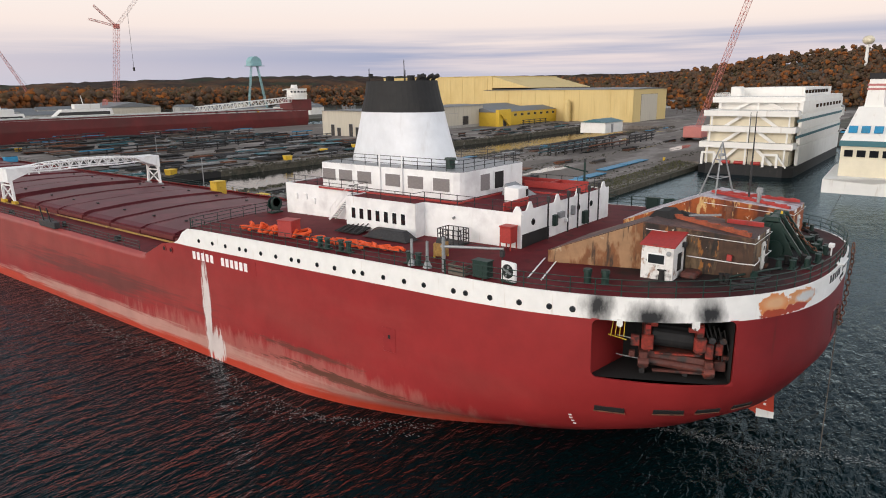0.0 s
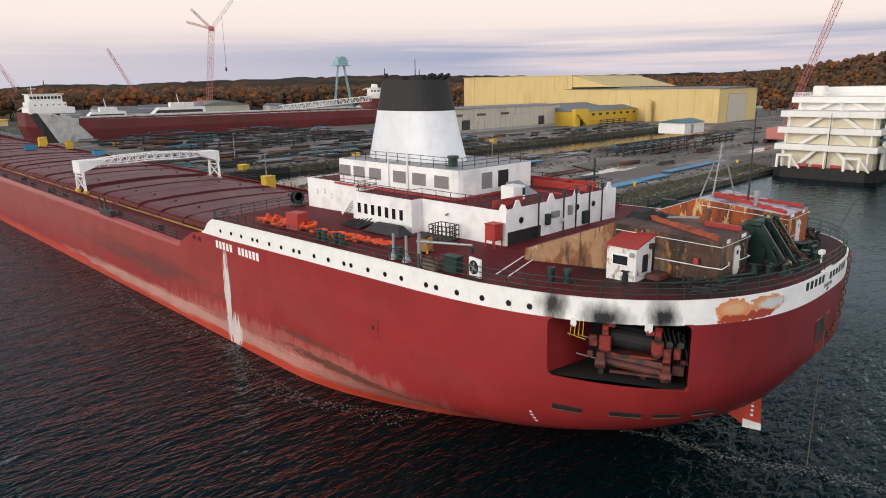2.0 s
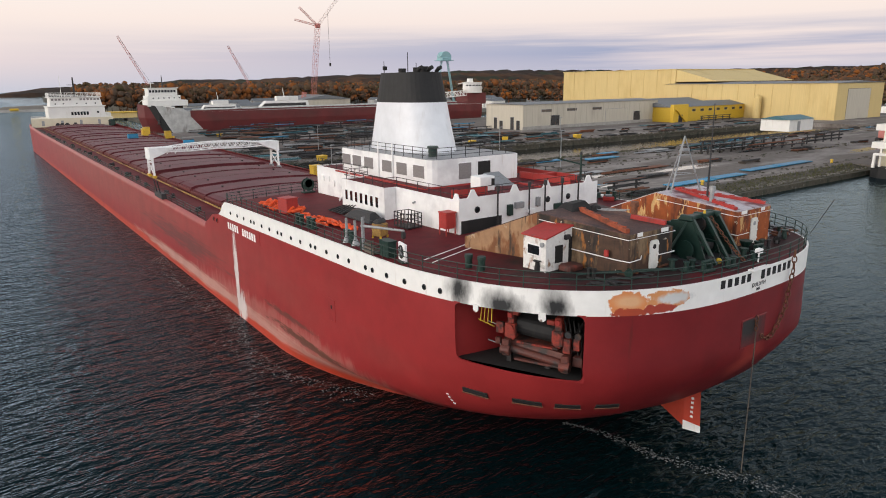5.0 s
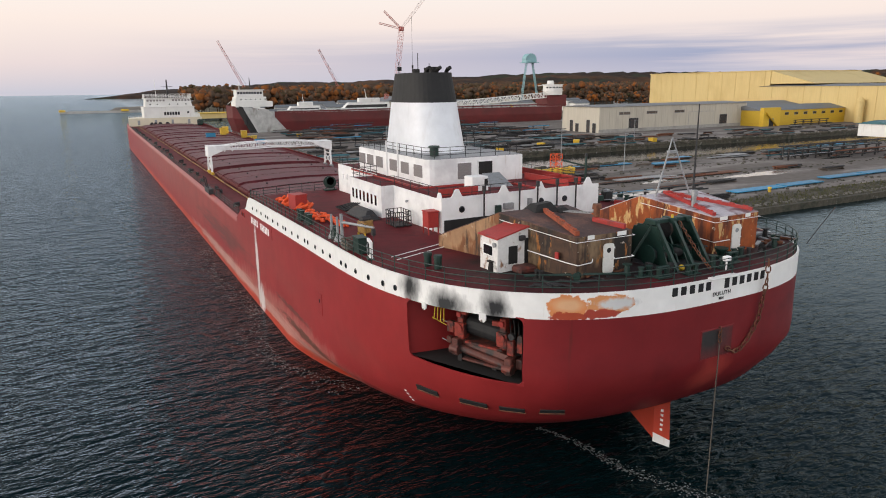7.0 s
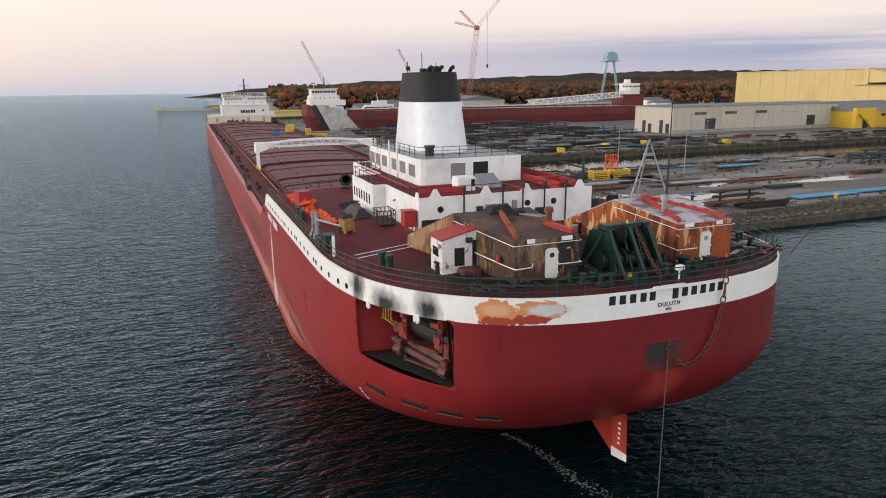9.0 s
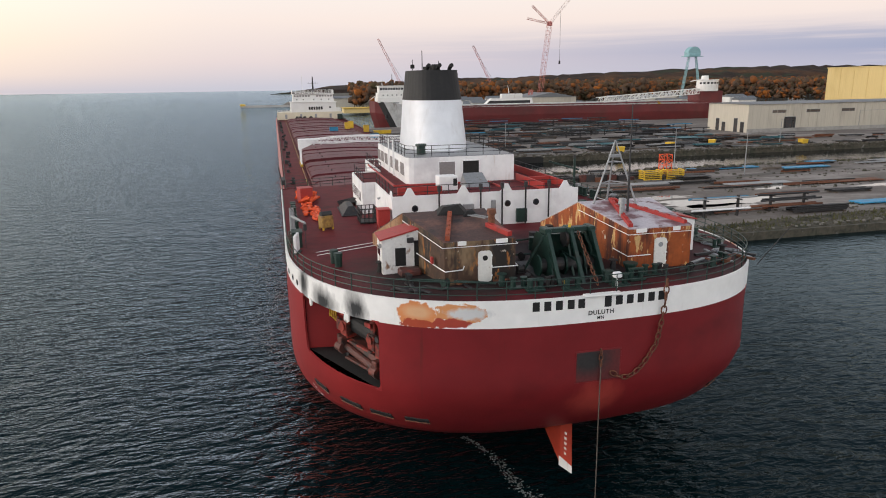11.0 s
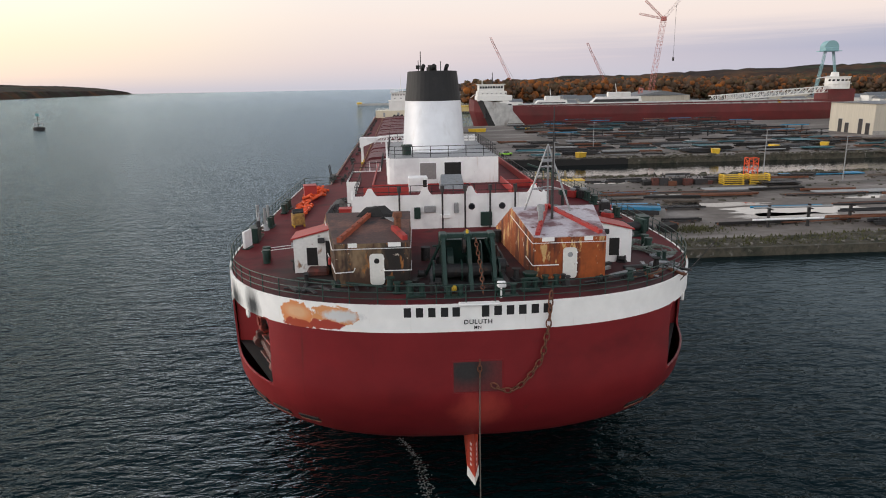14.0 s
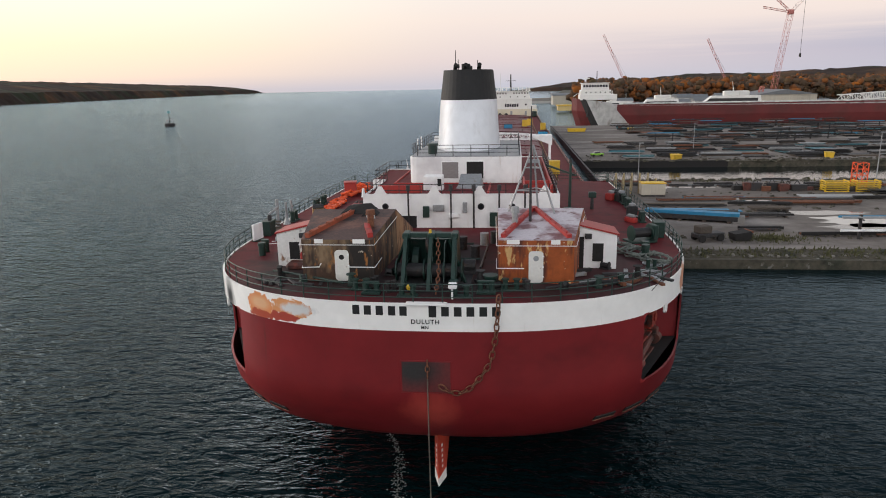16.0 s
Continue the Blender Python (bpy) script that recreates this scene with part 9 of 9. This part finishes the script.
for k, (x, y) in enumerate(((2.5, 3.8), (-3.2, 2.7), (-2.8, 4.9), (1.2, 1.9), (-2.2, 2.0), (3.4, 2.6), (-4.6, 3.0), (5.0, 2.6), (7.0, 2.9), (8.9, 3.4), (10.2, 4.3), (9.8, 7.6), (-10.5, 8.4), (-9.4, 5.0), (-7.6, 3.8), (11.4, 6.0), (12.6, 8.2), (-1.6, 8.0), (0.4, 8.6))):
    r = random.Random(300 + k)
    o = thing("deck_fitting", "dark green or rusty fitting on the scorched stern deck", "fitting", pose(x, y, deck_z(x, y) - 0.02, 0, 0, r.uniform(0, 180)), group="stern deck fittings")
    mat = r.choice([GREEN, GREEN, DARK_STEEL, SOOT_SHADE])
    w = r.uniform(.18, .36)
    part("base", Geo().box(-w, w, -w * .7, w * .7, 0, 0.12, 0.02), mat, o)
    if k % 3 == 0:
        part("valve_body", Geo().cyl((0, 0, 0.1), (0, 0, 0.62), 0.2, 0.14, 10), mat, o)
        part("hand_wheel", Geo().cyl((0, 0, 0.66), (0, 0, 0.7), 0.28, 0.28, 14), mat, o)
    elif k % 3 == 1:
        for dx in (-w * .6, w * .6):
            part("bollard", Geo().cyl((dx, 0, 0.1), (dx, 0, 0.55), 0.12, 0.12, 10).cyl((dx, 0, 0.55), (dx, 0, 0.62), 0.16, 0.16, 10), mat, o)
    else:
        part("reel", Geo().cyl((-w * .7, 0, 0.27), (w * .7, 0, 0.27), 0.15, 0.15, 12), DARK_STEEL, o)
        for dx in (-w * .7, w * .7):
            part("cheek", Geo().cyl((dx - .03, 0, 0.27), (dx + .03, 0, 0.27), 0.22, 0.22, 14), mat, o)
for k, (a, b) in enumerate((((-1.9, 8.6), (2.3, 8.4)), ((2.4, 6.0), (2.6, 13.0)), ((-1.8, 12.6), (1.6, 13.2)), ((6.0, 2.4), (11.0, 4.8)), ((-10.0, 5.6), (-5.0, 2.8)))):
    (x0, y0), (x1, y1) = a, b
    pp = thing("deck_pipe", "dark pipe run low over the stern deck", "pipe", geo=None)
    n = 6
    pts = [(x0 + (x1 - x0) * i / n, y0 + (y1 - y0) * i / n, deck_z(x0 + (x1 - x0) * i / n, y0 + (y1 - y0) * i / n) + 0.22) for i in range(n + 1)]
    part("run", Geo().tube(pts, 0.07, 8), DARK_STEEL if k % 2 else GREEN, pp)
    for i in (1, 3, 5):
        part("support", Geo().box(pts[i][0] - .06, pts[i][0] + .06, pts[i][1] - .06, pts[i][1] + .06, pts[i][2] - 0.3, pts[i][2]), DARK_STEEL, pp)

# ---------------------------------------------------------------- more stock and scrap on the near pier
st = thing("pipe_stack", "blue-topped stack of long steel sections on dark bearers", "steel stock", pose(34, 81.2, 2.0, 0, 0, -19))
for k in range(4):
    part("bearer", Geo().box(-6 + 3.8 * k, -5.4 + 3.8 * k, -1.2, 1.2, 0, 0.35, 0.02), TIMBER, st)
for k in range(3):
    part("lower_section", Geo().box(-7, 7, -1.1 + 0.75 * k, -0.45 + 0.75 * k, 0.35, 1.1, 0.04), DARK_STEEL, st)
for k in range(2):
    part("blue_section", Geo().box(-7.6, 7.2, -1.0 + 0.95 * k, -0.2 + 0.95 * k, 1.1, 1.65, 0.04), BLUE, st)
part("end_block", Geo().box(6.2, 8.0, -1.0, 1.0, 0, 1.2, 0.08), CONCRETE, st)
sb = thing("scrap_bucket", "tipped dark steel bucket on the pier", "bucket", pose(37.2, 66.6, 2.0, 0, 0, 15))
part("shell", Geo().loft([[(-1.3, -0.8, 0.1), (-1.3, 0.8, 0.1), (-1.5, 0.9, 1.1), (-1.5, -0.9, 1.1)], [(1.0, -0.9, 0.0), (1.0, 0.9, 0.0), (1.2, 1.0, 1.4), (1.2, -1.0, 1.4)]], caps=True), SOOT_SHADE, sb)
part("rim", Geo().box(1.0, 1.3, -1.05, 1.05, 1.2, 1.45, 0.04), RUST, sb)
for k in range(9):
    r = random.Random(500 + k)
    x = 51.5 + 1.7 * k
    o = thing("scrap_box", "rust-brown scrap steel section on the pier", "scrap", pose(x, 113.0 + r.uniform(-1.2, 1.2), 2.0, 0, 0, r.uniform(-12, 12)), group="scrap sections")
    w, h = r.uniform(0.7, 1.6), r.uniform(0.8, 2.4)
    mat = r.choice([RUST, DARK_STEEL, MACHINE_BROWN, SOOT_SHADE])
    part("plate", Geo().box(-w, w, -0.5, 0.5, 0, h * 0.8, 0.05), mat, o)
    part("frame_bar", Geo().beam((-w, 0.4, 0), (-w * 0.2, 0.4, h * 1.3), 0.12).beam((w, 0.4, 0), (-w * 0.2, 0.4, h * 1.3), 0.12), DARK_STEEL, o)
for k in range(26):
    r = random.Random(700 + k)
    x, y = r.uniform(28, 120), r.choice([r.gauss(121, 2.0), r.gauss(94, 1.2), r.gauss(101, 1.5), r.gauss(70, 1.5) if k % 2 else 118])
    o = thing("steel_bundle", "dark rusty steel lengths lying on bearers", "steel stock", pose(x, y, 2.0, 0, 0, r.uniform(-5, 5)), group="loose steel bundles")
    n = r.uniform(2.5, 7.5)
    for dx in (-n * .6, n * .6):
        part("bearer", Geo().box(dx - .12, dx + .12, -0.8, 0.8, 0, 0.22), TIMBER, o)
    for j in range(r.randint(2, 4)):
        part("length", Geo().box(-n + r.uniform(-.5, .5), n + r.uniform(-.5, .5), -0.7 + 0.4 * j, -0.42 + 0.4 * j, 0.22, 0.22 + r.uniform(.2, .5), 0.02), r.choice([DARK_STEEL, RUST, TIMBER, DARK_STEEL, BLUE if k % 6 == 0 else SOOT_SHADE]), o)
r = random.Random(61)
g = Geo()
for _ in range(900):
    q, a0 = abs(r.gauss(0, 1)), r.uniform(0, 6.28)
    x, y = 42 + 3.4 * q * math.cos(a0), 67.5 + 1.7 * q * math.sin(a0)
    h, a, w = r.uniform(.15, .6), r.uniform(0, 6.28), r.uniform(.05, .14)
    g.add([(x - w * math.cos(a), y - w * math.sin(a), 1.97), (x + w * math.cos(a), y + w * math.sin(a), 1.97), (x + r.uniform(-.2, .2), y + r.uniform(-.2, .2), 2 + h)], [(0, 1, 2)])
thing("pier_weeds", "dark weeds growing through the pier gravel", "weeds", geo=g, mat=WEED, kind="stuff")
